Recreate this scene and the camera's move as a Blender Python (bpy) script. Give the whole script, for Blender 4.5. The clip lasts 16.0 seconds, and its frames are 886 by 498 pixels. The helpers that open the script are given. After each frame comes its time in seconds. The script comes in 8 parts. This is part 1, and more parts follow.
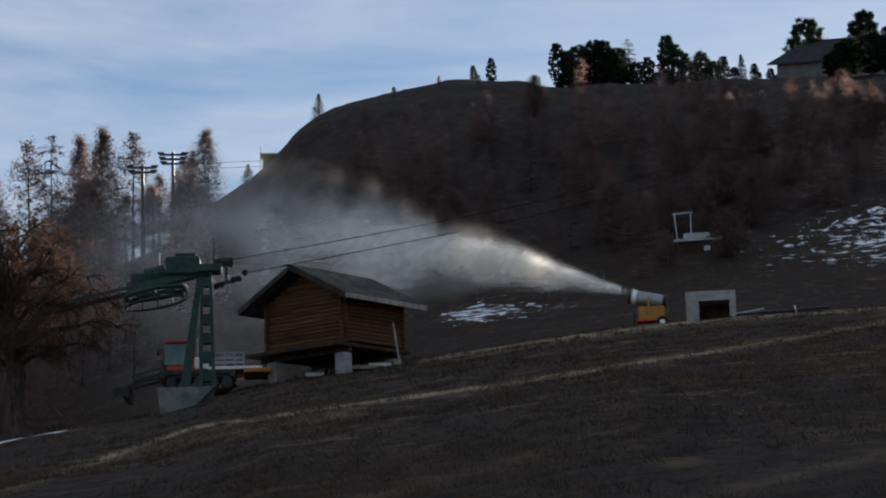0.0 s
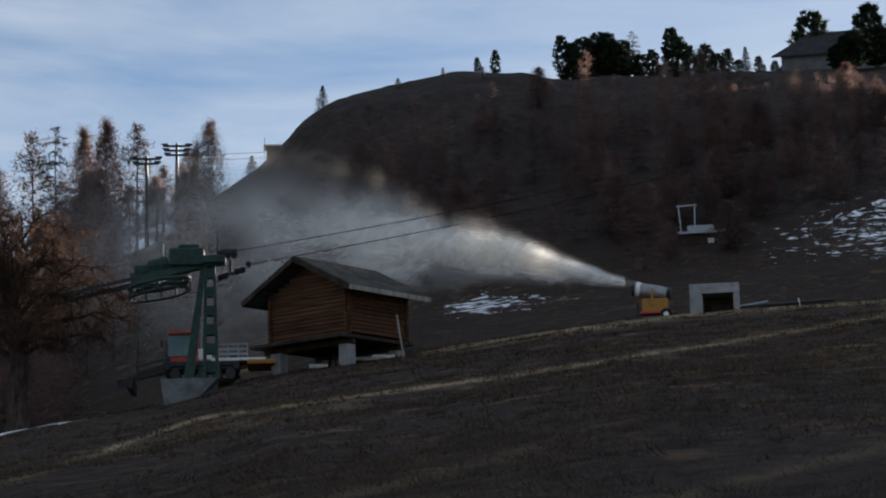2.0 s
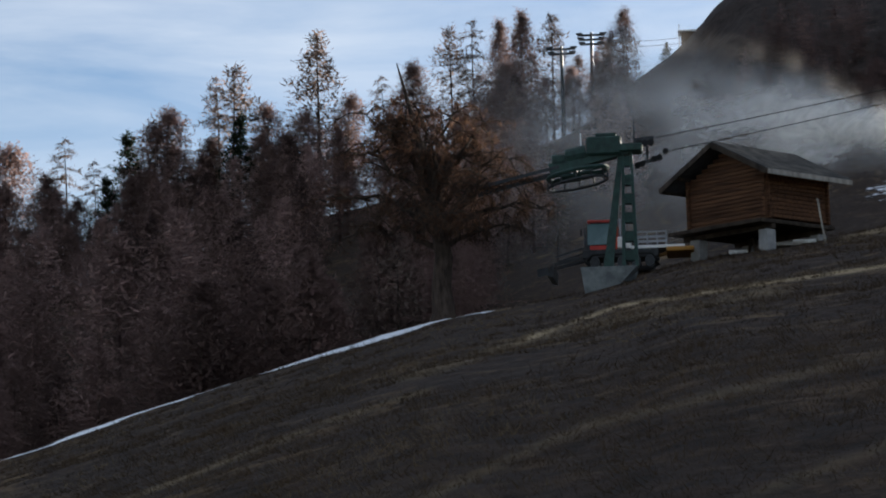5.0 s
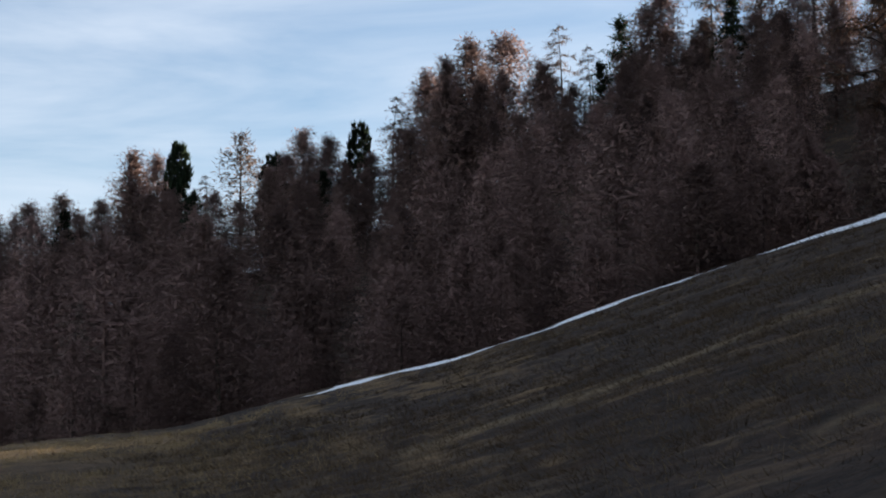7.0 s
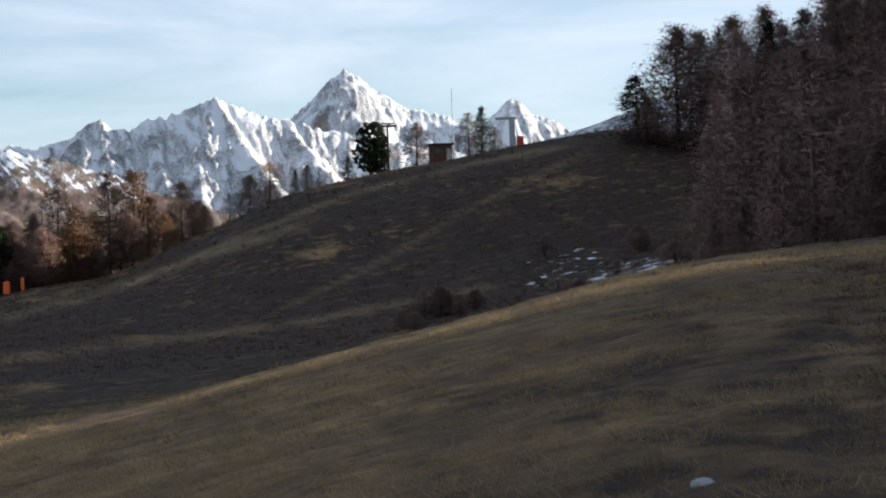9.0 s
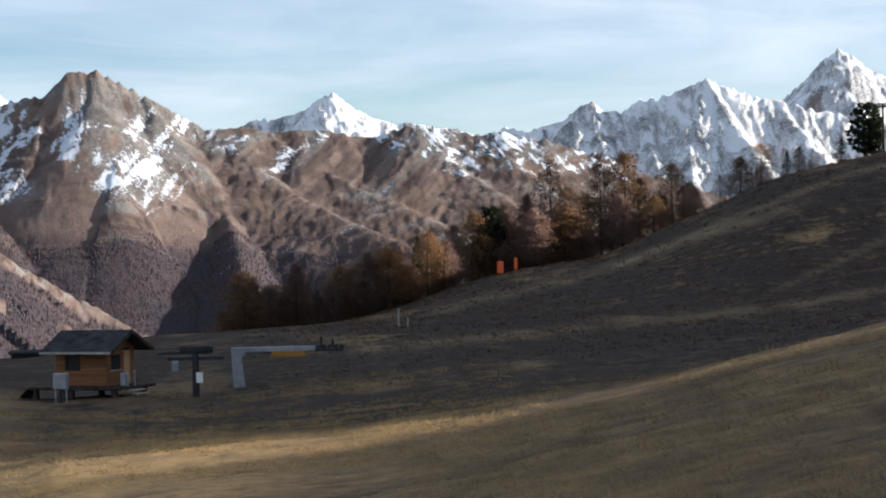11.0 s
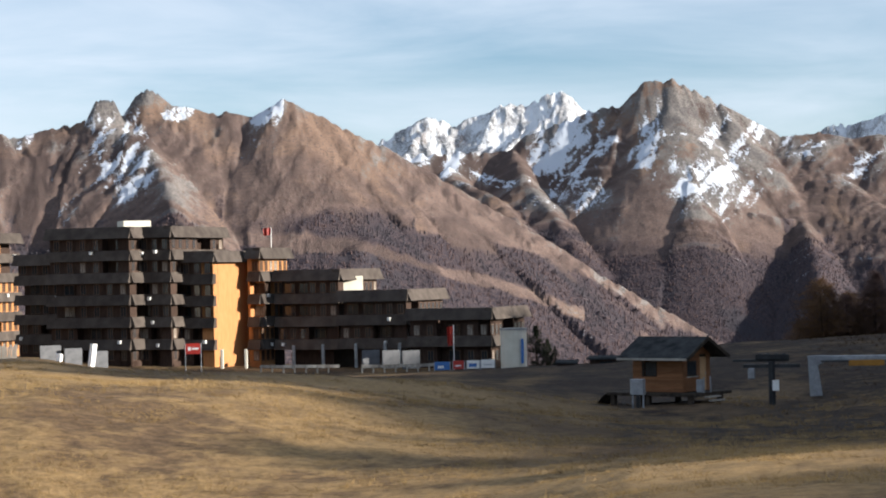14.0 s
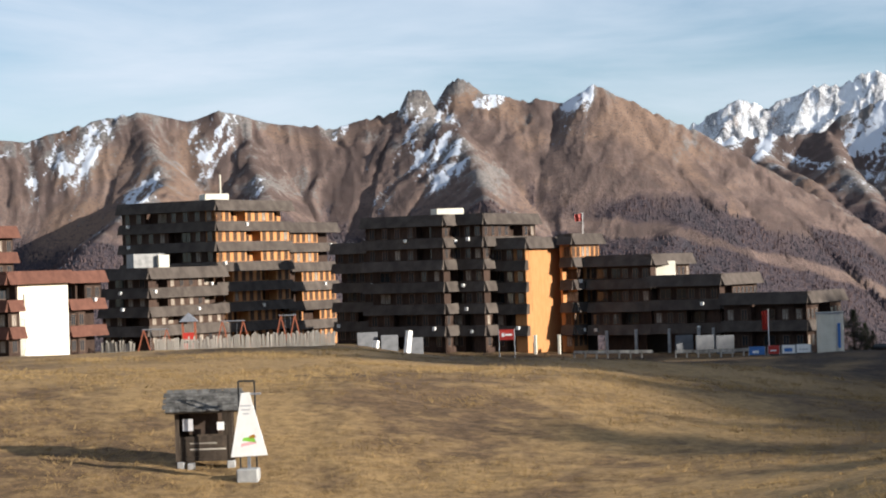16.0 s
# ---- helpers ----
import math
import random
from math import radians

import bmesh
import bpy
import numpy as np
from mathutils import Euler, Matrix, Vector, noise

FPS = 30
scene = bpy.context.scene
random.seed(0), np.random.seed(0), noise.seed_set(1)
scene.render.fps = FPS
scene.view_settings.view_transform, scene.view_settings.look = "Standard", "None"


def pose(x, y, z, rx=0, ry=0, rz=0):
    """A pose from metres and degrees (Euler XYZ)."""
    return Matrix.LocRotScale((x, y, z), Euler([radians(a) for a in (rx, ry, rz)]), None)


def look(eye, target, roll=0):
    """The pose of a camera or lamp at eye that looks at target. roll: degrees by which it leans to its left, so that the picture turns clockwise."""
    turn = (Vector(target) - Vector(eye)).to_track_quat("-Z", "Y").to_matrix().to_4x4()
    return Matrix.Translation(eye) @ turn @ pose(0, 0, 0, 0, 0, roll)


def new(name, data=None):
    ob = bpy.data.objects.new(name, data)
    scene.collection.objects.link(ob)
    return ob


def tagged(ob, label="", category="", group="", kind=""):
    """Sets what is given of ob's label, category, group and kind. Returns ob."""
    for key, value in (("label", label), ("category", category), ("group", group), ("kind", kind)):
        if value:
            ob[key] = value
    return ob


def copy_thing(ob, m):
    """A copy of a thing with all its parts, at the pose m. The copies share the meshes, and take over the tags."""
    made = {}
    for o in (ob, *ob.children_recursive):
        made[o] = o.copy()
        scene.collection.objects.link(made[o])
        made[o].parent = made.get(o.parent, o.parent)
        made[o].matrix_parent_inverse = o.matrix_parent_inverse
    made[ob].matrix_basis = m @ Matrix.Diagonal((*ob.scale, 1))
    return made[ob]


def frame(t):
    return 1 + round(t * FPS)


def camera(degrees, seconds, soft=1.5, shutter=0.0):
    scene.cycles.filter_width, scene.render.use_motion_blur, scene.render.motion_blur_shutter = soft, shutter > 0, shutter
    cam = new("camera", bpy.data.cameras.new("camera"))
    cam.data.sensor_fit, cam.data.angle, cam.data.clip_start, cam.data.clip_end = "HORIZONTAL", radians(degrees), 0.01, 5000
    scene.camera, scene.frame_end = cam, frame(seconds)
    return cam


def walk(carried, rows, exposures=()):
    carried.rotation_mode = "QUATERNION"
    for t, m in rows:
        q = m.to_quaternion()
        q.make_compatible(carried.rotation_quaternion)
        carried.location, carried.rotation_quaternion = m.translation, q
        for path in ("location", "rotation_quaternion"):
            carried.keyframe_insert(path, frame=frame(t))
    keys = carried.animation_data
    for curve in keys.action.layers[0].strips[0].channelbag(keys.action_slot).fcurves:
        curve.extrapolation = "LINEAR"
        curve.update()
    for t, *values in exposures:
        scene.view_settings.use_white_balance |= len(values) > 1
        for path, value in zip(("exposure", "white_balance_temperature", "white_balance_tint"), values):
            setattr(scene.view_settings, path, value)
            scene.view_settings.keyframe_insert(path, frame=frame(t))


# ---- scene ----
EYE = 1.7          # the camera's height over the meadow
ROWS = [
    (0, 100.97, 1.86, -66.58), (0.5, 100.92, 1.80, -66.60), (1, 100.86, 1.82, -66.52),
    (1.5, 100.72, 1.72, -66.48), (2, 100.75, 1.73, -66.50), (2.5, 101.04, 1.59, -66.37),
    (3, 101.04, 1.47, -65.84), (3.2, 100.94, 1.40, -65.45), (5.3, 97.40, 1.11, -52.83),
    (5.5, 97.06, 1.03, -51.43), (6, 96.26, 0.87, -48.35), (6.5, 95.57, 0.89, -45.33),
    (7, 94.96, 0.83, -41.45), (7.5, 94.35, 0.91, -37.34), (8, 93.46, 1.27, -33.12),
    (8.5, 91.92, 1.57, -27.74), (9, 90.22, 1.84, -22.19), (9.5, 89.14, 2.06, -17.26),
    (9.7, 88.89, 2.10, -15.45), (11.8, 90.71, 0.87, -4.79), (12, 90.70, 0.91, -3.31),
    (12.5, 90.60, 1.05, 0.01), (13, 90.67, 1.09, 2.37), (13.5, 90.70, 1.17, 4.52),
    (14, 90.63, 1.28, 6.87), (14.5, 90.51, 1.39, 9.51), (15, 90.64, 1.80, 11.70),
    (15.5, 90.67, 1.97, 13.38), (16, 90.47, 1.89, 15.41),
]
cam = camera(23.93, 16.0, soft=2.0)
walk(cam, [(t, pose(0, 0, EYE, rx, ry, rz)) for t, rx, ry, rz in ROWS],
     exposures=[(0, 0.75), (3.2, 0.75), (5.5, 1.1), (7, 1.15), (8.5, 1.19), (9.7, 1.3), (12, 1.3), (14, 1.2), (16, 1.04)])

# ---- light ----
SUN_AZ, SUN_EL = 98.0, 15.25      # degrees to the right of the y axis, degrees above the horizon
world = bpy.data.worlds.new("sky")
scene.world = world
world.use_nodes = True
wn, wl = world.node_tree.nodes, world.node_tree.links
wn.clear()
sky = wn.new("ShaderNodeTexSky")
sky.sky_type, sky.sun_disc = "NISHITA", False
sky.sun_elevation, sky.sun_rotation = radians(SUN_EL), radians(SUN_AZ)
sky.altitude, sky.air_density, sky.dust_density, sky.ozone_density = 2000, 1.0, 1.1, 2.2
coord = wn.new("ShaderNodeTexCoord")
stretch = wn.new("ShaderNodeMapping")
stretch.inputs["Scale"].default_value = (3.0, 3.0, 16.0)
stretch.inputs["Rotation"].default_value = (radians(6), radians(-5), radians(20))
cloud = wn.new("ShaderNodeTexNoise")
cloud.inputs["Scale"].default_value, cloud.inputs["Detail"].default_value = 1.7, 7
cloud.inputs["Roughness"].default_value, cloud.inputs["Distortion"].default_value = 0.55, 0.4
ramp = wn.new("ShaderNodeValToRGB")
ramp.color_ramp.elements[0].position, ramp.color_ramp.elements[1].position = 0.26, 0.76
ramp.color_ramp.elements[1].color = (0.85, 0.85, 0.85, 1)
white = wn.new("ShaderNodeMixRGB")
white.inputs[2].default_value = (5.9, 6.55, 7.5, 1)
back = wn.new("ShaderNodeBackground")
back.inputs["Strength"].default_value = 0.064
wout = wn.new("ShaderNodeOutputWorld")
wl.new(coord.outputs["Generated"], stretch.inputs["Vector"])
wl.new(stretch.outputs["Vector"], cloud.inputs["Vector"])
wl.new(cloud.outputs["Fac"], ramp.inputs["Fac"])
wl.new(ramp.outputs["Color"], white.inputs["Fac"])
wl.new(sky.outputs["Color"], white.inputs[1])
wl.new(white.outputs["Color"], back.inputs["Color"])
wl.new(back.outputs["Background"], wout.inputs["Surface"])
sun = new("sun", bpy.data.lights.new("sun", "SUN"))
sun.data.energy, sun.data.angle, sun.data.color = 5.0, radians(0.5), (1.0, 0.92, 0.815)
sun_way = Vector((math.sin(radians(SUN_AZ)) * math.cos(radians(SUN_EL)), math.cos(radians(SUN_AZ)) * math.cos(radians(SUN_EL)), math.sin(radians(SUN_EL))))
sun.matrix_world = look(sun_way * 900, (0, 0, 0))


# ---- small helpers ----
def spot(az, d, el=None, up=0.0):
    """A place az degrees to the right of the y axis and d metres off, on the ground or el degrees above the eye's level."""
    x, y = d * math.sin(radians(az)), d * math.cos(radians(az))
    z = ground_z(x, y) if el is None else EYE + d * math.tan(radians(el))
    return Vector((x, y, z + up))


def lattice(ix, iy, seed):
    h = (ix.astype(np.int64) * 374761393 + iy.astype(np.int64) * 668265263 + seed * 974634777) & 0xFFFFFFFF
    h = ((h ^ (h >> 13)) * 1274126177) & 0xFFFFFFFF
    return ((h ^ (h >> 16)) & 0xFFFF) / 65535.0


def vnoise(x, y, seed=0):
    x, y = np.asarray(x, float), np.asarray(y, float)
    ix, iy = np.floor(x), np.floor(y)
    fx, fy = x - ix, y - iy
    fx, fy = fx * fx * fx * (fx * (fx * 6 - 15) + 10), fy * fy * fy * (fy * (fy * 6 - 15) + 10)
    a, b = lattice(ix, iy, seed), lattice(ix + 1, iy, seed)
    c, d = lattice(ix, iy + 1, seed), lattice(ix + 1, iy + 1, seed)
    return (a + (b - a) * fx) * (1 - fy) + (c + (d - c) * fx) * fy


def fbm(x, y, octaves=5, seed=0, gain=0.5):
    total, amp, norm = 0.0, 1.0, 0.0
    for k in range(octaves):
        total = total + amp * (vnoise(x * 2 ** k + 17.3 * k, y * 2 ** k - 9.1 * k, seed + k) * 2 - 1)
        norm += amp
        amp *= gain
    return total / norm


def ridged(x, y, octaves=5, seed=0, gain=0.55):
    total, amp, norm = 0.0, 1.0, 0.0
    for k in range(octaves):
        n = 1 - np.abs(vnoise(x * 2 ** k + 7.7 * k, y * 2 ** k + 3.3 * k, seed + k) * 2 - 1)
        total = total + amp * n * n
        norm += amp
        amp *= gain
    return total / norm


def grid_mesh(name, xyz, wrap=False):
    """A mesh from a rows x columns array of places."""
    rows, cols, _ = xyz.shape
    idx = np.arange(rows * cols).reshape(rows, cols)
    if wrap:
        idx = np.concatenate([idx, idx[:, :1]], axis=1)
    quads = np.stack([idx[:-1, :-1], idx[:-1, 1:], idx[1:, 1:], idx[1:, :-1]], -1).reshape(-1, 4)
    me = bpy.data.meshes.new(name)
    me.vertices.add(rows * cols)
    me.vertices.foreach_set("co", xyz.reshape(-1).astype(np.float32))
    me.loops.add(quads.size)
    me.loops.foreach_set("vertex_index", quads.reshape(-1).astype(np.int32))
    me.polygons.add(len(quads))
    me.polygons.foreach_set("loop_start", np.arange(0, quads.size, 4, dtype=np.int32))
    me.update(calc_edges=True)
    me.polygons.foreach_set("use_smooth", np.ones(len(quads), bool))
    me.validate()
    return me


def soup(name, corners, sides):
    """A mesh of loose faces, each with that many corners, from an array of places."""
    corners = np.asarray(corners, np.float32).reshape(-1, 3)
    me = bpy.data.meshes.new(name)
    me.vertices.add(len(corners))
    me.vertices.foreach_set("co", corners.reshape(-1))
    me.loops.add(len(corners))
    me.loops.foreach_set("vertex_index", np.arange(len(corners), dtype=np.int32))
    me.polygons.add(len(corners) // sides)
    me.polygons.foreach_set("loop_start", np.arange(0, len(corners), sides, dtype=np.int32))
    me.update(calc_edges=True)
    return me


def float_layer(me, name, values):
    me.attributes.new(name, "FLOAT", "POINT").data.foreach_set("value", np.asarray(values, np.float32).reshape(-1))


def thing(name, place, label, category, group="", turn=0.0):
    ob = new(name)
    ob.matrix_world = Matrix.Translation(place) @ pose(0, 0, 0, 0, 0, turn)
    return tagged(ob, label, category, group)


def part(name, bm, material, parent, label=""):
    """Links a bmesh or a mesh as one mesh object under a thing or a part."""
    if isinstance(bm, bmesh.types.BMesh):
        me = bpy.data.meshes.new(name)
        bmesh.ops.recalc_face_normals(bm, faces=bm.faces)
        bm.to_mesh(me)
        bm.free()
    else:
        me = bm
    if material and not me.materials:
        me.materials.append(material)
    ob = new(name, me)
    ob.parent = parent
    return tagged(ob, label) if label else ob


def hexa(bm, corners):
    """A six-sided block from eight corners: four below, four above, both in the same turn."""
    v = [bm.verts.new(c) for c in corners]
    for f in ((3, 2, 1, 0), (4, 5, 6, 7), (0, 1, 5, 4), (1, 2, 6, 5), (2, 3, 7, 6), (3, 0, 4, 7)):
        bm.faces.new([v[i] for i in f])
    return v


def box(x0, x1, y0, y1, z0, z1, bevel=0.0, bm=None):
    bm = bm or bmesh.new()
    v = hexa(bm, [(x0, y0, z0), (x1, y0, z0), (x1, y1, z0), (x0, y1, z0), (x0, y0, z1), (x1, y0, z1), (x1, y1, z1), (x0, y1, z1)])
    if bevel:
        edges = {e for q in v for e in q.link_edges}
        bmesh.ops.bevel(bm, geom=list(edges), offset=bevel, segments=1, affect="EDGES")
    return bm


def beam(a, b, w, h=None, bm=None, up=(0, 0, 1)):
    """A straight bar of w x h from a to b."""
    bm = bm or bmesh.new()
    a, b, h = Vector(a), Vector(b), h or w
    way = (b - a).normalized()
    side = way.cross(Vector(up))
    side = side.normalized() if side.length > 1e-4 else Vector((1, 0, 0))
    top = side.cross(way)
    s, u = side * w / 2, top * h / 2
    hexa(bm, [a - s - u, a + s - u, a + s + u, a - s + u, b - s - u, b + s - u, b + s + u, b - s + u])
    return bm


def tube(points, radii, sides=8, bm=None):
    """A round bar along points; radii one number or one for each point."""
    bm = bm or bmesh.new()
    pts = [Vector(p) for p in points]
    radii = [radii] * len(pts) if isinstance(radii, (int, float)) else radii
    rings = []
    for i, p in enumerate(pts):
        way = (pts[min(i + 1, len(pts) - 1)] - pts[max(i - 1, 0)]).normalized()
        side = way.orthogonal().normalized() if abs(way.z) > 0.95 else way.cross(Vector((0, 0, 1))).normalized()
        top = side.cross(way)
        rings.append([bm.verts.new(p + radii[i] * (math.cos(2 * math.pi * k / sides) * side + math.sin(2 * math.pi * k / sides) * top)) for k in range(sides)])
    for r, q in zip(rings, rings[1:]):
        for k in range(sides):
            bm.faces.new((r[k], r[(k + 1) % sides], q[(k + 1) % sides], q[k]))
    bm.faces.new(rings[0][::-1])
    bm.faces.new(rings[-1])
    return bm


# ---- materials ----
def material(name, a, b, scale=2.0, rough=0.8, bump=0.0, bump_scale=None, metal=0.0, detail=6, vary=0.0, squeeze=(1, 1, 1), spread=(0.35, 0.65)):
    """Two colours mixed by a noise at real size, with fine relief; vary: how far single objects differ in brightness."""
    m = bpy.data.materials.new(name)
    m.use_nodes = True
    n, l = m.node_tree.nodes, m.node_tree.links
    p = n["Principled BSDF"]
    tc, mp = n.new("ShaderNodeTexCoord"), n.new("ShaderNodeMapping")
    mp.inputs["Scale"].default_value = squeeze
    l.new(tc.outputs["Object"], mp.inputs["Vector"])
    nz = n.new("ShaderNodeTexNoise")
    nz.inputs["Scale"].default_value, nz.inputs["Detail"].default_value = scale, detail
    nz.inputs["Roughness"].default_value = 0.6
    l.new(mp.outputs["Vector"], nz.inputs["Vector"])
    cr = n.new("ShaderNodeValToRGB")
    cr.color_ramp.elements[0].position, cr.color_ramp.elements[1].position = spread
    cr.color_ramp.elements[0].color, cr.color_ramp.elements[1].color = (*a, 1), (*b, 1)
    l.new(nz.outputs["Fac"], cr.inputs["Fac"])
    out = cr.outputs["Color"]
    if vary:
        oi, mr, hs = n.new("ShaderNodeObjectInfo"), n.new("ShaderNodeMapRange"), n.new("ShaderNodeHueSaturation")
        mr.inputs["To Min"].default_value, mr.inputs["To Max"].default_value = 1 - vary, 1 + vary
        l.new(oi.outputs["Random"], mr.inputs["Value"])
        l.new(mr.outputs["Result"], hs.inputs["Value"])
        l.new(out, hs.inputs["Color"])
        out = hs.outputs["Color"]
    l.new(out, p.inputs["Base Color"])
    p.inputs["Roughness"].default_value, p.inputs["Metallic"].default_value = rough, metal
    p.inputs["Specular IOR Level"].default_value = 0.12 if rough >= 0.7 else 0.4
    if bump:
        bz, bp = n.new("ShaderNodeTexNoise"), n.new("ShaderNodeBump")
        bz.inputs["Scale"].default_value, bz.inputs["Detail"].default_value = bump_scale or scale * 4, 6
        l.new(mp.outputs["Vector"], bz.inputs["Vector"])
        bp.inputs["Strength"].default_value, bp.inputs["Distance"].default_value = bump, 0.05
        l.new(bz.outputs["Fac"], bp.inputs["Height"])
        l.new(bp.outputs["Normal"], p.inputs["Normal"])
    return m


def mixed(n, l, fac, a, b):
    """A colour mix node; fac, a and b are sockets or values."""
    m = n.new("ShaderNodeMixRGB")
    for i, v in enumerate((fac, a, b)):
        if isinstance(v, bpy.types.NodeSocket):
            l.new(v, m.inputs[i])
        else:
            m.inputs[i].default_value = v if i == 0 else (*v, 1)
    return m.outputs["Color"]


def stepped(n, l, value, lo, hi):
    m = n.new("ShaderNodeMapRange")
    m.interpolation_type = "SMOOTHSTEP"
    m.inputs["From Min"].default_value, m.inputs["From Max"].default_value = lo, hi
    l.new(value, m.inputs["Value"])
    return m.outputs["Result"]


def noise_out(n, l, vector, scale, detail=6, rough=0.6, squeeze=None, distort=0.0):
    if squeeze:
        mp = n.new("ShaderNodeMapping")
        mp.inputs["Scale"].default_value = squeeze
        l.new(vector, mp.inputs["Vector"])
        vector = mp.outputs["Vector"]
    z = n.new("ShaderNodeTexNoise")
    z.inputs["Scale"].default_value, z.inputs["Detail"].default_value = scale, detail
    z.inputs["Roughness"].default_value, z.inputs["Distortion"].default_value = rough, distort
    l.new(vector, z.inputs["Vector"])
    return z.outputs["Fac"]


def maths(n, l, op, a, b=None, clamp=False):
    m = n.new("ShaderNodeMath")
    m.operation, m.use_clamp = op, clamp
    for i, v in enumerate((a, b)):
        if v is None:
            continue
        if isinstance(v, bpy.types.NodeSocket):
            l.new(v, m.inputs[i])
        else:
            m.inputs[i].default_value = v
    return m.outputs[0]


def layer_out(n, name):
    a = n.new("ShaderNodeAttribute")
    a.attribute_name = name
    return a.outputs["Fac"]


def meadow_material():
    m = bpy.data.materials.new("dry_meadow")
    m.use_nodes = True
    n, l = m.node_tree.nodes, m.node_tree.links
    p = n["Principled BSDF"]
    pos = n.new("ShaderNodeNewGeometry").outputs["Position"]
    big = noise_out(n, l, pos, 0.05, 5, 0.6, (1.0, 0.7, 1.0), 0.6)
    mid = noise_out(n, l, pos, 0.6, 7, 0.70, (1.0, 1.0, 1.0), 0.3)
    fine = noise_out(n, l, pos, 2.2, 7, 0.75)
    tuft = noise_out(n, l, pos, 7.0, 5, 0.75)
    straw = mixed(n, l, stepped(n, l, fine, 0.36, 0.62), (0.19, 0.120, 0.056), (0.32, 0.210, 0.096))
    straw = mixed(n, l, stepped(n, l, tuft, 0.52, 0.70), straw, (0.38, 0.265, 0.125))
    earth = mixed(n, l, stepped(n, l, fine, 0.35, 0.65), (0.070, 0.045, 0.026), (0.165, 0.106, 0.058))
    blend = maths(n, l, "ADD", maths(n, l, "MULTIPLY", big, 0.70), maths(n, l, "MULTIPLY", mid, 0.40))
    hump = layer_out(n, "tuft")
    blend = maths(n, l, "ADD", blend, maths(n, l, "MULTIPLY", hump, 0.05))
    col = mixed(n, l, stepped(n, l, blend, 0.44, 0.60), earth, straw)
    # near-black cover; its layer also darkens plain grass that lies in shade
    shaded_heath = mixed(n, l, stepped(n, l, fine, 0.35, 0.68), (0.011, 0.007, 0.0048), (0.048, 0.029, 0.018))
    hw = maths(n, l, "MULTIPLY", layer_out(n, "shaded_heath"), maths(n, l, "ADD", maths(n, l, "MULTIPLY", stepped(n, l, mid, 0.34, 0.60), 0.55), 0.42))
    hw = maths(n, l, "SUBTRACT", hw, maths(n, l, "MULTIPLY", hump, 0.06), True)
    col = mixed(n, l, hw, col, shaded_heath)
    # pale tracks, and strips of sunlit grass painted along with them
    col = mixed(n, l, maths(n, l, "MULTIPLY", layer_out(n, "track"), stepped(n, l, mid, 0.15, 0.6), True), col, (0.30, 0.225, 0.13))
    # crag rock kept near black, its backlit shade put into the colour
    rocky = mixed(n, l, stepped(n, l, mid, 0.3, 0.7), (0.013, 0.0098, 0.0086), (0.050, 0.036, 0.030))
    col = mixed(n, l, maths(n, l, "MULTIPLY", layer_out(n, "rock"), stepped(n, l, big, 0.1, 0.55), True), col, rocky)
    sn = maths(n, l, "MULTIPLY", layer_out(n, "snow"), 1.0)
    sn = stepped(n, l, maths(n, l, "ADD", sn, maths(n, l, "MULTIPLY", maths(n, l, "SUBTRACT", mid, 0.5), 1.6)), 0.62, 0.74)
    col = mixed(n, l, sn, col, (0.82, 0.84, 0.88))
    l.new(col, p.inputs["Base Color"])
    p.inputs["Roughness"].default_value = 0.95
    p.inputs["Specular IOR Level"].default_value = 0.15
    bp = n.new("ShaderNodeBump")
    bp.inputs["Strength"].default_value, bp.inputs["Distance"].default_value = 0.7, 0.10
    h = maths(n, l, "ADD", maths(n, l, "MULTIPLY", fine, 1.0), maths(n, l, "MULTIPLY", tuft, 0.45))
    l.new(h, bp.inputs["Height"])
    l.new(bp.outputs["Normal"], p.inputs["Normal"])
    return m


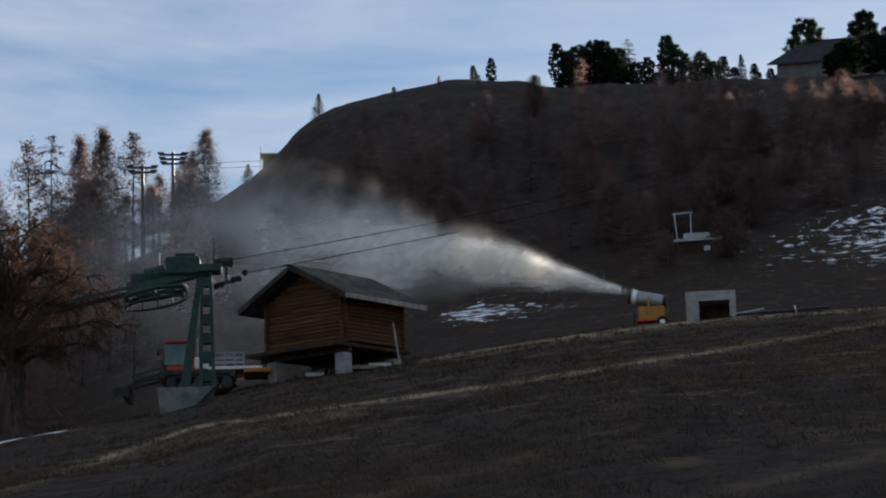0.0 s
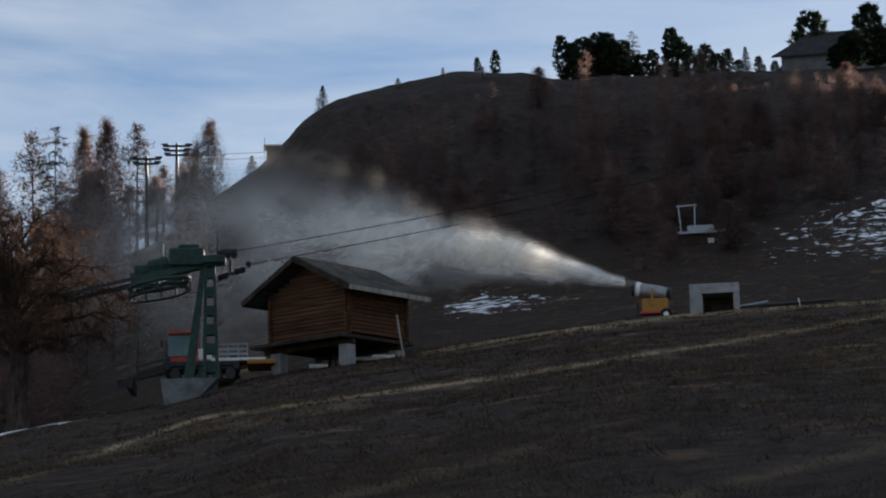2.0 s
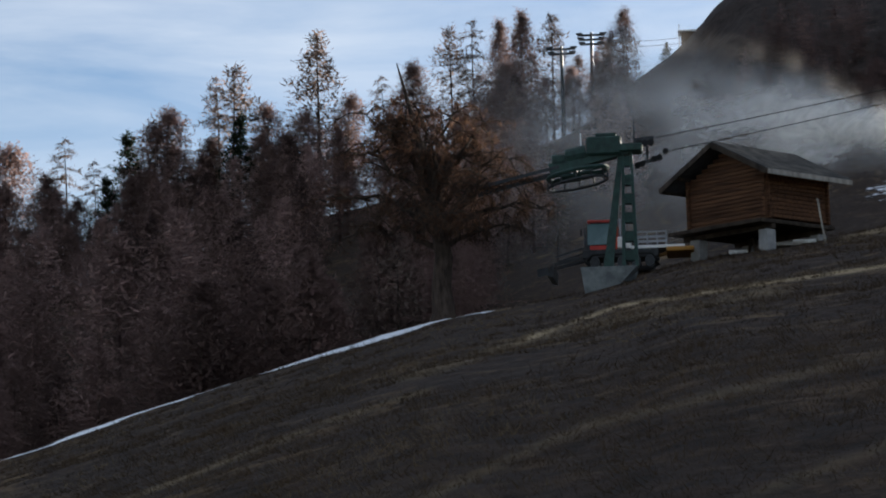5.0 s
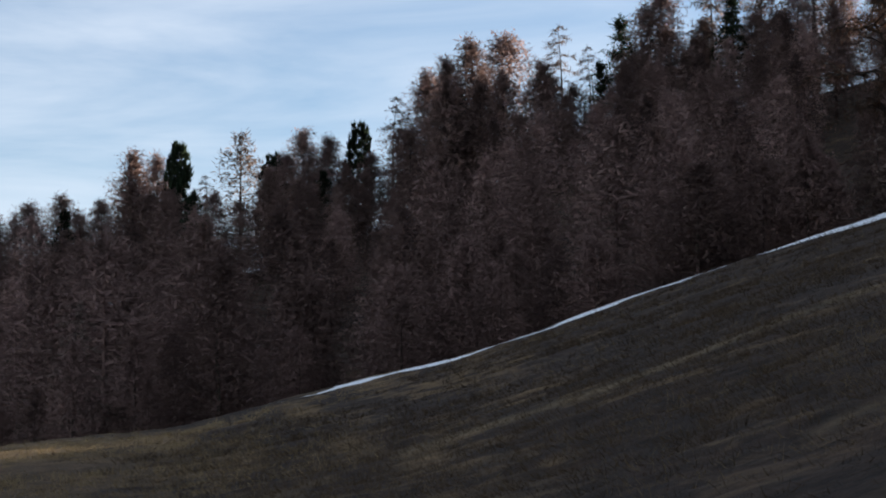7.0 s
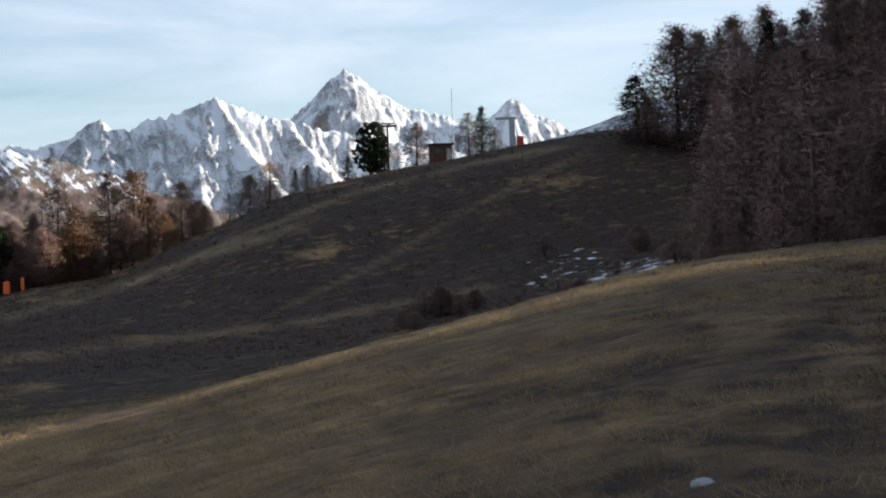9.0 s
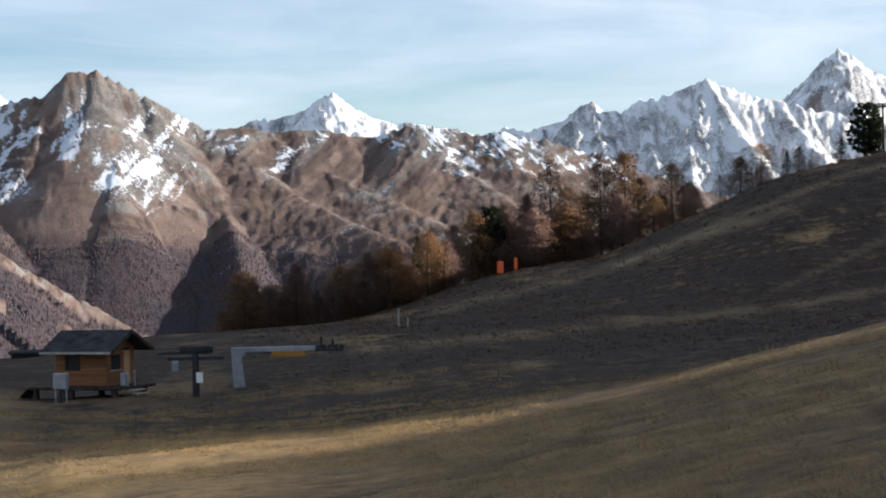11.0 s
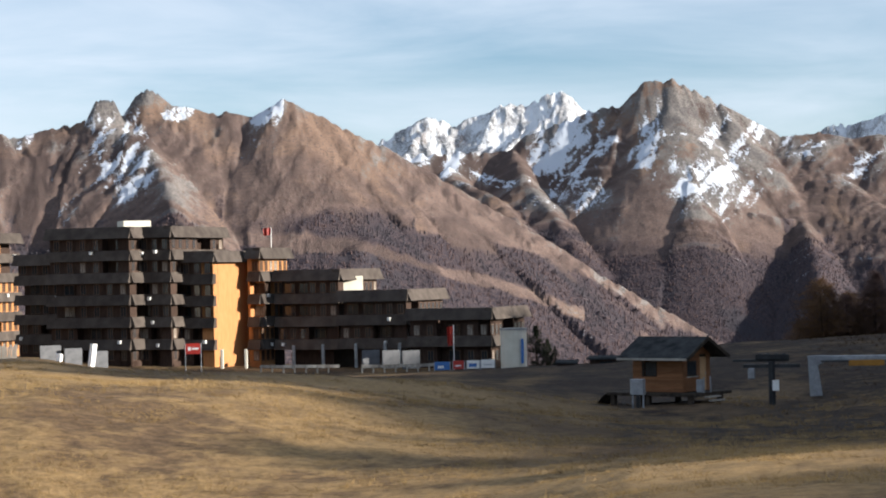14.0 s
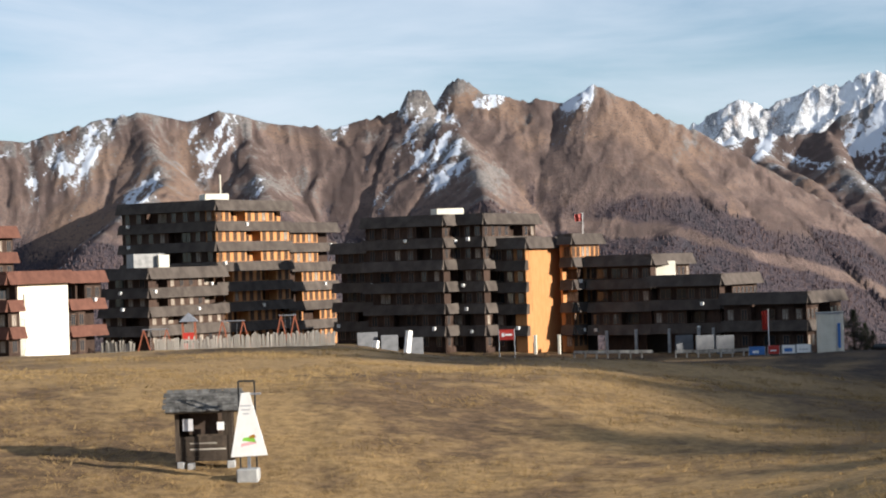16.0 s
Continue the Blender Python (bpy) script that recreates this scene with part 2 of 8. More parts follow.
def mountain_material(name, grass_a, grass_b, wood_a, wood_b, rock_a, rock_b):
    """Alpine slope: dry alp, rock, larch forest and snow, laid where the land's own layers say."""
    m = bpy.data.materials.new(name)
    m.use_nodes = True
    n, l = m.node_tree.nodes, m.node_tree.links
    p = n["Principled BSDF"]
    pos = n.new("ShaderNodeNewGeometry").outputs["Position"]
    big = noise_out(n, l, pos, 0.006, 6, 0.6, None, 0.8)
    mid = noise_out(n, l, pos, 0.022, 7, 0.68)
    fine = noise_out(n, l, pos, 0.30, 6, 0.74)
    around = lambda v, k: maths(n, l, "MULTIPLY", maths(n, l, "SUBTRACT", v, 0.5), k)
    add = lambda a, b, *more: add(maths(n, l, "ADD", a, b), *more) if more else maths(n, l, "ADD", a, b)
    streak = layer_out(n, "streak")
    grass = mixed(n, l, stepped(n, l, add(mid, maths(n, l, "MULTIPLY", streak, 0.55)), 0.3, 0.7), grass_a, grass_b)
    grass = mixed(n, l, stepped(n, l, big, 0.52, 0.66), grass, (0.188, 0.128, 0.098))
    grass = mixed(n, l, stepped(n, l, fine, 0.50, 0.66), grass, (0.078, 0.064, 0.060))
    rock = mixed(n, l, stepped(n, l, add(maths(n, l, "MULTIPLY", fine, 0.6), maths(n, l, "MULTIPLY", mid, 0.4)), 0.38, 0.62), rock_a, rock_b)
    # forest colours carry the blue of the haze over the valley
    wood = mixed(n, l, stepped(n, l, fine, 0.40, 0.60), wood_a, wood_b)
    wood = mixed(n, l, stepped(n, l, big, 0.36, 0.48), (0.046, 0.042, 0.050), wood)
    col = mixed(n, l, stepped(n, l, add(layer_out(n, "rock"), around(mid, 1.9), around(fine, 2.0), maths(n, l, "MULTIPLY", streak, 1.1)), 0.42, 0.86), grass, rock)
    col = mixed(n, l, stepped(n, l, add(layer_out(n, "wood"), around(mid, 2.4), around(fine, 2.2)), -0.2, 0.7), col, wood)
    alp = name == "brown_alp"
    s = add(layer_out(n, "snow"), around(mid, 1.2 if alp else 0.6), around(fine, 3.2 if alp else 3.0), maths(n, l, "MULTIPLY", streak, 1.3 if alp else 0.5))
    cover = stepped(n, l, s, 0.36, 1.0) if alp else stepped(n, l, s, -0.45, 0.75)
    # alp snow is dulled and blued for the shade on its faces
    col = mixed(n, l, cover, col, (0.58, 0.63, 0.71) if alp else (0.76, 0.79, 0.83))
    l.new(col, p.inputs["Base Color"])
    p.inputs["Roughness"].default_value = 0.95
    p.inputs["Specular IOR Level"].default_value = 0.1
    bp = n.new("ShaderNodeBump")
    bp.inputs["Strength"].default_value, bp.inputs["Distance"].default_value = (0.8, 2.8) if alp else (0.75, 3.0)
    l.new(add(fine, mid), bp.inputs["Height"])
    l.new(bp.outputs["Normal"], p.inputs["Normal"])
    return m


MEADOW = meadow_material()
SHINGLE = material("shingle_brown", (0.050, 0.041, 0.036), (0.088, 0.074, 0.064), 0.7, 0.85, 0.12, 14, vary=0.14)
SHINGLE_RED = material("shingle_rust", (0.085, 0.039, 0.029), (0.125, 0.058, 0.042), 1.2, 0.85, 0.3, 8, vary=0.08)
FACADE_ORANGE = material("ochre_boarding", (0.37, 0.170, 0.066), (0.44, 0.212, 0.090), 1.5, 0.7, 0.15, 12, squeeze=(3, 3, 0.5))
# brown boards, coloured darker for the shade lying on the fronts
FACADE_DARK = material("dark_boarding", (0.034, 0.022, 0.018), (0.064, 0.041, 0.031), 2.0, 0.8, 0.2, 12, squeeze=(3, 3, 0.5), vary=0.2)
PLASTER = material("white_plaster", (0.58, 0.55, 0.46), (0.66, 0.63, 0.54), 0.8, 0.85, 0.1)
CONCRETE = material("weathered_concrete", (0.22, 0.22, 0.22), (0.36, 0.36, 0.35), 1.6, 0.9, 0.25)
GLASS = material("dark_pane", (0.02, 0.025, 0.03), (0.035, 0.04, 0.045), 1.0, 0.06)
FRAME = material("window_frame", (0.075, 0.045, 0.030), (0.12, 0.075, 0.050), 3.0, 0.6)
SHUTTER = material("brown_wooden_shutter", (0.045, 0.026, 0.017), (0.085, 0.050, 0.032), 3.0, 0.8, squeeze=(4, 4, 0.5))
CURTAIN = material("curtain_cloth", (0.10, 0.075, 0.055), (0.42, 0.38, 0.33), 3.0, 0.9, squeeze=(6, 6, 0.4))


# ---- the ground: one sheet, shaped by lines of the landform (bearing, metres off, degrees above the eye) ----
CREST = [(-180, 60, -2.5), (-60, 58, -7.0), (-27, 58, -7.4), (-18, 58, -7.4), (-12, 60, -6.9), (-6, 63, -5.9), (-2, 66, -5.25), (2, 66, -5.02), (6, 64, -4.88), (10, 62, -4.45), (14.6, 61, -3.62),
         (18.5, 62, -2.72), (24, 68, -1.44), (27, 72, -0.7), (30, 75, -0.2), (34, 80, 0.12), (38.6, 88, 1.15), (41.7, 91, 1.9), (44.8, 96, 2.9), (48, 100, 3.94),
         (52, 104, 5.25), (55, 105, 6.1), (59, 104, 6.68), (62, 108, 7.5), (66, 115, 7.95), (72, 124, 8.6), (79, 130, 8.76), (95, 130, 9.5), (130, 120, 8.0), (180, 60, -2.5)]
HOLLOW = [(-180, 120, -1.5), (-60, 92, -2.8), (-27, 90, -2.78), (-18, 90, -2.8), (-12, 96, -3.05), (-7, 104, -3.6), (-2, 112, -4.05), (3, 112, -4.0), (6, 108, -3.9), (10, 104, -3.55), (14.6, 100, -3.40), (18.5, 104, -2.95),
          (24, 112, -2.0), (27, 118, -1.75), (34, 118, -0.95), (44, 122, 1.2), (55, 130, 5.2), (62, 138, 7.1), (66, 140, 7.6), (72, 142, 8.3), (79, 148, 8.5), (89, 150, 8.6), (95, 150, 9.6), (130, 140, 9), (180, 120, -1.5)]
# past bearing 80 unseen, kept low so the sun gets through
SHELF = [(-180, 240, 0), (-60, 230, -2.0), (-27, 235, -2.12), (-18, 228, -2.12), (-16, 224, -2.6), (-12, 214, -2.8), (-8, 208, -2.86), (-2, 200, -2.62), (0.8, 200, -2.18), (5, 180, -2.2),
         (8, 165, -2.3), (11, 160, -2.4), (14, 160, -2.35), (18, 162, -2.05), (22, 168, -1.5), (27, 180, -0.7), (34, 180, 0.8), (44, 178, 3.2), (55, 178, 6.2), (60, 182, 7.8),
         (66, 186, 8.9), (72, 186, 9.4), (79, 190, 9.9), (89, 196, 9.9), (95, 200, 13), (130, 200, 13), (180, 240, 0)]
RIDGE = [(-180, 420, 1), (-60, 290, -2.0), (-27, 290, -2.05), (-18, 290, -2.1), (-12, 285, -2.4), (-5, 280, -2.7), (-2, 262, -2.72), (1, 255, -2.3), (3, 258, -2.12), (5.6, 265, -1.98), (7.45, 272, -1.5),
         (10.4, 285, -0.62), (13.2, 290, -0.2), (16, 292, 1.0), (17.8, 295, 1.75), (19.7, 298, 2.16), (22, 300, 2.55), (24, 300, 2.92), (27, 300, 3.3), (30, 300, 2.9),
         (35, 300, 4.0), (40, 305, 5.4), (45, 312, 6.9), (50, 325, 8.4), (55, 335, 9.6), (59, 345, 11.0)]
# past bearing 80 an unseen brow, shaped to cast shade with a sunlit gap
CRAG = [(60.6, 345, 12.3), (61.7, 336, 12.95), (62.4, 330, 13.65), (63.2, 326, 14.4), (64, 326, 14.85), (65.7, 330, 15.2), (67.3, 335, 15.4), (70, 340, 15.1),
        (74.5, 340, 15.0), (79, 340, 15.0), (81, 338, 15.0), (82.5, 334, 14.55), (84.6, 332, 13.65), (86.6, 328, 13.65), (88.2, 322, 13.9), (89.3, 318, 14.72), (92, 316, 14.7), (95, 312, 14.75), (105, 300, 16), (130, 280, 14), (180, 420, 1)]
BEYOND = [(-180, 700, 0), (-60, 460, -8), (-12, 430, -9), (0, 400, -8.5), (8, 400, -6), (16, 400, -3.0), (24, 420, -0.5), (30, 440, 1.8), (40, 440, 5.2), (50, 460, 7.5), (59, 480, 9.0), (66, 480, 11.5), (79, 480, 12), (105, 460, 12), (180, 700, 0)]


def landform(lines):
    table = np.array(lines, float)
    bearing = np.arange(-180, 180.001, 0.25)
    d, z = np.interp(bearing, table[:, 0], table[:, 1]), np.interp(bearing, table[:, 0], table[:, 1] * np.tan(np.radians(table[:, 2]))) + EYE
    soft = np.array([1, 2, 3, 2, 1]) / 9.0
    pad = lambda v: np.convolve(np.concatenate([v[-4:], v, v[:4]]), soft, "same")[4:-4]
    return bearing, pad(d), pad(z)


FORMS = [landform(f) for f in (CREST, HOLLOW, SHELF, RIDGE + CRAG, BEYOND)]


def tussock(x, y):
    """The humps of old grass that cover the slope."""
    return fbm(x / 0.8, y / 0.8, 2, 12) + 0.7 * fbm(x / 2.2, y / 2.2, 2, 14)


def ground_z(x, y, rough=True):
    """The height of the ground at plan places."""
    x, y = np.asarray(x, float), np.asarray(y, float)
    shape = x.shape
    x, y = x.ravel(), y.ravel()
    az, d = np.degrees(np.arctan2(x, y)), np.hypot(x, y)
    D = [np.zeros_like(d)] + [np.interp(az, b, dd) for b, dd, _ in FORMS]
    Z = [np.zeros_like(d)] + [np.interp(az, b, zz) for b, _, zz in FORMS]
    D += [D[-1] + 500, D[-1] + 1500, D[-1] + 6000]
    Z += [np.minimum(Z[-1] - 150, -190), np.full_like(d, -420.0), np.full_like(d, -520.0)]
    D, Z = np.stack(D), np.stack(Z)
    s = (Z[1:] - Z[:-1]) / (D[1:] - D[:-1])
    m = np.zeros_like(Z)
    same = s[1:] * s[:-1] > 0
    m[1:-1] = np.where(same, 2 * s[1:] * s[:-1] / np.where(same, s[1:] + s[:-1], 1), 0)
    m[0], m[-1] = s[0], s[-1]
    k = np.clip((d[None] >= D).sum(0) - 1, 0, len(D) - 2)
    i = np.arange(len(d))
    h = D[k + 1, i] - D[k, i]
    t = np.clip((d - D[k, i]) / h, 0, 1)
    end = np.where(k == 0, np.maximum(m[1], s[0]), m[k + 1, i])      # the near slope runs straight up to its brow
    z = (2 * t ** 3 - 3 * t ** 2 + 1) * Z[k, i] + (t ** 3 - 2 * t ** 2 + t) * h * m[k, i] + (-2 * t ** 3 + 3 * t ** 2) * Z[k + 1, i] + (t ** 3 - t ** 2) * h * end
    if rough:
        z = z + np.clip(d / 60, 0, 1.6) * ((0.24 - 0.08 * np.clip((az - 22) / 6, 0, 1)) * fbm(x / 24, y / 24, 2, 3) + 0.08 * fbm(x / 7, y / 7, 2, 4) + 0.045 * fbm(x / 2.4, y / 2.4, 3, 9))
        z = z + 0.05 * tussock(x, y) * np.clip(d / 14, 0, 1) * np.clip((110 - d) / 30, 0, 1)
        wild = np.clip((az - 57) / 4, 0, 1) * np.clip((105 - az) / 20, 0, 1) * np.clip((d - 185) / 40, 0, 1)
        z = z + wild * (4.2 * (ridged(x / 46, y / 46, 4, 21) - 0.68) * np.clip((D[4] - d) / 40, 0.26, 1) + 0.7 * fbm(x / 7, y / 7, 3, 5) - 0.5)
    return float(z[0]) if shape == () else z.reshape(shape)


def build_ground():
    az = np.concatenate([np.arange(-180, -36, 4.0), np.arange(-36, 85, 0.2), np.arange(85, 110, 0.5), np.arange(110, 180, 3.0)])
    d = np.concatenate([[0.0], np.geomspace(2, 12, 10), np.geomspace(12.6, 100, 270), np.geomspace(101, 440, 130), np.geomspace(460, 5600, 45)])
    A, R = np.meshgrid(np.radians(az), d)
    X, Y = R * np.sin(A), R * np.cos(A)
    Z = ground_z(X, Y)
    me = grid_mesh("ground", np.stack([X, Y, Z], -1)[:, ::-1], wrap=True)
    a, r = np.degrees(A), R
    blob = lambda ca, wa, cd, wd: np.exp(-((a - ca) / wa) ** 2 - ((r - cd) / wd) ** 2)
    crest = np.interp(az, *FORMS[0][:2])[None]
    E = np.degrees(np.arctan2(Z - EYE, np.maximum(R, 1)))
    near_side, far_side = r < crest + 2, r > crest + 15

    def trace(width, side, *pts):
        """A path over the land, or a painted band of sunlit grass, through (bearing, degrees) places."""
        g = np.array(pts, float)
        bend = 0.25 * width * fbm(a * 1.1, a * 0, 3, 8)
        return np.exp(-((E - np.interp(a, g[:, 0], g[:, 1]) + bend) / width) ** 2) * side * np.clip((a - g[0, 0]) / 0.8, 0, 1) * np.clip((g[-1, 0] - a) / 0.8, 0, 1)
    rim = r - crest + np.interp(a, [38, 46, 50, 54], [2.4, 3.0, 5.0, 3.0])
    edge = np.exp(-(rim / np.interp(a, [34, 40, 46, 53], [1.6, 2.0, 3.0, 3.4])) ** 2) * (1.25 + 0.55 * fbm(a * 0.9, r / 9, 4, 8, 0.6)) * np.clip((a - 35) / 3, 0, 1) * np.clip((57.3 - a) / 1, 0, 1)
    snow = 0.9 * edge + 0.72 * blob(81.5, 3.0, 208, 24) + 0.46 * blob(76.5, 3.8, 210, 34) + 0.62 * blob(67.5, 1.6, 190, 14) + 0.45 * blob(70, 2, 188, 10)
    snow = snow + 0.4 * blob(75.5, 1.2, 300, 14) + 0.45 * blob(76.5, 1.5, 255, 14) + 0.66 * blob(28.0, 1.6, 165, 26) + 0.5 * blob(25.5, 3.0, 190, 40) + 0.8 * blob(32.8, 1.0, 92, 2.2) + 0.40 * blob(22.5, 2.5, 150, 12)
    snow = snow + 0.75 * blob(50.2, 0.5, 52, 0.7)
    # dark cover by bearing and distance: real heath, plus shade painted in
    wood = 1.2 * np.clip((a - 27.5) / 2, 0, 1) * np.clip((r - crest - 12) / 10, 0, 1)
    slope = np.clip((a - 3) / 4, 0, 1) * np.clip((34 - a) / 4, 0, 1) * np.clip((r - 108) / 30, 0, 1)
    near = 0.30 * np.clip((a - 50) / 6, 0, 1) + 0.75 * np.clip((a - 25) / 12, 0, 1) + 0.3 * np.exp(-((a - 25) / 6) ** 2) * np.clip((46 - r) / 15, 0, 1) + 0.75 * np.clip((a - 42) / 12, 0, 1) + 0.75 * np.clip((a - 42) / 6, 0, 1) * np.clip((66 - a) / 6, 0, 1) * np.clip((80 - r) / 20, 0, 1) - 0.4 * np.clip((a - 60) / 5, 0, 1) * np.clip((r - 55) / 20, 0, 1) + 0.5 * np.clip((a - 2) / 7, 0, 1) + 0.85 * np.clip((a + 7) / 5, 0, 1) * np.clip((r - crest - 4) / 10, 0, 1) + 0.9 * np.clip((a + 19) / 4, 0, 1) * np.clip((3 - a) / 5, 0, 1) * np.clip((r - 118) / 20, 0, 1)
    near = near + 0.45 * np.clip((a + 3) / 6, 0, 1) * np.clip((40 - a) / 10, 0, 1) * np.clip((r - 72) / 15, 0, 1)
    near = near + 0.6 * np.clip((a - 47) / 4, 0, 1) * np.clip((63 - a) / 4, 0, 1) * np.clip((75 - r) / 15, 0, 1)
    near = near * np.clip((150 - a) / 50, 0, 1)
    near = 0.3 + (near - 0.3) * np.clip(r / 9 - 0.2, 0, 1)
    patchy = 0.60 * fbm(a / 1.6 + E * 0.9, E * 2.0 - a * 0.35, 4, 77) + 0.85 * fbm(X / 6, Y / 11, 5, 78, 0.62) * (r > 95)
    shaded_heath = np.clip(np.maximum(np.maximum(1.3 * wood, 1.6 * slope), near) * (1 + patchy), 0, 1.5)
    shaded_heath = shaded_heath * (1 - 0.12 * np.exp(-((r - crest + 10) / 5) ** 2) * (a < 44))
    # tracks; the brow's sunlit grass band is painted in as a pale line too
    track = 1.5 * trace(0.055, near_side, (57, 5.3), (60, 6.27), (63.9, 6.74), (68.56, 7.22), (71.7, 7.59), (75.25, 7.97), (78.9, 8.38), (84, 8.8)) + 1.4 * trace(0.08, near_side, (66, 7.9), (68.6, 8.2), (70.2, 8.38), (73.3, 8.66), (76.4, 8.75), (84, 8.8))
    track = track + 0.5 * trace(0.12, near_side, (53.5, 4.3), (54.9, 4.68), (57.5, 5.43), (60.9, 6.06), (63.5, 6.45), (65, 6.6)) + 0.3 * trace(0.14, near_side, (51, -0.4), (54.1, 0.95), (56.8, 2.16), (59.1, 3.06), (63.5, 3.98), (70, 5.4))
    track = track + 0.28 * trace(0.16, near_side, (58, -1), (62, 0.6), (68, 2.6), (75, 4.2), (82, 5.5)) + 0.55 * trace(0.08, near_side, (40, -0.7), (46, 1.1), (52, 3.3), (55, 4.2))
    track = track + 0.5 * trace(0.07, far_side, (13, -0.75), (14.5, -0.13), (17.1, 0.87), (19.9, 1.86), (23, 2.5), (26, 3.0)) + 0.4 * trace(0.08, far_side, (17.5, -1.4), (20.3, -0.16), (22.7, 1.16), (25.2, 2.31), (26.5, 2.9))
    track = track + 0.5 * trace(0.12, far_side, (8, -1.7), (12, -0.9), (16, 0.3), (19, 1.2)) + 0.45 * trace(0.12, far_side, (6, -2.7), (12, -2.2), (18, -1.7), (24, -0.8))
    track = 0.8 * track * np.clip(0.85 + 0.8 * fbm(a * 1.3, E * 5, 4, 91), 0, 1.2)
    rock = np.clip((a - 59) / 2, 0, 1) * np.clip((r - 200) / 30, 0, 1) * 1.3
    for key, v in (("snow", snow), ("shaded_heath", shaded_heath), ("track", track), ("rock", rock), ("tuft", tussock(X, Y) * np.clip((130 - r) / 40, 0, 1))):
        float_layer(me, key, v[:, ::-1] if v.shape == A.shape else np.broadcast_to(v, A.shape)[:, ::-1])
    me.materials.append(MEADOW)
    tagged(new("ground", me), "dry autumn alpine meadow with brown grass and snow patches", "ground", kind="structure")


build_ground()


# ---- the mountains across the valley ----
def massif(name, ridges, az0, az1, near, far, foot, mat, label, seed=1, jag=0.05, relief=20.0, spacing=90.0, drifts=(), snowy=-0.6, aspect=0.5, cling=0.0, calm=0.3, wood=(), glades=(), crags=(), step=0.055, rows=170, trees=0):
    """Mountains whose faces fall from ridge lines (bearing, metres off, degrees above the eye), cut by gullies that run down from each ridge.
    ridges: (steepness, lean of the gullies, places); drifts: snow lying at (bearing, degrees, half length, half width, amount, heading)."""
    az, d = np.arange(az0, az1, step), np.linspace(near, far, rows)
    D, A = np.meshgrid(d, az, indexing="ij")
    X, Y = D * np.sin(np.radians(A)), D * np.cos(np.radians(A))
    wx, wy = X + 0.22 * spacing * fbm(X / spacing, Y / spacing, 3, seed), Y + 0.22 * spacing * fbm(X / spacing, Y / spacing, 3, seed + 5)
    best, along, dist = np.full_like(X, -1e6), np.zeros_like(X), np.zeros_like(X)
    for k, (steep, lean, pts) in enumerate(ridges):
        t = np.array(pts, float)
        fine = np.concatenate([np.linspace(p, q, max(2, int(abs(q[0] - p[0]) / 0.4) + 1), endpoint=False) for p, q in zip(t, t[1:])] + [t[-1:]])
        fine[:, 2] += jag * (1.0 if np.ptp(t[:, 1]) < 20 else 0.12) * fbm(fine[:, 0] * 2.3, fine[:, 1] / 40, 4, seed + 3 + k, 0.65) * (np.arange(len(fine)) > 0)
        P = np.stack([fine[:, 1] * np.sin(np.radians(fine[:, 0])), fine[:, 1] * np.cos(np.radians(fine[:, 0])), EYE + fine[:, 1] * np.tan(np.radians(fine[:, 2]))], 1)
        run = 1000.0 * k
        for p, q in zip(P, P[1:]):
            v = (q - p)[:2]
            span = max(np.hypot(*v), 1e-3)
            f = ((wx - p[0]) * v[0] + (wy - p[1]) * v[1]) / span ** 2
            g = np.clip(f, 0, 1)
            gap = np.hypot(X - p[0] - g * v[0], Y - p[1] - g * v[1])
            z = p[2] + (q[2] - p[2]) * g - steep * gap
            win = z > best
            best = np.where(win, z, best)
            dist = np.where(win, gap, dist)
            along = np.where(win, run + np.clip(f, -3, 4) * span + lean * gap, along)
            run += span
    soft = best.copy()      # spurs before the main crest have rounded backs
    for _ in range(6):
        pad = np.pad(soft, 1, mode="edge")
        soft = (2 * soft + pad[:-2, 1:-1] + pad[2:, 1:-1] + pad[1:-1, :-2] + pad[1:-1, 2:]) / 6
    back = max(p[1] for _, _, pts in ridges for p in pts)
    best = best + (soft - best) * np.clip((back - 45 - D) / 35, 0, 1)
    wob = 0.45 * spacing * fbm(X / spacing * 0.8, Y / spacing * 0.8, 4, seed + 40)
    gully = ridged((along + wob) / spacing, dist / spacing * 0.4, 5, seed, 0.5) - 0.45
    rill = ridged((along + 0.6 * wob) / spacing * 4.3, dist / spacing * 1.3, 4, seed + 9, 0.6) - 0.45
    rough = fbm(X / spacing * 7, Y / spacing * 5, 4, seed + 13, 0.65)
    hold = np.clip(dist / (1.1 * spacing), 0.03, 1) * (0.4 + 0.6 * np.exp(-dist / (1.6 * spacing)))
    swell = ridged((along + wob) / (2.6 * spacing), dist / (7 * spacing), 3, seed + 80, 0.45) - 0.5
    Z = best + 0.75 * relief * swell * np.clip(dist / (2 * spacing), 0, 1) + relief * (gully * hold + 0.3 * rill * np.clip(dist / 34, 0.0, 1) * (calm + (1 - calm) * np.exp(-dist / spacing)) + 0.20 * rough * np.clip(dist / 12, 0.1, 1) * (calm + (1 - calm) * np.exp(-dist / spacing)))
    Z = np.where(Z < foot + 40, foot + 40 * np.exp(np.clip((Z - foot - 40) / 40, -8, 0)), Z)
    fall_x = np.gradient(Z, axis=1) / (D * np.radians(step))
    E = np.degrees(np.arctan2(Z - EYE, D))
    facing = np.tanh(1.3 * fall_x)               # slopes turned from the sun keep their snow
    snow = snowy + (aspect * facing - cling * (1.6 * rill + 0.8 * gully + 0.7 * rough))
    rock = 0.45 * np.exp(-dist / 16) + 0.9 * np.clip(gully + 0.7 * rill, 0, 1) * np.clip(1 - dist / 260, 0, 1)
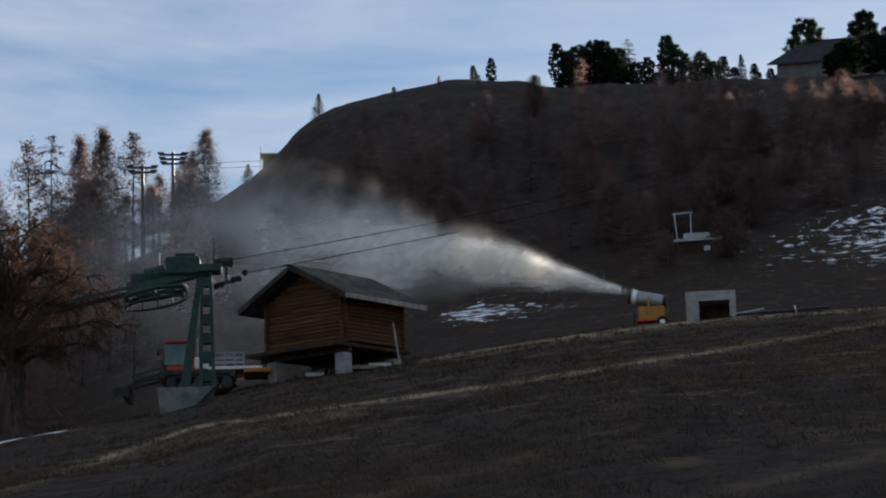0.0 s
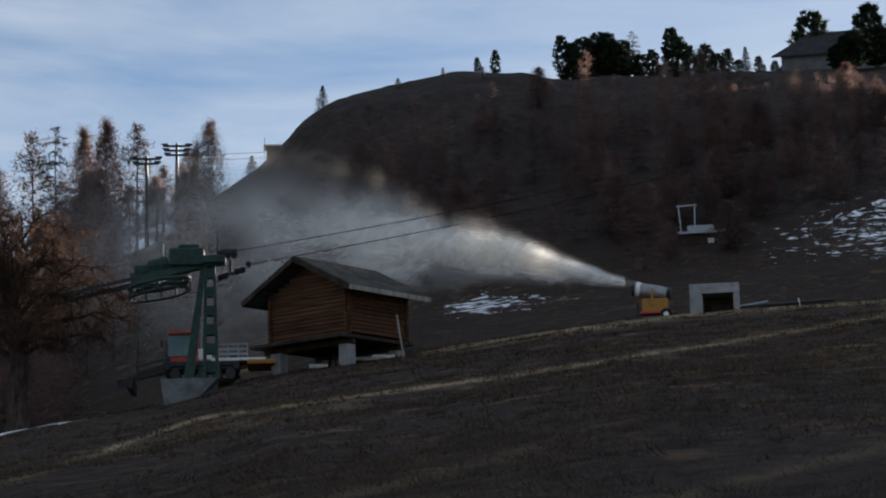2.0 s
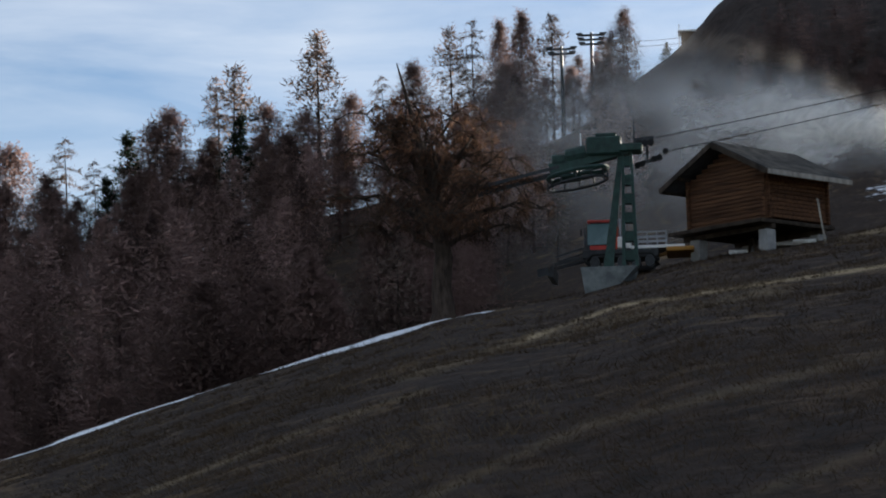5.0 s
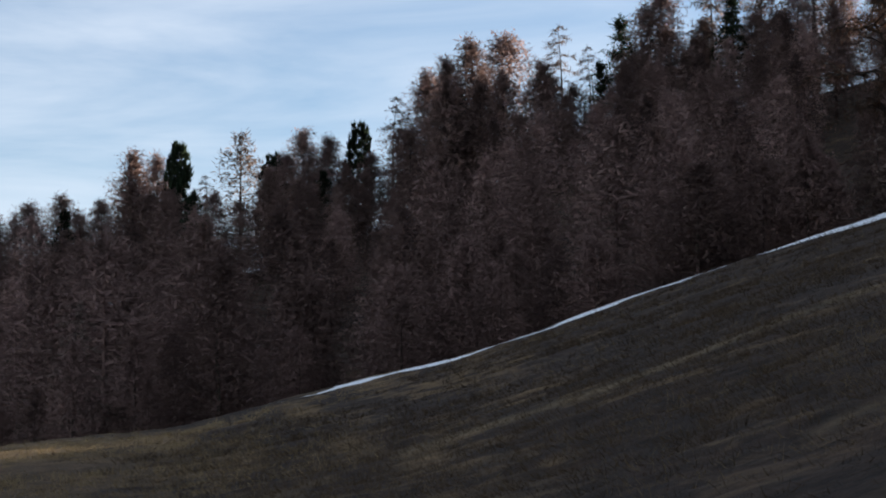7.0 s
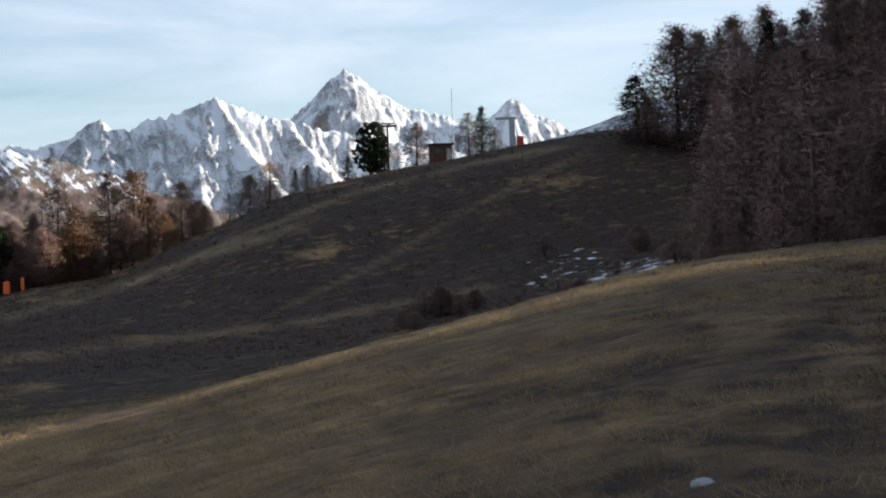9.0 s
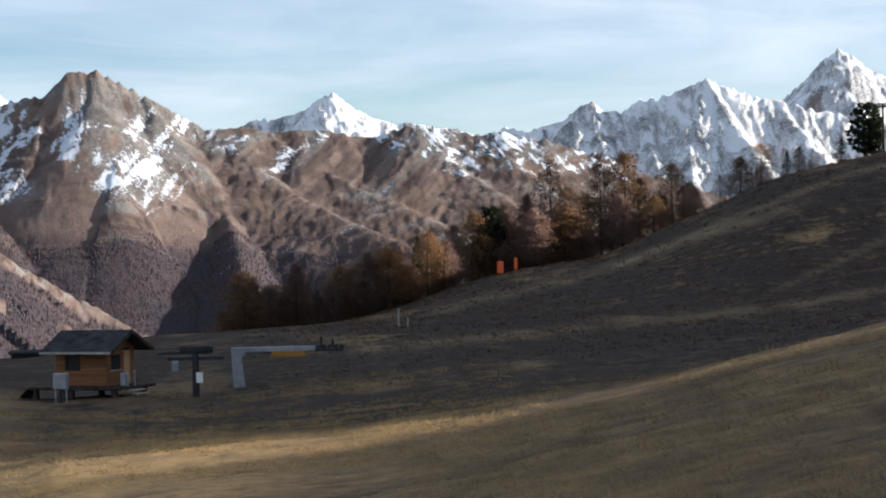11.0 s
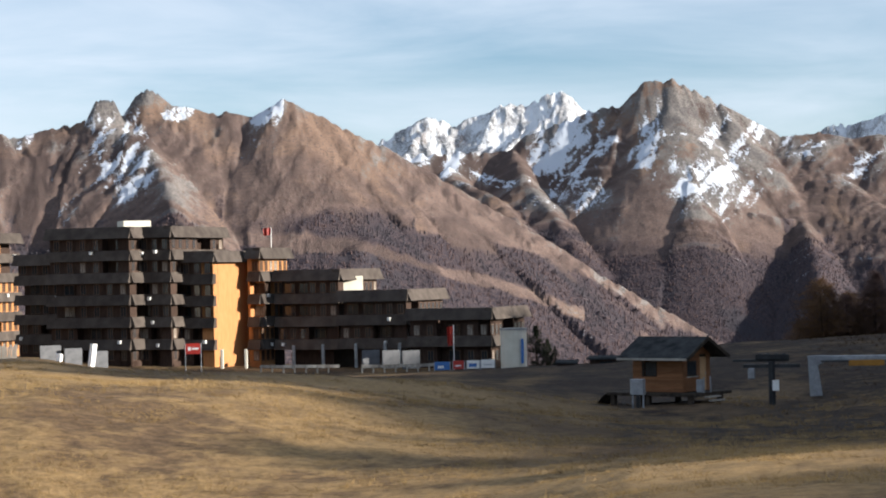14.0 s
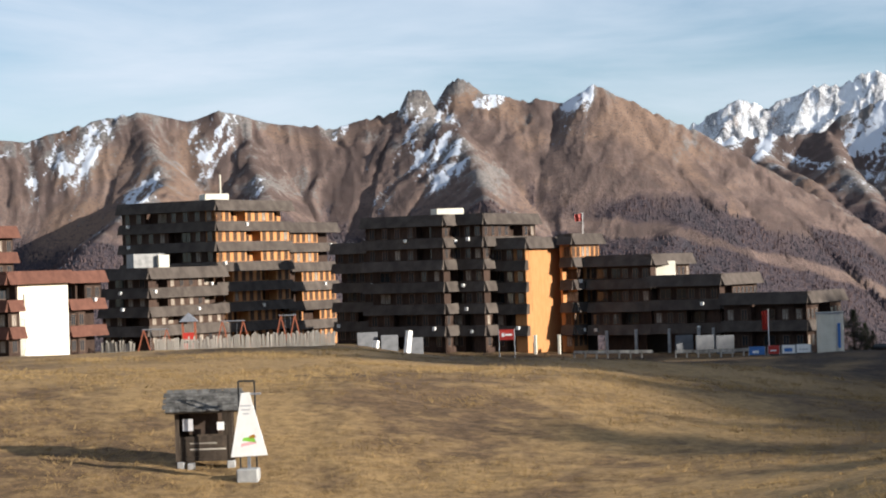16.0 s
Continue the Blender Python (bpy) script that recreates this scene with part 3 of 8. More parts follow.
    for a, e, long, wide, amount, way in drifts:
        c, q = math.cos(radians(way)), math.sin(radians(way))
        u, v = (A - a) * c + (E - e) * q, (E - e) * c - (A - a) * q
        v = v + 0.14 * fbm(u * 1.3, v * 1.3, 3, seed + 20)
        u = u + 0.2 * fbm(A * 1.6, E * 1.6, 4, seed + 25)
        zone = np.clip(1.45 - 1.1 * np.sqrt((u / (1.25 * long)) ** 2 + (v / (1.4 * wide)) ** 2), 0, 1)
        streak = fbm(v * 8.0, u * 1.6, 5, seed + 30, 0.72)
        snow = np.maximum(snow, snowy + zone * (0.45 * amount - snowy + 0.10 + 3.4 * streak + 0.5 * facing - 1.5 * rill - 0.7 * gully))
        rock = rock + 0.5 * zone
    for a, e, long, wide, amount in crags:
        rock = rock + amount * np.exp(-((A - a) / long) ** 2 - ((E - e) / wide) ** 2)
    forest = np.zeros_like(Z) - 1
    if wood:
        w = np.array(wood, float)
        forest = (np.interp(az, w[:, 0], w[:, 1])[None] - E) / 0.8 + 1.5 * fbm(along / 45, dist / 90, 5, seed + 60, 0.62)
        for pts in glades:
            g = np.array(pts, float)
            forest = forest - 2.2 * np.exp(-((E - np.interp(az, g[:, 0], g[:, 1])[None] + 0.12 * fbm(A * 1.5, E * 2, 3, 9)) / 0.2) ** 2) * ((az > g[0, 0]) & (az < g[-1, 0]))[None]
    me = grid_mesh(name, np.stack([X, Y, Z], -1)[:, ::-1])
    fall = fbm((along + 0.35 * wob) / 13, dist / 120, 5, seed + 70, 0.65)      # long stripes down the slope
    for key, v in (("snow", snow), ("rock", rock), ("wood", forest), ("streak", fall)):
        float_layer(me, key, v[:, ::-1])
    me.materials.append(mat)
    if trees:
        rng = np.random.default_rng(seed + 5)
        i, j = np.nonzero((forest > 0.3) & (Z > foot + 20) & (E > -3.2))
        pick = rng.integers(0, len(i), trees)
        i, j = i[pick], j[pick]
        k, f = np.clip(j + rng.choice([-1, 1], trees), 0, len(az) - 1), rng.random((trees, 1)) * 0.5
        P = np.stack([X, Y, Z], -1)
        foot_at = P[i, j] * (1 - f) + P[i, k] * f
        h = rng.uniform(2.2, 4.6, trees)
        b = np.linspace(0, 2 * np.pi, 6)[:-1]
        ring = foot_at[:, None] + np.stack([np.cos(b), np.sin(b), b * 0], 1)[None] * (h * rng.uniform(0.26, 0.42, trees))[:, None, None]
        ring[..., 2] -= 0.8
        tip = np.repeat((foot_at + np.stack([h * 0, h * 0, h], 1))[:, None], 5, 1)
        wood_me = soup("larch_wood", np.stack([ring, np.roll(ring, -1, 1), tip], 2).reshape(-1, 3, 3), 3)
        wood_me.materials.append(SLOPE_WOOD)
        tagged(new("larch_wood", wood_me), "brown larch forest tinted purple by haze on the lower mountain slopes", "wood", kind="stuff")
    return tagged(new(name, me), label, "mountain", kind="structure")


def slope_wood_material():
    m = bpy.data.materials.new("hazy_larch_wood")
    m.use_nodes = True
    n, l = m.node_tree.nodes, m.node_tree.links
    geo = n.new("ShaderNodeNewGeometry")
    patch = noise_out(n, l, geo.outputs["Position"], 0.012, 4, 0.6)
    # larch brown with a purple haze tint mixed into each tone
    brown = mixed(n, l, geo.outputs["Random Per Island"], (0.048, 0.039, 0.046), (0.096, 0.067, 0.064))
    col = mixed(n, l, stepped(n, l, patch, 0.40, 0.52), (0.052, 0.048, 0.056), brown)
    l.new(col, n["Principled BSDF"].inputs["Base Color"])
    n["Principled BSDF"].inputs["Roughness"].default_value = 0.95
    n["Principled BSDF"].inputs["Specular IOR Level"].default_value = 0.05
    return m


def at(d, pts):
    """Places of a ridge that keeps d metres off."""
    return [(a, d, e) for a, e in pts]


SLOPE_WOOD = slope_wood_material()
# alp grass less red and wood bluer, haze put into the base colours
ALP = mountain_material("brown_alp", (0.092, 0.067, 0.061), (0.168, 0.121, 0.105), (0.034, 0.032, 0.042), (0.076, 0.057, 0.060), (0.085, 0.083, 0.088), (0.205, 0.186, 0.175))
# peak rock blued to stand for the haze of distance
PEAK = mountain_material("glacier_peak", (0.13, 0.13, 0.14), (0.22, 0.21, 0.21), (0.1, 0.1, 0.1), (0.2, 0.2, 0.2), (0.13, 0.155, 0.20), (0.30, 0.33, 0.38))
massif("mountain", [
    (0.80, 0.0, at(2500, [(-36, 3.3), (-27.3, 3.74), (-26.4, 3.8), (-24.8, 4.25), (-23.6, 4.5), (-22.3, 4.2), (-21.4, 4.45), (-20.8, 4.3), (-20.1, 4.1), (-18.4, 3.91), (-16.7, 4.3), (-16.35, 4.42)])),
    (2.2, 0.0, at(2490, [(-16.3, 4.6), (-16.18, 4.9), (-15.95, 4.96), (-15.75, 4.9), (-15.66, 4.6)])),
    (1.5, 0.0, at(2505, [(-15.4, 4.55), (-15.1, 5.05), (-14.83, 5.2), (-14.55, 5.05), (-14.2, 4.75)])),
    (0.80, 0.25, at(2500, [(-16.3, 4.4), (-14.2, 4.72), (-12.7, 4.49), (-11.9, 4.39), (-11.15, 4.85), (-10.1, 4.32), (-8.46, 3.52), (-7.4, 2.89), (-5, 1.48), (-2.85, 0.05), (-1, -1.07), (0.67, -2.03), (4, -4)])),
    (0.85, 0.0, [(-23.64, 2500, 4.45), (-23.06, 2400, 3.3), (-22.64, 2300, 2.26), (-22.4, 2210, 1.2)]),
    (0.85, 0.0, [(-20.7, 2500, 4.28), (-20.5, 2395, 3.0), (-19.9, 2270, 1.6), (-19.3, 2160, 0.4)]),
    (0.85, 0.1, [(-16.26, 2490, 4.35), (-15.0, 2430, 3.96), (-14.4, 2345, 2.93), (-14.2, 2260, 1.92), (-13.5, 2180, 0.9), (-12.4, 2060, -0.6)]),
    (0.80, 0.1, [(-22.8, 2330, 2.75), (-23.4, 2270, 2.2), (-24.0, 2220, 1.75), (-25.0, 2150, 0.9)])],
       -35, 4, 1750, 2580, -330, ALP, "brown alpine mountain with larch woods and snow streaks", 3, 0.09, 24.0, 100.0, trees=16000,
       drifts=[(-25.2, 3.5, 1.4, 0.5, 1.0, 52), (-24.3, 4.2, 0.7, 0.3, 1.0, 30), (-21.6, 3.65, 1.0, 0.48, 1.1, 52), (-23.5, 2.3, 0.7, 0.3, 0.9, 45), (-20.5, 2.3, 0.5, 0.2, 0.6, 45), (-15.7, 3.55, 1.1, 0.6, 1.1, 58), (-15.2, 2.8, 0.7, 0.35, 0.75, 58), (-26.2, 3.0, 0.8, 0.3, 0.5, 50),
               (-13.9, 4.55, 0.5, 0.2, 1.6, 10), (-11.55, 4.5, 0.5, 0.24, 2.0, 32), (-18.2, 3.8, 0.5, 0.18, 0.6, 20), (-26.6, 3.6, 0.7, 0.15, 0.5, 20)],
       wood=[(-34, 1.0), (-27, 1.1), (-21, 1.0), (-17, 1.3), (-15, 1.7), (-12, 1.6), (-9, 1.5), (-7.3, 1.4), (-4.2, 0.6), (-2.7, -0.2), (-1, -1.3), (4, -3.4)],
       glades=[[(-7.6, 1.45), (-4.2, 0.72), (-2.7, -0.1), (-1, -1.1)], [(-13, 1.0), (-9, 0.7), (-6, -0.2), (-3, -1.3)]],
       crags=[(-15.9, 4.7, 0.5, 0.45, 1.2), (-14.8, 5.0, 0.5, 0.35, 1.4), (-12.9, 3.9, 0.7, 0.2, 0.6), (-8.3, 3.0, 0.9, 0.3, 0.4), (-10, 2.6, 1.2, 0.2, 0.5), (-14, 2.4, 0.6, 0.6, 0.5), (-20, 2.4, 1.2, 0.4, 0.5), (-23, 3.4, 0.8, 0.8, 0.5), (-17, 3.6, 0.6, 0.5, 0.5)])
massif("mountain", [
    (1.20, 0.0, at(3400, [(-5.2, 3.3), (-4.95, 3.32), (-4.5, 3.75), (-3.7, 4.0), (-2.77, 4.37), (-1.84, 4.52), (-1.25, 5.05), (-0.95, 5.14), (-0.7, 5.08), (-0.5, 5.15), (0.1, 4.85), (0.79, 4.47), (1.7, 3.9), (2.47, 3.5)])),
    (0.80, 0.0, at(3400, [(-14, 1.8), (-10, 3.0), (-7.4, 3.3), (-4.95, 3.3)])),
    (0.80, 0.8, at(3400, [(2.47, 3.5), (3.4, 3.56), (4, 3.4), (5, 3.42), (5.8, 3.45), (6.5, 3.2), (7.2, 3.3), (7.9, 3.55), (8.6, 3.45), (9.5, 3.25), (10.5, 3.3), (11.3, 3.1), (12, 2.96), (13, 2.7), (14, 2.2), (18, 0.9), (24, -1.5)])),
    (0.95, 0.0, [(-1.7, 3390, 4.5), (-2.1, 3330, 3.6), (-2.0, 3250, 2.4), (-1.8, 3190, 1.72)]),
    (0.85, 0.0, [(-0.6, 3400, 5.1), (-0.5, 3330, 3.9), (-0.1, 3250, 2.9), (0.0, 3170, 1.9)]),
    (0.95, 0.0, [(0.8, 3390, 4.4), (1.6, 3330, 3.3), (2.5, 3270, 2.2), (2.9, 3210, 1.3)]),
    (1.0, 0.0, [(2.9, 3210, 1.3), (3.15, 3130, 0.8), (3.3, 3020, -0.2), (3.4, 2900, -1.6)]),
    (1.6, 0.0, [(-2.6, 3190, 1.6), (-1.9, 3180, 1.75), (0.0, 3170, 1.75), (1.2, 3180, 1.6), (2.3, 3190, 1.4), (2.9, 3210, 1.28)]),
    (1.6, 0.0, [(0.4, 3175, 1.7), (0.75, 3080, 0.55), (0.6, 3000, -0.9), (0.5, 2900, -2.6), (0.5, 2800, -4.2)]),
    (0.80, 0.0, [(-4.9, 3390, 3.4), (-4.6, 3290, 2.6), (-3.9, 3190, 1.7), (-3.2, 3090, 0.7)]),
    (0.80, 0.0, [(-6.9, 3390, 3.25), (-6.4, 3300, 2.6), (-5.4, 3210, 2.1), (-4.6, 3120, 1.2)]),
    (0.75, 1.0, [(2.6, 3395, 3.4), (3.4, 3330, 2.7), (4.9, 3240, 1.7), (6.2, 3170, 1.0), (7.7, 3090, 0.35), (9.4, 3000, -0.8)]),
    (0.80, 1.0, [(4.2, 3395, 3.4), (5.3, 3330, 2.5), (6.6, 3270, 1.85), (8.7, 3190, 0.9), (10.4, 3100, -0.1)]),
    (0.80, 1.0, [(7.9, 3400, 3.5), (9.0, 3330, 2.6), (10.4, 3250, 1.6), (12, 3170, 0.4)]),
    (0.80, 1.0, [(9.6, 3400, 3.25), (10.8, 3330, 2.5), (12.2, 3250, 1.4), (13.6, 3170, 0.3)])],
       -14, 20, 2700, 3480, -380, ALP, "rocky grey peak dusted with snow above brown slopes", 11, 0.10, 17.0, 95.0, trees=14000, rows=190,
       drifts=[(-3.3, 3.2, 1.3, 0.75, 1.9, 50), (-2.7, 1.95, 0.6, 0.3, 0.8, 50), (-6.2, 3.1, 0.7, 0.5, 0.8, 50), (-7.4, 3.2, 0.5, 0.3, 0.8, 20), (-5.5, 2.45, 0.7, 0.16, 0.8, -18), (-0.9, 3.4, 0.9, 0.6, 0.35, 75), (1.3, 2.65, 1.7, 0.7, 0.9, 48), (0.3, 2.4, 0.9, 0.45, 0.8, 48), (0.9, 3.8, 0.8, 0.4, 0.5, 60),
               (3.2, 3.05, 0.6, 0.25, 0.7, 20), (4.9, 2.75, 0.8, 0.38, 0.6, 45), (5.3, 3.4, 0.6, 0.22, 0.4, -40), (8.7, 3.0, 1.3, 0.42, 1.4, -42), (10.6, 2.95, 1.4, 0.5, 1.4, -42), (12.8, 2.5, 1.3, 0.5, 1.4, -42), (7.3, 3.1, 0.6, 0.22, 0.5, -35)],
       wood=[(-14, 0.5), (-6, 1.5), (-3, 1.1), (-1, 0.95), (2.5, 0.8), (4.5, 0.65), (7, 0.3), (9.5, -0.4), (12, -1.0), (24, -3)],
       crags=[(-0.6, 4.3, 1.4, 0.7, 0.8), (-4.2, 3.8, 1.3, 0.3, 0.7), (6.9, 1.4, 0.6, 0.45, 1.0), (3.5, 0.95, 0.4, 0.15, 0.5), (5.2, 0.4, 0.6, 0.12, 0.4), (0.5, 3.0, 2.0, 0.8, 0.5), (10, 2.9, 2.5, 0.5, 0.6), (-4.2, 2.0, 1.2, 0.3, 0.5)])
massif("mountain", [
    (1.0, 0.0, at(4250, [(-11, 2.5), (-8.45, 3.67), (-7.7, 4.05), (-7.23, 4.24), (-6.8, 4.2), (-6.47, 4.03), (-5.55, 4.33), (-5.2, 4.6), (-4.62, 4.55), (-3.9, 4.8), (-3.55, 4.9), (-3.2, 4.7), (-2.85, 4.3), (-1, 3.4), (2, 3.2), (3.4, 3.56), (3.8, 3.75), (4.2, 3.78), (4.95, 3.9), (5.5, 4.25), (5.88, 4.4), (6.3, 4.1),
       (6.9, 3.75), (7.5, 3.6), (8.3, 3.5), (9.3, 3.35), (9.95, 3.12), (10.6, 3.45), (11.04, 3.3), (12.1, 3.5), (12.7, 3.9), (12.98, 4.01), (13.3, 3.75), (13.9, 3.85), (14.3, 4.05), (14.92, 4.1), (15.7, 4.4), (16.1, 4.56), (16.5, 4.4), (17.1, 4.17), (18.1, 3.9), (20, 3.4), (23, 2.8), (30, 1.0)])),
    (1.1, 0.0, [(-7.2, 4250, 4.2), (-8.0, 4140, 3.2)]), (1.1, 0.0, [(-5.3, 4250, 4.5), (-5.9, 4140, 3.3)]), (1.1, 0.0, [(-3.6, 4250, 4.85), (-4.3, 4140, 3.5)]), (1.1, 0.0, [(5.9, 4250, 4.35), (6.5, 4140, 3.1), (7.2, 4050, 2.2)]), (1.1, 0.0, [(5.2, 4250, 4.0), (4.7, 4150, 3.1)]),
    (1.1, 0.0, [(12.98, 4250, 4.0), (13.3, 4150, 3.0), (13.9, 4020, 1.8)]), (1.1, 0.0, [(14.4, 4250, 4.05), (14.5, 4150, 3.0), (15.0, 4020, 1.8)]), (1.1, 0.0, [(16.1, 4250, 4.55), (16.9, 4140, 3.3), (18, 4000, 1.7)]), (1.1, 0.0, [(16.0, 4250, 4.5), (15.6, 4140, 3.1), (15.7, 4000, 1.7)]),
    (1.1, 0.0, [(11.1, 4250, 3.3), (11.7, 4150, 2.5), (12.6, 4020, 1.4)]), (1.1, 0.0, [(18.0, 4250, 3.9), (18.8, 4140, 2.9), (20, 4000, 1.8)]), (1.1, 0.0, [(9.2, 4250, 3.35), (10.0, 4150, 2.6)])],
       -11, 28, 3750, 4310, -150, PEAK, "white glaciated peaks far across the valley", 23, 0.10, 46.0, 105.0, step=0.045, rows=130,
       drifts=[(6, 4.0, 1.4, 0.5, 0.25, 40), (15.3, 3.6, 0.9, 0.12, 0.9, -35), (17.2, 3.9, 0.9, 0.12, 0.9, -25), (13.9, 3.9, 0.5, 0.15, 0.8, 20), (16.8, 3.0, 1.0, 0.14, 0.6, -35), (10.9, 3.2, 0.9, 0.15, 0.9, -5)], snowy=0.04, aspect=-0.05, cling=1.4, calm=1.0)
massif("mountain", [
    (1.25, 0.0, at(4720, [(16, 2.2), (17.4, 3.0), (18.08, 3.9), (18.5, 4.25), (18.8, 4.5), (19.3, 5.0), (19.64, 5.22), (20.0, 5.05), (20.4, 4.72), (21.25, 4.16), (22.1, 4.0), (22.46, 3.87), (23.2, 3.45), (23.55, 3.72), (23.85, 4.0), (24.05, 4.2), (24.2, 4.29), (24.35, 4.26), (24.5, 4.0), (24.75, 3.85), (25.0, 3.82), (25.33, 3.66),
       (26, 3.2), (28, 2.9), (33, 2.0)])),
    (1.3, 0.0, [(19.64, 4720, 5.2), (19.8, 4640, 4.2), (20.4, 4560, 3.3), (21.2, 4470, 2.4)]), (1.3, 0.0, [(18.6, 4720, 4.3), (18.3, 4640, 3.4)]), (1.2, 0.0, [(21.2, 4720, 4.15), (21.9, 4630, 3.3), (22.8, 4540, 2.6)]), (1.3, 0.0, [(24.2, 4720, 4.28), (24.35, 4640, 3.4), (24.9, 4540, 2.4)]), (1.3, 0.0, [(24.9, 4720, 3.8), (25.5, 4640, 3.0)])],
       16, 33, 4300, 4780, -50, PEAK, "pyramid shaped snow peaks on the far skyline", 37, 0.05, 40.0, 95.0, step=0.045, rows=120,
       drifts=[(20.6, 4.5, 0.9, 0.16, 0.9, -35), (21.8, 3.7, 0.9, 0.3, 0.9, -25), (18.6, 3.9, 0.6, 0.2, 0.6, 48), (24.3, 3.7, 0.8, 0.4, 0.45, 70)], snowy=0.02, aspect=-0.05, cling=1.4, calm=1.0)
massif("snow_hill", [(0.35, 0.0, at(1150, [(23, 1.8), (24.8, 3.05), (26.9, 3.62), (28.4, 4.1), (31, 4.8), (36, 5.4), (44, 6)]))],
       23, 44, 850, 1170, -60, PEAK, "snow covered hillside behind the ridge", 51, 0.02, 7.0, 30.0, snowy=0.12, aspect=0.0, cling=0.7, rows=60, step=0.08)


# ---- trees ----
def leafy(name, a, b, rough=0.9, thinness=0.35):
    m = bpy.data.materials.new(name)
    m.use_nodes = True
    n, l = m.node_tree.nodes, m.node_tree.links
    p = n["Principled BSDF"]
    isle = n.new("ShaderNodeNewGeometry").outputs["Random Per Island"]
    rnd = n.new("ShaderNodeObjectInfo").outputs["Random"]
    col = mixed(n, l, isle, a, b)
    hs, mr = n.new("ShaderNodeHueSaturation"), n.new("ShaderNodeMapRange")
    mr.inputs["To Min"].default_value, mr.inputs["To Max"].default_value = 0.6, 1.25
    l.new(rnd, mr.inputs["Value"])
    l.new(maths(n, l, "MULTIPLY", mr.outputs["Result"], maths(n, l, "SUBTRACT", 1.0, layer_out(n, "dull"))), hs.inputs["Value"])
    l.new(col, hs.inputs["Color"])
    l.new(hs.outputs["Color"], p.inputs["Base Color"])
    p.inputs["Roughness"].default_value = rough
    p.inputs["Specular IOR Level"].default_value = 0.05
    away = n.new("ShaderNodeAttribute")
    away.attribute_name = "out"
    turn = n.new("ShaderNodeVectorTransform")
    turn.vector_type, turn.convert_from, turn.convert_to = "NORMAL", "OBJECT", "WORLD"
    l.new(away.outputs["Vector"], turn.inputs[0])
    thin, mix = n.new("ShaderNodeBsdfTranslucent"), n.new("ShaderNodeMixShader")
    l.new(turn.outputs[0], p.inputs["Normal"])
    l.new(hs.outputs["Color"], thin.inputs["Color"])
    mix.inputs["Fac"].default_value = thinness
    l.new(p.outputs["BSDF"], mix.inputs[1])
    l.new(thin.outputs["BSDF"], mix.inputs[2])
    l.new(mix.outputs["Shader"], n["Material Output"].inputs["Surface"])
    return m


def outward(co, h, r):
    """The way out of a crown at each of its places."""
    v = np.stack([co[:, 0] / r, co[:, 1] / r, 0.85 * (co[:, 2] / h - 0.3)], 1)
    v = v + 0.35 * np.random.default_rng(3).normal(size=(len(v) // 3, 3)).repeat(3, 0)
    return v / np.maximum(np.linalg.norm(v, axis=1, keepdims=True), 1e-3)


def way_layer(me, values):
    me.attributes.new("out", "FLOAT_VECTOR", "POINT").data.foreach_set("vector", np.asarray(values, np.float32).reshape(-1))


def crown_mesh(tris, h, r):
    tris = np.asarray(tris, np.float32)
    me = soup("crown", tris, 3)
    way_layer(me, outward(tris.reshape(-1, 3), h, r))
    return me


BARK = material("larch_bark", (0.022, 0.016, 0.013), (0.075, 0.055, 0.043), 5, 0.95, 0.5, 14, squeeze=(1, 1, 0.3))
TWIG_BROWN = leafy("bare_larch_twigs", (0.235, 0.152, 0.132), (0.325, 0.208, 0.178), 0.9, 0.25)
TWIG_GOLD = leafy("golden_larch_needles", (0.20, 0.116, 0.064), (0.34, 0.195, 0.102))
TWIG_GREY = leafy("lichen_grey_twigs", (0.15, 0.108, 0.092), (0.27, 0.195, 0.160), 0.9, 0.08)
NEEDLE = leafy("dark_pine_needles", (0.016, 0.025, 0.015), (0.048, 0.064, 0.036))


def slivers(base, way, length, width, rng):
    """Thin three-cornered leaves or twigs from base along way."""
    way = way / np.linalg.norm(way, axis=1, keepdims=True)
    side = np.cross(way, rng.normal(size=way.shape))
    side = side / np.linalg.norm(side, axis=1, keepdims=True) * (width / 2)[:, None]
    return np.stack([base - side, base + side, base + way * length[:, None]], 1)


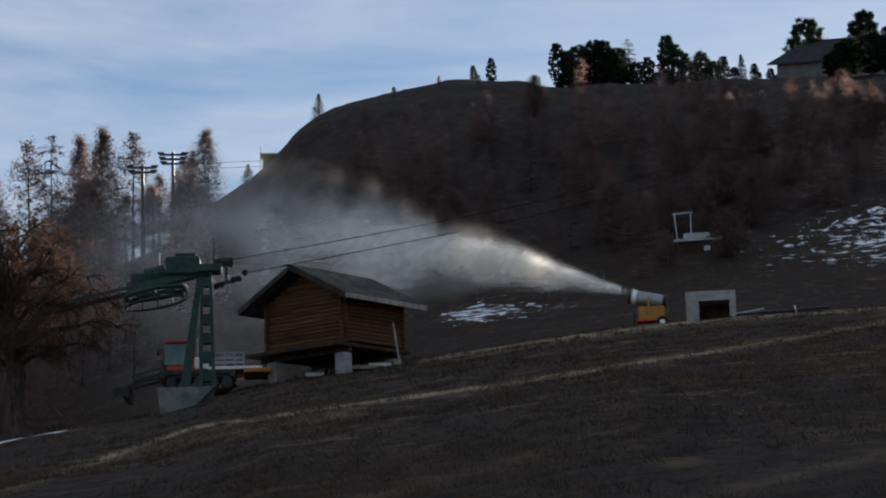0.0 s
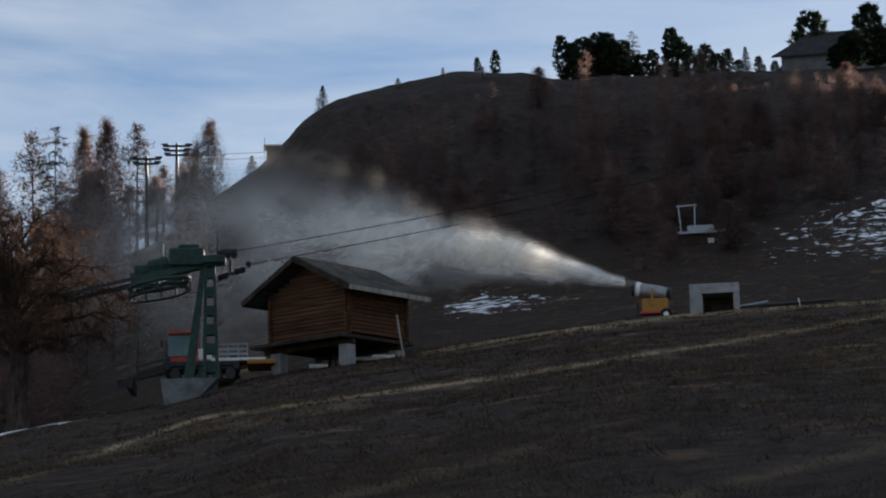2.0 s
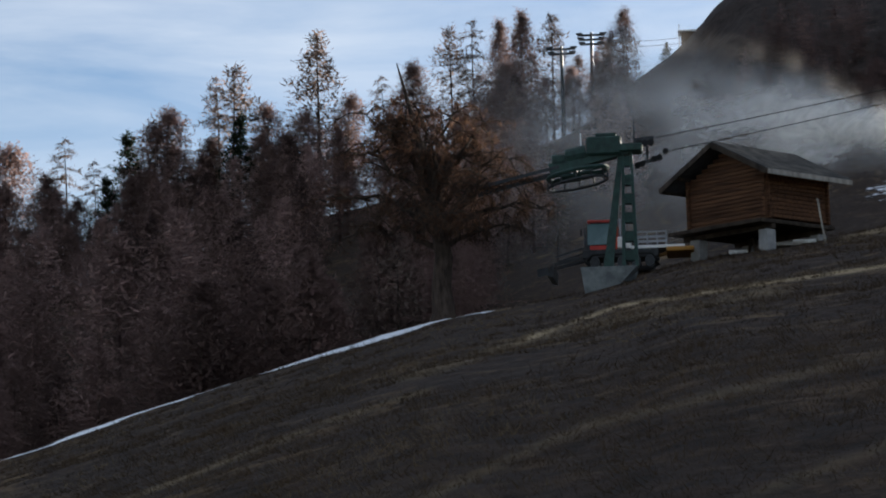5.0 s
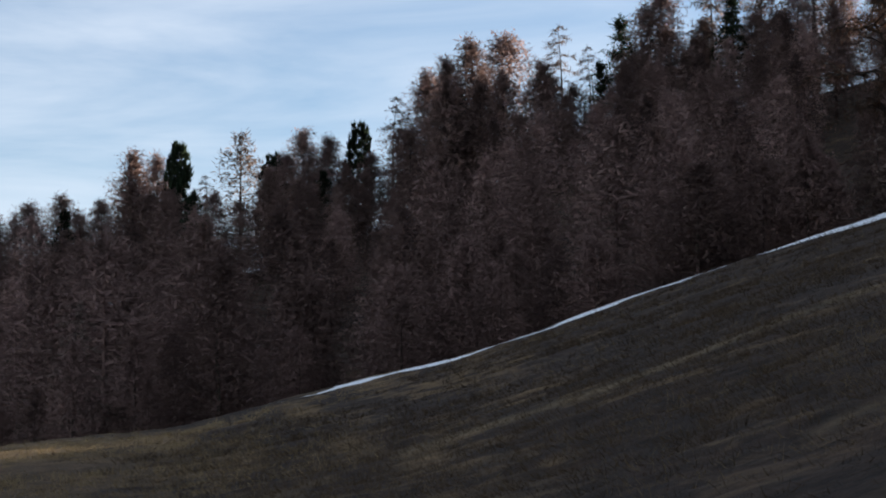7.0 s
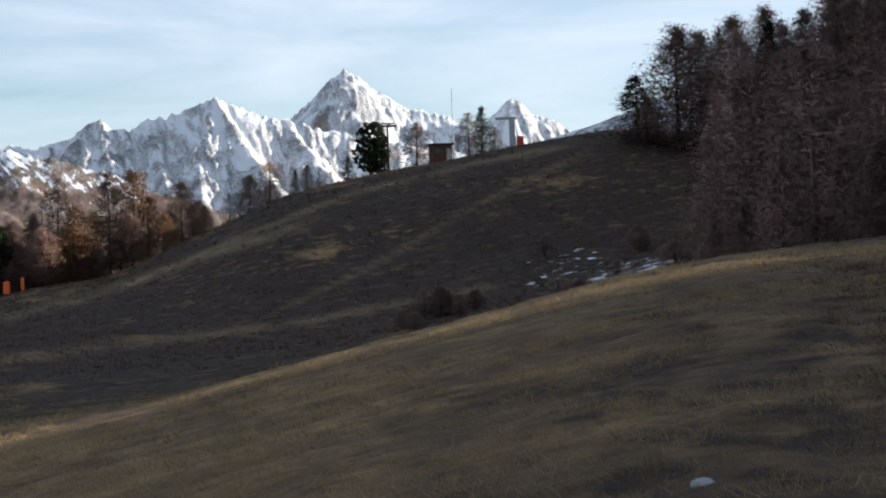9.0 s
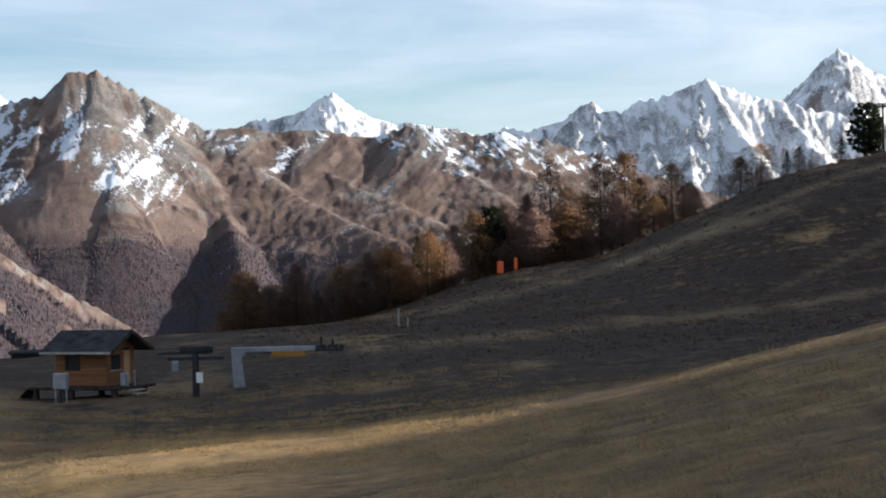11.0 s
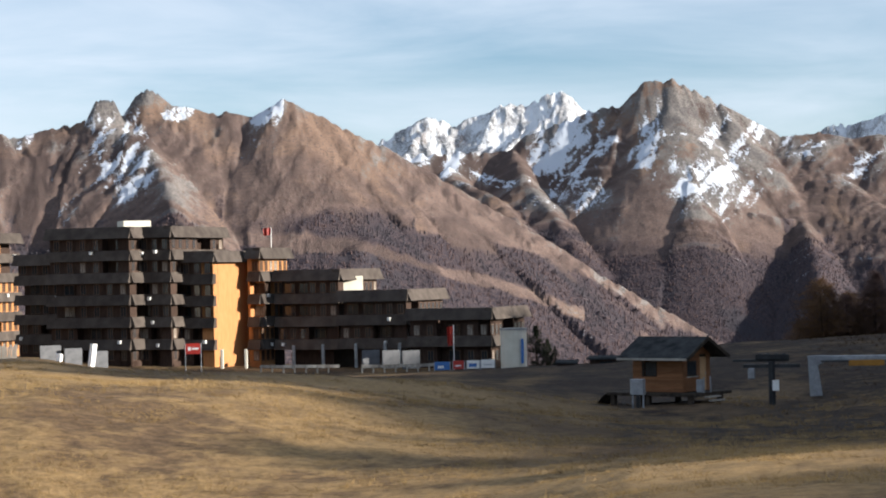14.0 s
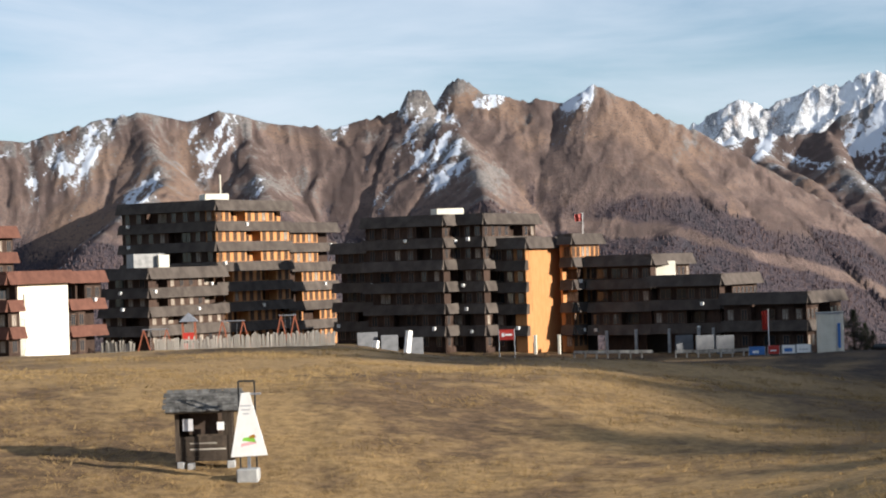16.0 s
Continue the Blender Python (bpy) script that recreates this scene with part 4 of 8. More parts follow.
def conifer_crown(seed, h, r, boughs, twigs, low=0.16, taper=0.75, droop=0.25, twig=0.55, width=0.07, hang=0.5, thick=0.05):
    """Boughs set round a trunk with twigs along them; r is the longest bough."""
    rng = np.random.default_rng(seed)
    f = low + (1 - low) * rng.random(boughs) ** 0.9
    a = rng.random(boughs) * 2 * np.pi
    L = r * (np.clip(1 - f, 0, 1) ** taper) * rng.uniform(0.6, 1.25, boughs) + 0.25
    L *= np.clip((f - low) / 0.12 + 0.55, 0.4, 1)
    rise = rng.uniform(-0.1, 0.25, boughs) + 0.5 * np.clip(f - 0.7, 0, 1)
    along = lambda i, s: np.stack([np.cos(a[i]) * L[i] * s, np.sin(a[i]) * L[i] * s, f[i] * h + L[i] * (rise[i] * s - droop * s * s * 1.4 + droop * 0.5 * s ** 4)], 1)
    i = np.repeat(np.arange(boughs), 4)
    s0 = np.tile(np.array([0, 0.25, 0.5, 0.75]), boughs)
    p, q = along(i, s0), along(i, s0 + 0.27)
    limbs = slivers(p, q - p, np.linalg.norm(q - p, axis=1) * 1.25, thick * (1.15 - s0) * 2.2, rng)
    k = rng.choice(boughs, twigs, p=L / L.sum())
    s = rng.random(twigs) ** 0.7
    base = along(k, s) + rng.normal(size=(twigs, 3)) * 0.06
    out = np.stack([np.cos(a[k]), np.sin(a[k]), np.zeros(twigs)], 1)
    way = out * 0.35 + rng.normal(size=(twigs, 3)) * 0.8
    way[:, 2] -= hang
    fine = slivers(base, way, twig * rng.uniform(0.4, 1.2, twigs), width * rng.uniform(0.5, 1.4, twigs), rng)
    return crown_mesh(np.concatenate([limbs, fine]), h, r)


def clump_crown(seed, h, r, clumps, needles, low=0.12):
    """A dense rounded crown of needle tufts, uneven in outline."""
    rng = np.random.default_rng(seed)
    f = low + (1 - low) * rng.random(clumps)
    reach = r * np.sqrt(np.clip(np.sin(np.pi * np.clip((f - low) / (1.06 - low), 0, 1) ** 0.75), 0.05, 1)) * rng.uniform(0.35, 1.08, clumps)
    a = rng.random(clumps) * 2 * np.pi
    c = np.stack([np.cos(a) * reach, np.sin(a) * reach, f * h], 1)
    k = rng.integers(0, clumps, needles)
    off = rng.normal(size=(needles, 3))
    off = off / np.linalg.norm(off, axis=1, keepdims=True) * rng.uniform(0.1, 1, needles)[:, None] * r * 0.17
    way = off + np.array([0, 0, 0.35])
    tufts = slivers(c[k] + off * 0.7, way, rng.uniform(0.25, 0.55, needles), rng.uniform(0.10, 0.22, needles), rng)
    return crown_mesh(tufts, h, r)


def larch_crown(seed, h, r, clumps, twigs, low=0.08, blunt=0.75, core=1300, twig=0.42, width=0.08, shaggy=0.3):
    """A full larch crown: boughs ending in fuzzy sprays, over an inner thicket, widest low down and round at the top."""
    rng = np.random.default_rng(seed)
    reach = lambda u: np.clip(u / 0.16, 0.25, 1) ** 0.6 * np.clip(1 - u ** 1.9, 0, 1) ** blunt
    u = rng.random(clumps) ** 1.05
    a = rng.random(clumps) * 2 * np.pi
    lobe = 1 + 0.2 * np.sin(2 * a + seed) + 0.16 * np.sin(3 * a + 9 * u)
    R = r * (reach(u) * lobe * rng.choice([0.55, 0.95], clumps, p=[0.25, 0.75]) * rng.uniform(0.85, 1.12, clumps) + 0.03)
    c = np.stack([np.cos(a) * R, np.sin(a) * R, (low + (1 - low) * u) * h - 0.10 * R], 1)
    root = np.stack([c[:, 0] * 0, c[:, 1] * 0, c[:, 2] - 0.02 * R], 1)
    limbs = slivers(root, c - root, R * 1.12, np.full(clumps, 0.09), rng)
    k = rng.integers(0, clumps, twigs)
    back = 1 - 0.6 * rng.random(twigs) ** 1.8
    spread = r * shaggy * (0.5 + 0.5 * (1 - u[k]))
    base = root[k] + (c[k] - root[k]) * back[:, None] + rng.normal(size=(twigs, 3)) * (spread * 0.5)[:, None] * np.array([1, 1, 1.15])
    way = (c[k] - root[k]) / R[k][:, None] * 0.5 + rng.normal(size=(twigs, 3)) * 0.75
    way[:, 2] += 0.1
    fine = slivers(base, way, twig * rng.uniform(0.45, 1.3, twigs), width * rng.uniform(0.5, 1.4, twigs), rng)
    v = rng.random(core)
    b = rng.random(core) * 2 * np.pi
    q = r * reach(v) * 0.78 * np.sqrt(rng.random(core))
    mid = np.stack([np.cos(b) * q, np.sin(b) * q, (low + 0.02 + (0.95 - low) * v) * h], 1)
    inner = slivers(mid, rng.normal(size=(core, 3)), rng.uniform(0.6, 1.3, core) * r * 0.17, rng.uniform(0.05, 0.12, core) * r * 0.42, rng)
    return crown_mesh(np.concatenate([limbs, fine, inner]), h, r)


def tree(name, label, place, h, crown, leaf, trunk_r, group, bend=0.0, top=0.96, category="tree"):
    ob = thing(name, place, label, category, group)
    pts = [(bend * math.sin(3 * s) * h * 0.03, bend * (s - s * s) * h * 0.06, h * top * s - 0.5 * (s == 0)) for s in (0, 0.08, 0.25, 0.5, 0.75, 1)]
    part("trunk", tube(pts, [trunk_r * 1.5, trunk_r, trunk_r * 0.85, trunk_r * 0.6, trunk_r * 0.32, 0.02], 7), BARK, ob)
    part("crown", crown, leaf, ob)
    return ob


LARCH_LABEL = "tall larch with bare reddish brown autumn twigs"
far_off = Vector((0, 0, 0))
LARCHES = [tree("larch_tree", LARCH_LABEL, far_off, 13, crown, leaf, 0.17, "larch trees of the wood", bend)
           for crown, leaf, bend in [(larch_crown(100, 13, 3.7, 230, 6500, 0.05, 0.75), TWIG_BROWN, 0.4), (larch_crown(101, 13, 3.3, 220, 6000, 0.08, 0.6), TWIG_BROWN, -0.5), (larch_crown(102, 13, 4.1, 250, 6800, 0.04, 0.9), TWIG_BROWN, 0.2),
                                     (conifer_crown(103, 13, 2.9, 85, 3000, 0.2, 0.55, 0.4, 0.5, 0.07, 0.25), TWIG_GREY, 0.8), (larch_crown(104, 13, 3.2, 130, 2300, 0.10, 0.8, 140, 0.55, 0.12), TWIG_GREY, -0.2)]]
GOLDEN = [tree("larch_tree", "golden brown autumn larch on the grassy ridge", far_off, 12, larch_crown(120 + i, 12, r, 190, n, low, b, 900, 0.38, 0.09), TWIG_GOLD, 0.16, "golden larches on the ridge", 0.3)
          for i, (r, n, low, b) in enumerate([(3.9, 5300, 0.02, 0.6), (3.5, 5000, 0.04, 0.5), (4.2, 5500, 0.02, 0.7)])]
PINES = [tree("stone_pine", "dense dark green stone pine", far_off, 9, clump_crown(140 + i, 9, r, c, n, low), NEEDLE, 0.2, "stone pines", 0.2)
         for i, (r, c, n, low) in enumerate([(1.8, 300, 7200, 0.05), (2.1, 340, 8000, 0.08), (1.45, 260, 6000, 0.05)])]
SPRUCES = [tree("spruce_tree", "narrow dark spruce with drooping boughs", far_off, 11, larch_crown(160 + i, 11, 2.3, 150, 3400, 0.02, 1.05, 1000, 0.4, 0.10, 0.2), NEEDLE, 0.17, "spruce trees") for i in range(2)]
STOCK = {"larch": (LARCHES[:3], 13), "thin": (LARCHES[3:], 13), "gold": (GOLDEN, 12), "pine": (PINES, 9), "spruce": (SPRUCES, 11)}
used = set()
forest_rng = random.Random(5)


def plant(kind, place, h, girth=1.0):
    """Sets a tree of that kind and height; the first of each kind is the pattern itself."""
    stock, own = STOCK[kind]
    ob = forest_rng.choice(stock)
    s = h / own
    m = Matrix.Translation(place) @ pose(0, 0, 0, forest_rng.uniform(-2, 2), forest_rng.uniform(-2, 2), forest_rng.uniform(0, 360)) @ Matrix.Diagonal((s * girth, s * girth, s, 1))
    if ob.name not in used:
        used.add(ob.name)
        ob.matrix_world = m
        return ob
    return copy_thing(ob, m @ Matrix.Diagonal((1 / ob.scale.x, 1 / ob.scale.y, 1 / ob.scale.z, 1)))


def plant_to(kind, az, d, top_el, girth=1.0, least=1.5):
    """A tree on the ground whose top stands at that many degrees."""
    p = spot(az, d)
    return plant(kind, p, max(least, EYE + d * math.tan(radians(top_el)) - p.z), girth)


# the grassy ridge with its golden larches
for kind, az, d, el, g in [("gold", 2.75, 262, -1.5, 1.5), ("gold", 3.3, 266, -0.86, 1.3), ("gold", 3.9, 268, -1.2, 1.3), ("larch", 4.5, 268, -1.05, 1.3), ("larch", 4.95, 270, -0.86, 1.2), ("spruce", 5.35, 266, -0.95, 1.1), ("larch", 6.0, 274, -0.5, 1.2),
                           ("gold", 6.6, 276, -0.2, 1.2), ("gold", 7.0, 278, -0.1, 1.2), ("larch", 7.7, 280, 0.15, 1.1), ("spruce", 8.1, 278, 0.45, 0.9), ("gold", 8.5, 284, 0.4, 1.2), ("larch", 9.1, 286, 0.7, 1.2), ("gold", 9.6, 286, 1.1, 1.1),
                           ("pine", 10.1, 288, 1.15, 1.0), ("larch", 10.55, 290, 1.25, 1.2), ("larch", 11.1, 292, 1.45, 1.3), ("thin", 11.8, 292, 2.42, 1.1), ("gold", 12.3, 292, 1.7, 1.3), ("gold", 12.75, 294, 1.55, 1.2), ("thin", 13.15, 294, 2.55, 0.9),
                           ("gold", 13.75, 294, 2.6, 1.2), ("gold", 14.2, 296, 1.9, 1.2), ("gold", 15.1, 296, 2.25, 1.3), ("gold", 15.55, 298, 1.75, 1.2), ("thin", 16.4, 298, 1.9, 1.2), ("gold", 16.95, 298, 2.4, 1.5), ("gold", 17.5, 300, 2.76, 1.5),
                           ("spruce", 18.2, 300, 2.5, 1.3), ("larch", 18.55, 300, 2.62, 1.3), ("thin", 18.85, 302, 2.5, 1.4), ("spruce", 19.66, 300, 2.82, 1.3), ("pine", 20.3, 300, 3.7, 1.35), ("pine", 20.55, 302, 3.3, 1.2),
                           ("thin", 21.55, 306, 3.68, 1.8), ("thin", 23.0, 306, 3.9, 1.5), ("spruce", 23.34, 302, 4.08, 1.35), ("thin", 23.7, 306, 3.5, 1.5),
                           ("spruce", 27.65, 270, 4.76, 2.4), ("larch", 27.9, 266, 4.2, 1.6), ("larch", 28.75, 262, 6.0, 1.6), ("larch", 29.4, 270, 5.85, 1.3), ("larch", 30.2, 275, 6.2, 1.3)]:
    plant_to(kind, az, d, el, g * 1.05)
for i in range(46):      # undergrowth of young larches at the foot of that row
    az = forest_rng.uniform(2.6, 16)
    p = spot(az, np.interp(az, *FORMS[3][:2]) + forest_rng.uniform(-2, 8))
    plant("gold" if forest_rng.random() < 0.5 else "larch", p, forest_rng.uniform(4, 8.5), 1.6)
for i in range(30):      # brown shrubs in the hollow before the wood
    az = forest_rng.uniform(21, 31)
    plant("thin" if i % 2 else "larch", spot(az, forest_rng.uniform(112, 205)), forest_rng.uniform(1.0, 2.4), forest_rng.uniform(2.2, 3.4))
for az, d, h in [(30.4, 118, 5.5), (31.3, 112, 6.5), (29.6, 122, 4.5), (36.5, 112, 5.0), (33.5, 104, 4.0)]:      # young rusty larches
    plant("larch", spot(az, d), h, 1.0)
# the wood's skyline
for kind, az, el, g in [("larch", 31.1, 6.42, 1.2), ("thin", 31.6, 6.1, 1.2), ("thin", 32.2, 6.35, 1.0), ("larch", 33.1, 7.6, 1.2), ("larch", 33.6, 7.5, 1.1), ("pine", 34.36, 7.8, 0.62), ("thin", 35.0, 7.0, 1.2), ("thin", 35.95, 8.1, 1.2), ("pine", 36.8, 7.5, 0.68),
                        ("larch", 37.6, 8.2, 1.3), ("larch", 38.4, 8.0, 1.2), ("pine", 39.2, 8.35, 0.62), ("thin", 40.25, 9.12, 1.3), ("larch", 41.2, 9.75, 1.2), ("larch", 41.8, 10.1, 1.2), ("larch", 42.4, 10.6, 1.2), ("larch", 43.35, 10.75, 1.5),
                        ("thin", 44.85, 11.0, 1.1), ("thin", 45.7, 10.4, 1.0), ("spruce", 46.55, 11.15, 1.3), ("larch", 47.2, 11.4, 1.3), ("larch", 47.7, 11.75, 1.3), ("thin", 48.9, 12.7, 1.0), ("thin", 49.4, 12.9, 1.1), ("larch", 50.4, 11.9, 1.3), ("thin", 51.78, 13.8, 1.1),
                        ("larch", 52.6, 12.2, 1.2), ("thin", 53.6, 12.7, 1.1), ("larch", 54.5, 13.0, 1.2), ("thin", 55.6, 13.95, 0.9), ("thin", 56.25, 14.2, 1.0), ("larch", 56.95, 14.1, 0.8), ("larch", 57.5, 14.3, 0.9), ("thin", 58.35, 14.2, 1.0), ("larch", 57.0, 12.9, 1.5),
                        ("spruce", 59.6, 13.0, 1.3), ("larch", 59.9, 13.1, 1.2), ("larch", 58.9, 12.8, 1.3)]:
    plant_to(kind, az, np.interp(az, *FORMS[3][:2]) - forest_rng.uniform(0, 14), el, g * 0.92)
# the wood itself: the nearest trees singly, the rest as one mass
for i in range(48):
    az = forest_rng.uniform(29.5, 60.0)
    d0 = np.interp(az, *FORMS[0][:2]) + (24 if az < 55.5 else 75)
    plant(forest_rng.choice(["larch"] * 7 + ["thin"]), spot(az, d0 + forest_rng.uniform(0, 30)), forest_rng.uniform(6, 10), forest_rng.uniform(1.0, 1.4))


def wood_mass():
    rng = np.random.default_rng(31)
    models = []
    for seed, r, tp in ((300, 3.6, 0.75), (301, 3.1, 0.65), (302, 4.0, 0.85)):
        me = larch_crown(seed, 13, r, 170, 3200, 0.04, tp, 900, 0.36, 0.055)
        co = np.empty(len(me.vertices) * 3, np.float32)
        me.vertices.foreach_get("co", co)
        bpy.data.meshes.remove(me)
        a = np.linspace(0, 2 * np.pi, 6)[:-1]
        stem = np.array([[(0.2 * np.cos(b), 0.2 * np.sin(b), -1), (0.2 * np.cos(c), 0.2 * np.sin(c), -1), (0, 0, 12.5)] for b, c in zip(a, np.roll(a, -1))]).reshape(-1, 3)
        co = np.concatenate([co.reshape(-1, 3), stem])
        models.append((co, outward(co, 13, r)))
    turned = lambda v, t, g, h: np.stack([(v[:, 0] * math.cos(t) - v[:, 1] * math.sin(t)) * g, (v[:, 0] * math.sin(t) + v[:, 1] * math.cos(t)) * g, v[:, 2] * h], 1)
    out = []

    def add(p, h, g, part_of=None):
        m, o = models[rng.integers(0, 3)]
        t = rng.uniform(0, 6.28)
        c = turned(m[:part_of], t, h * g, h) + np.array(p)
        out.append((c, turned(o[:part_of], t, 1, 1), np.full(len(c), rng.uniform(-0.45, 0.5))))
    for i in range(190):
        az = rng.uniform(29.5, 60.5)
        d0, d1 = np.interp(az, *FORMS[0][:2]) + (34 if az < 55.5 else 90), np.interp(az, *FORMS[3][:2]) + 14
        add(spot(az, d0 + (d1 - d0) * rng.random() ** 0.9), rng.uniform(9, 15.5) / 13, rng.uniform(0.9, 1.3))
    for i in range(330):      # low larches all over the crag's flank
        az = rng.uniform(63.6, 84)
        far = np.interp(az, *FORMS[3][:2]) - (70 if az < 70 else 48)
        low = 200 if az < 73 else 225
        far = min(far, 264) if az > 75 else far
        add(spot(az, low + (far - low) * rng.random() ** 0.8), rng.uniform(3.0, 8.0) / 13, rng.uniform(1.0, 1.5), 3900)
    for k in range(5):
        me = soup("larch_wood", np.concatenate([c for c, _, _ in out[k::5]]), 3)
        way_layer(me, np.concatenate([w for _, w, _ in out[k::5]]))
        float_layer(me, "dull", np.concatenate([v for _, _, v in out[k::5]]))
        me.materials.append(TWIG_BROWN)
        tagged(new("larch_wood", me), "dense brown larch wood on the shaded hillside", "wood", kind="stuff")


wood_mass()
# trees and shrubs of the crag
for kind, az, d, el, g in [("spruce", 63.55, 324, 15.27, 1.3), ("pine", 68.46, 330, 16.1, 0.9), ("pine", 67.98, 332, 15.93, 0.7), ("pine", 70.4, 336, 16.4, 1.0), ("pine", 70.7, 336, 16.2, 1.1), ("pine", 71.3, 336, 16.42, 1.3), ("pine", 71.7, 337, 16.4, 1.3), ("pine", 72.05, 337, 16.2, 1.3),
                           ("thin", 72.4, 338, 16.45, 1.1), ("pine", 73.45, 336, 16.45, 1.1), ("pine", 73.95, 336, 15.95, 1.2), ("pine", 74.4, 336, 15.95, 1.2), ("pine", 75.0, 336, 15.8, 1.1), ("spruce", 75.5, 336, 15.83, 1.2), ("pine", 75.85, 336, 15.55, 1.2), ("pine", 76.3, 336, 15.4, 1.2),
                           ("pine", 78.05, 320, 15.7, 1.9), ("pine", 78.3, 316, 15.9, 1.9), ("pine", 79.1, 318, 16.1, 2.0), ("pine", 77.35, 352, 16.6, 1.2), ("pine", 78.5, 322, 16.0, 1.6), ("pine", 78.95, 350, 16.67, 1.2), ("pine", 79.6, 322, 16.2, 1.6), ("spruce", 61.53, 338, 13.4, 1.4), ("pine", 72.9, 333, 15.9, 1.6), ("pine", 73.1, 330, 15.5, 1.8),
                           ("pine", 70.9, 334, 16.3, 1.6), ("pine", 71.5, 334, 16.2, 1.7), ("pine", 71.95, 333, 16.1, 1.7), ("pine", 72.6, 334, 15.8, 1.7), ("pine", 73.6, 333, 16.2, 1.6), ("pine", 74.2, 333, 15.7, 1.7), ("pine", 74.7, 333, 15.7, 1.7), ("pine", 75.3, 332, 15.5, 1.7), ("pine", 76.0, 332, 15.3, 1.7), ("gold", 74.34, 258, 13.75, 1.5), ("gold", 76.24, 250, 12.85, 1.5), ("gold", 78.26, 250, 13.15, 1.5), ("larch", 66.99, 312, 14.5, 1.3), ("larch", 65.7, 305, 14.4, 1.5), ("larch", 71.3, 262, 12.3, 1.4), ("larch", 68.1, 300, 13.9, 1.5)]:
    plant_to(kind, az, d, el, g)
for i in range(60):
    az = forest_rng.uniform(60.5, 82)
    d = forest_rng.uniform(205, 285 if az > 68 else 245)
    plant(forest_rng.choice(["larch", "larch", "larch", "larch", "thin"]), spot(az, d), forest_rng.uniform(3, 6.5), forest_rng.uniform(1.3, 1.9))
for i in range(20):      # larches between the old tree and the wood
    az = forest_rng.uniform(48.5, 56)
    plant("larch", spot(az, np.interp(az, *FORMS[0][:2]) + forest_rng.uniform(26, 75)), forest_rng.uniform(7, 11), 1.2)
tops = np.array([(30.5, 5.9), (33.1, 7.0), (35, 6.7), (37.6, 7.7), (40.25, 8.6), (41.8, 9.7), (43.4, 10.3), (45.7, 10.1), (47.7, 11.2), (49.4, 11.7), (52, 12.0), (56, 13.0)])
for i in range(34):      # fuller larches that close the gaps of the wood's skyline
    az = 31.0 + 0.62 * i + forest_rng.uniform(-0.2, 0.2)
    plant_to("larch" if i % 6 else "spruce", az, np.interp(az, *FORMS[3][:2]) - forest_rng.uniform(8, 30), np.interp(az, tops[:, 0], tops[:, 1]) - forest_rng.uniform(0.0, 0.9), 1.15)

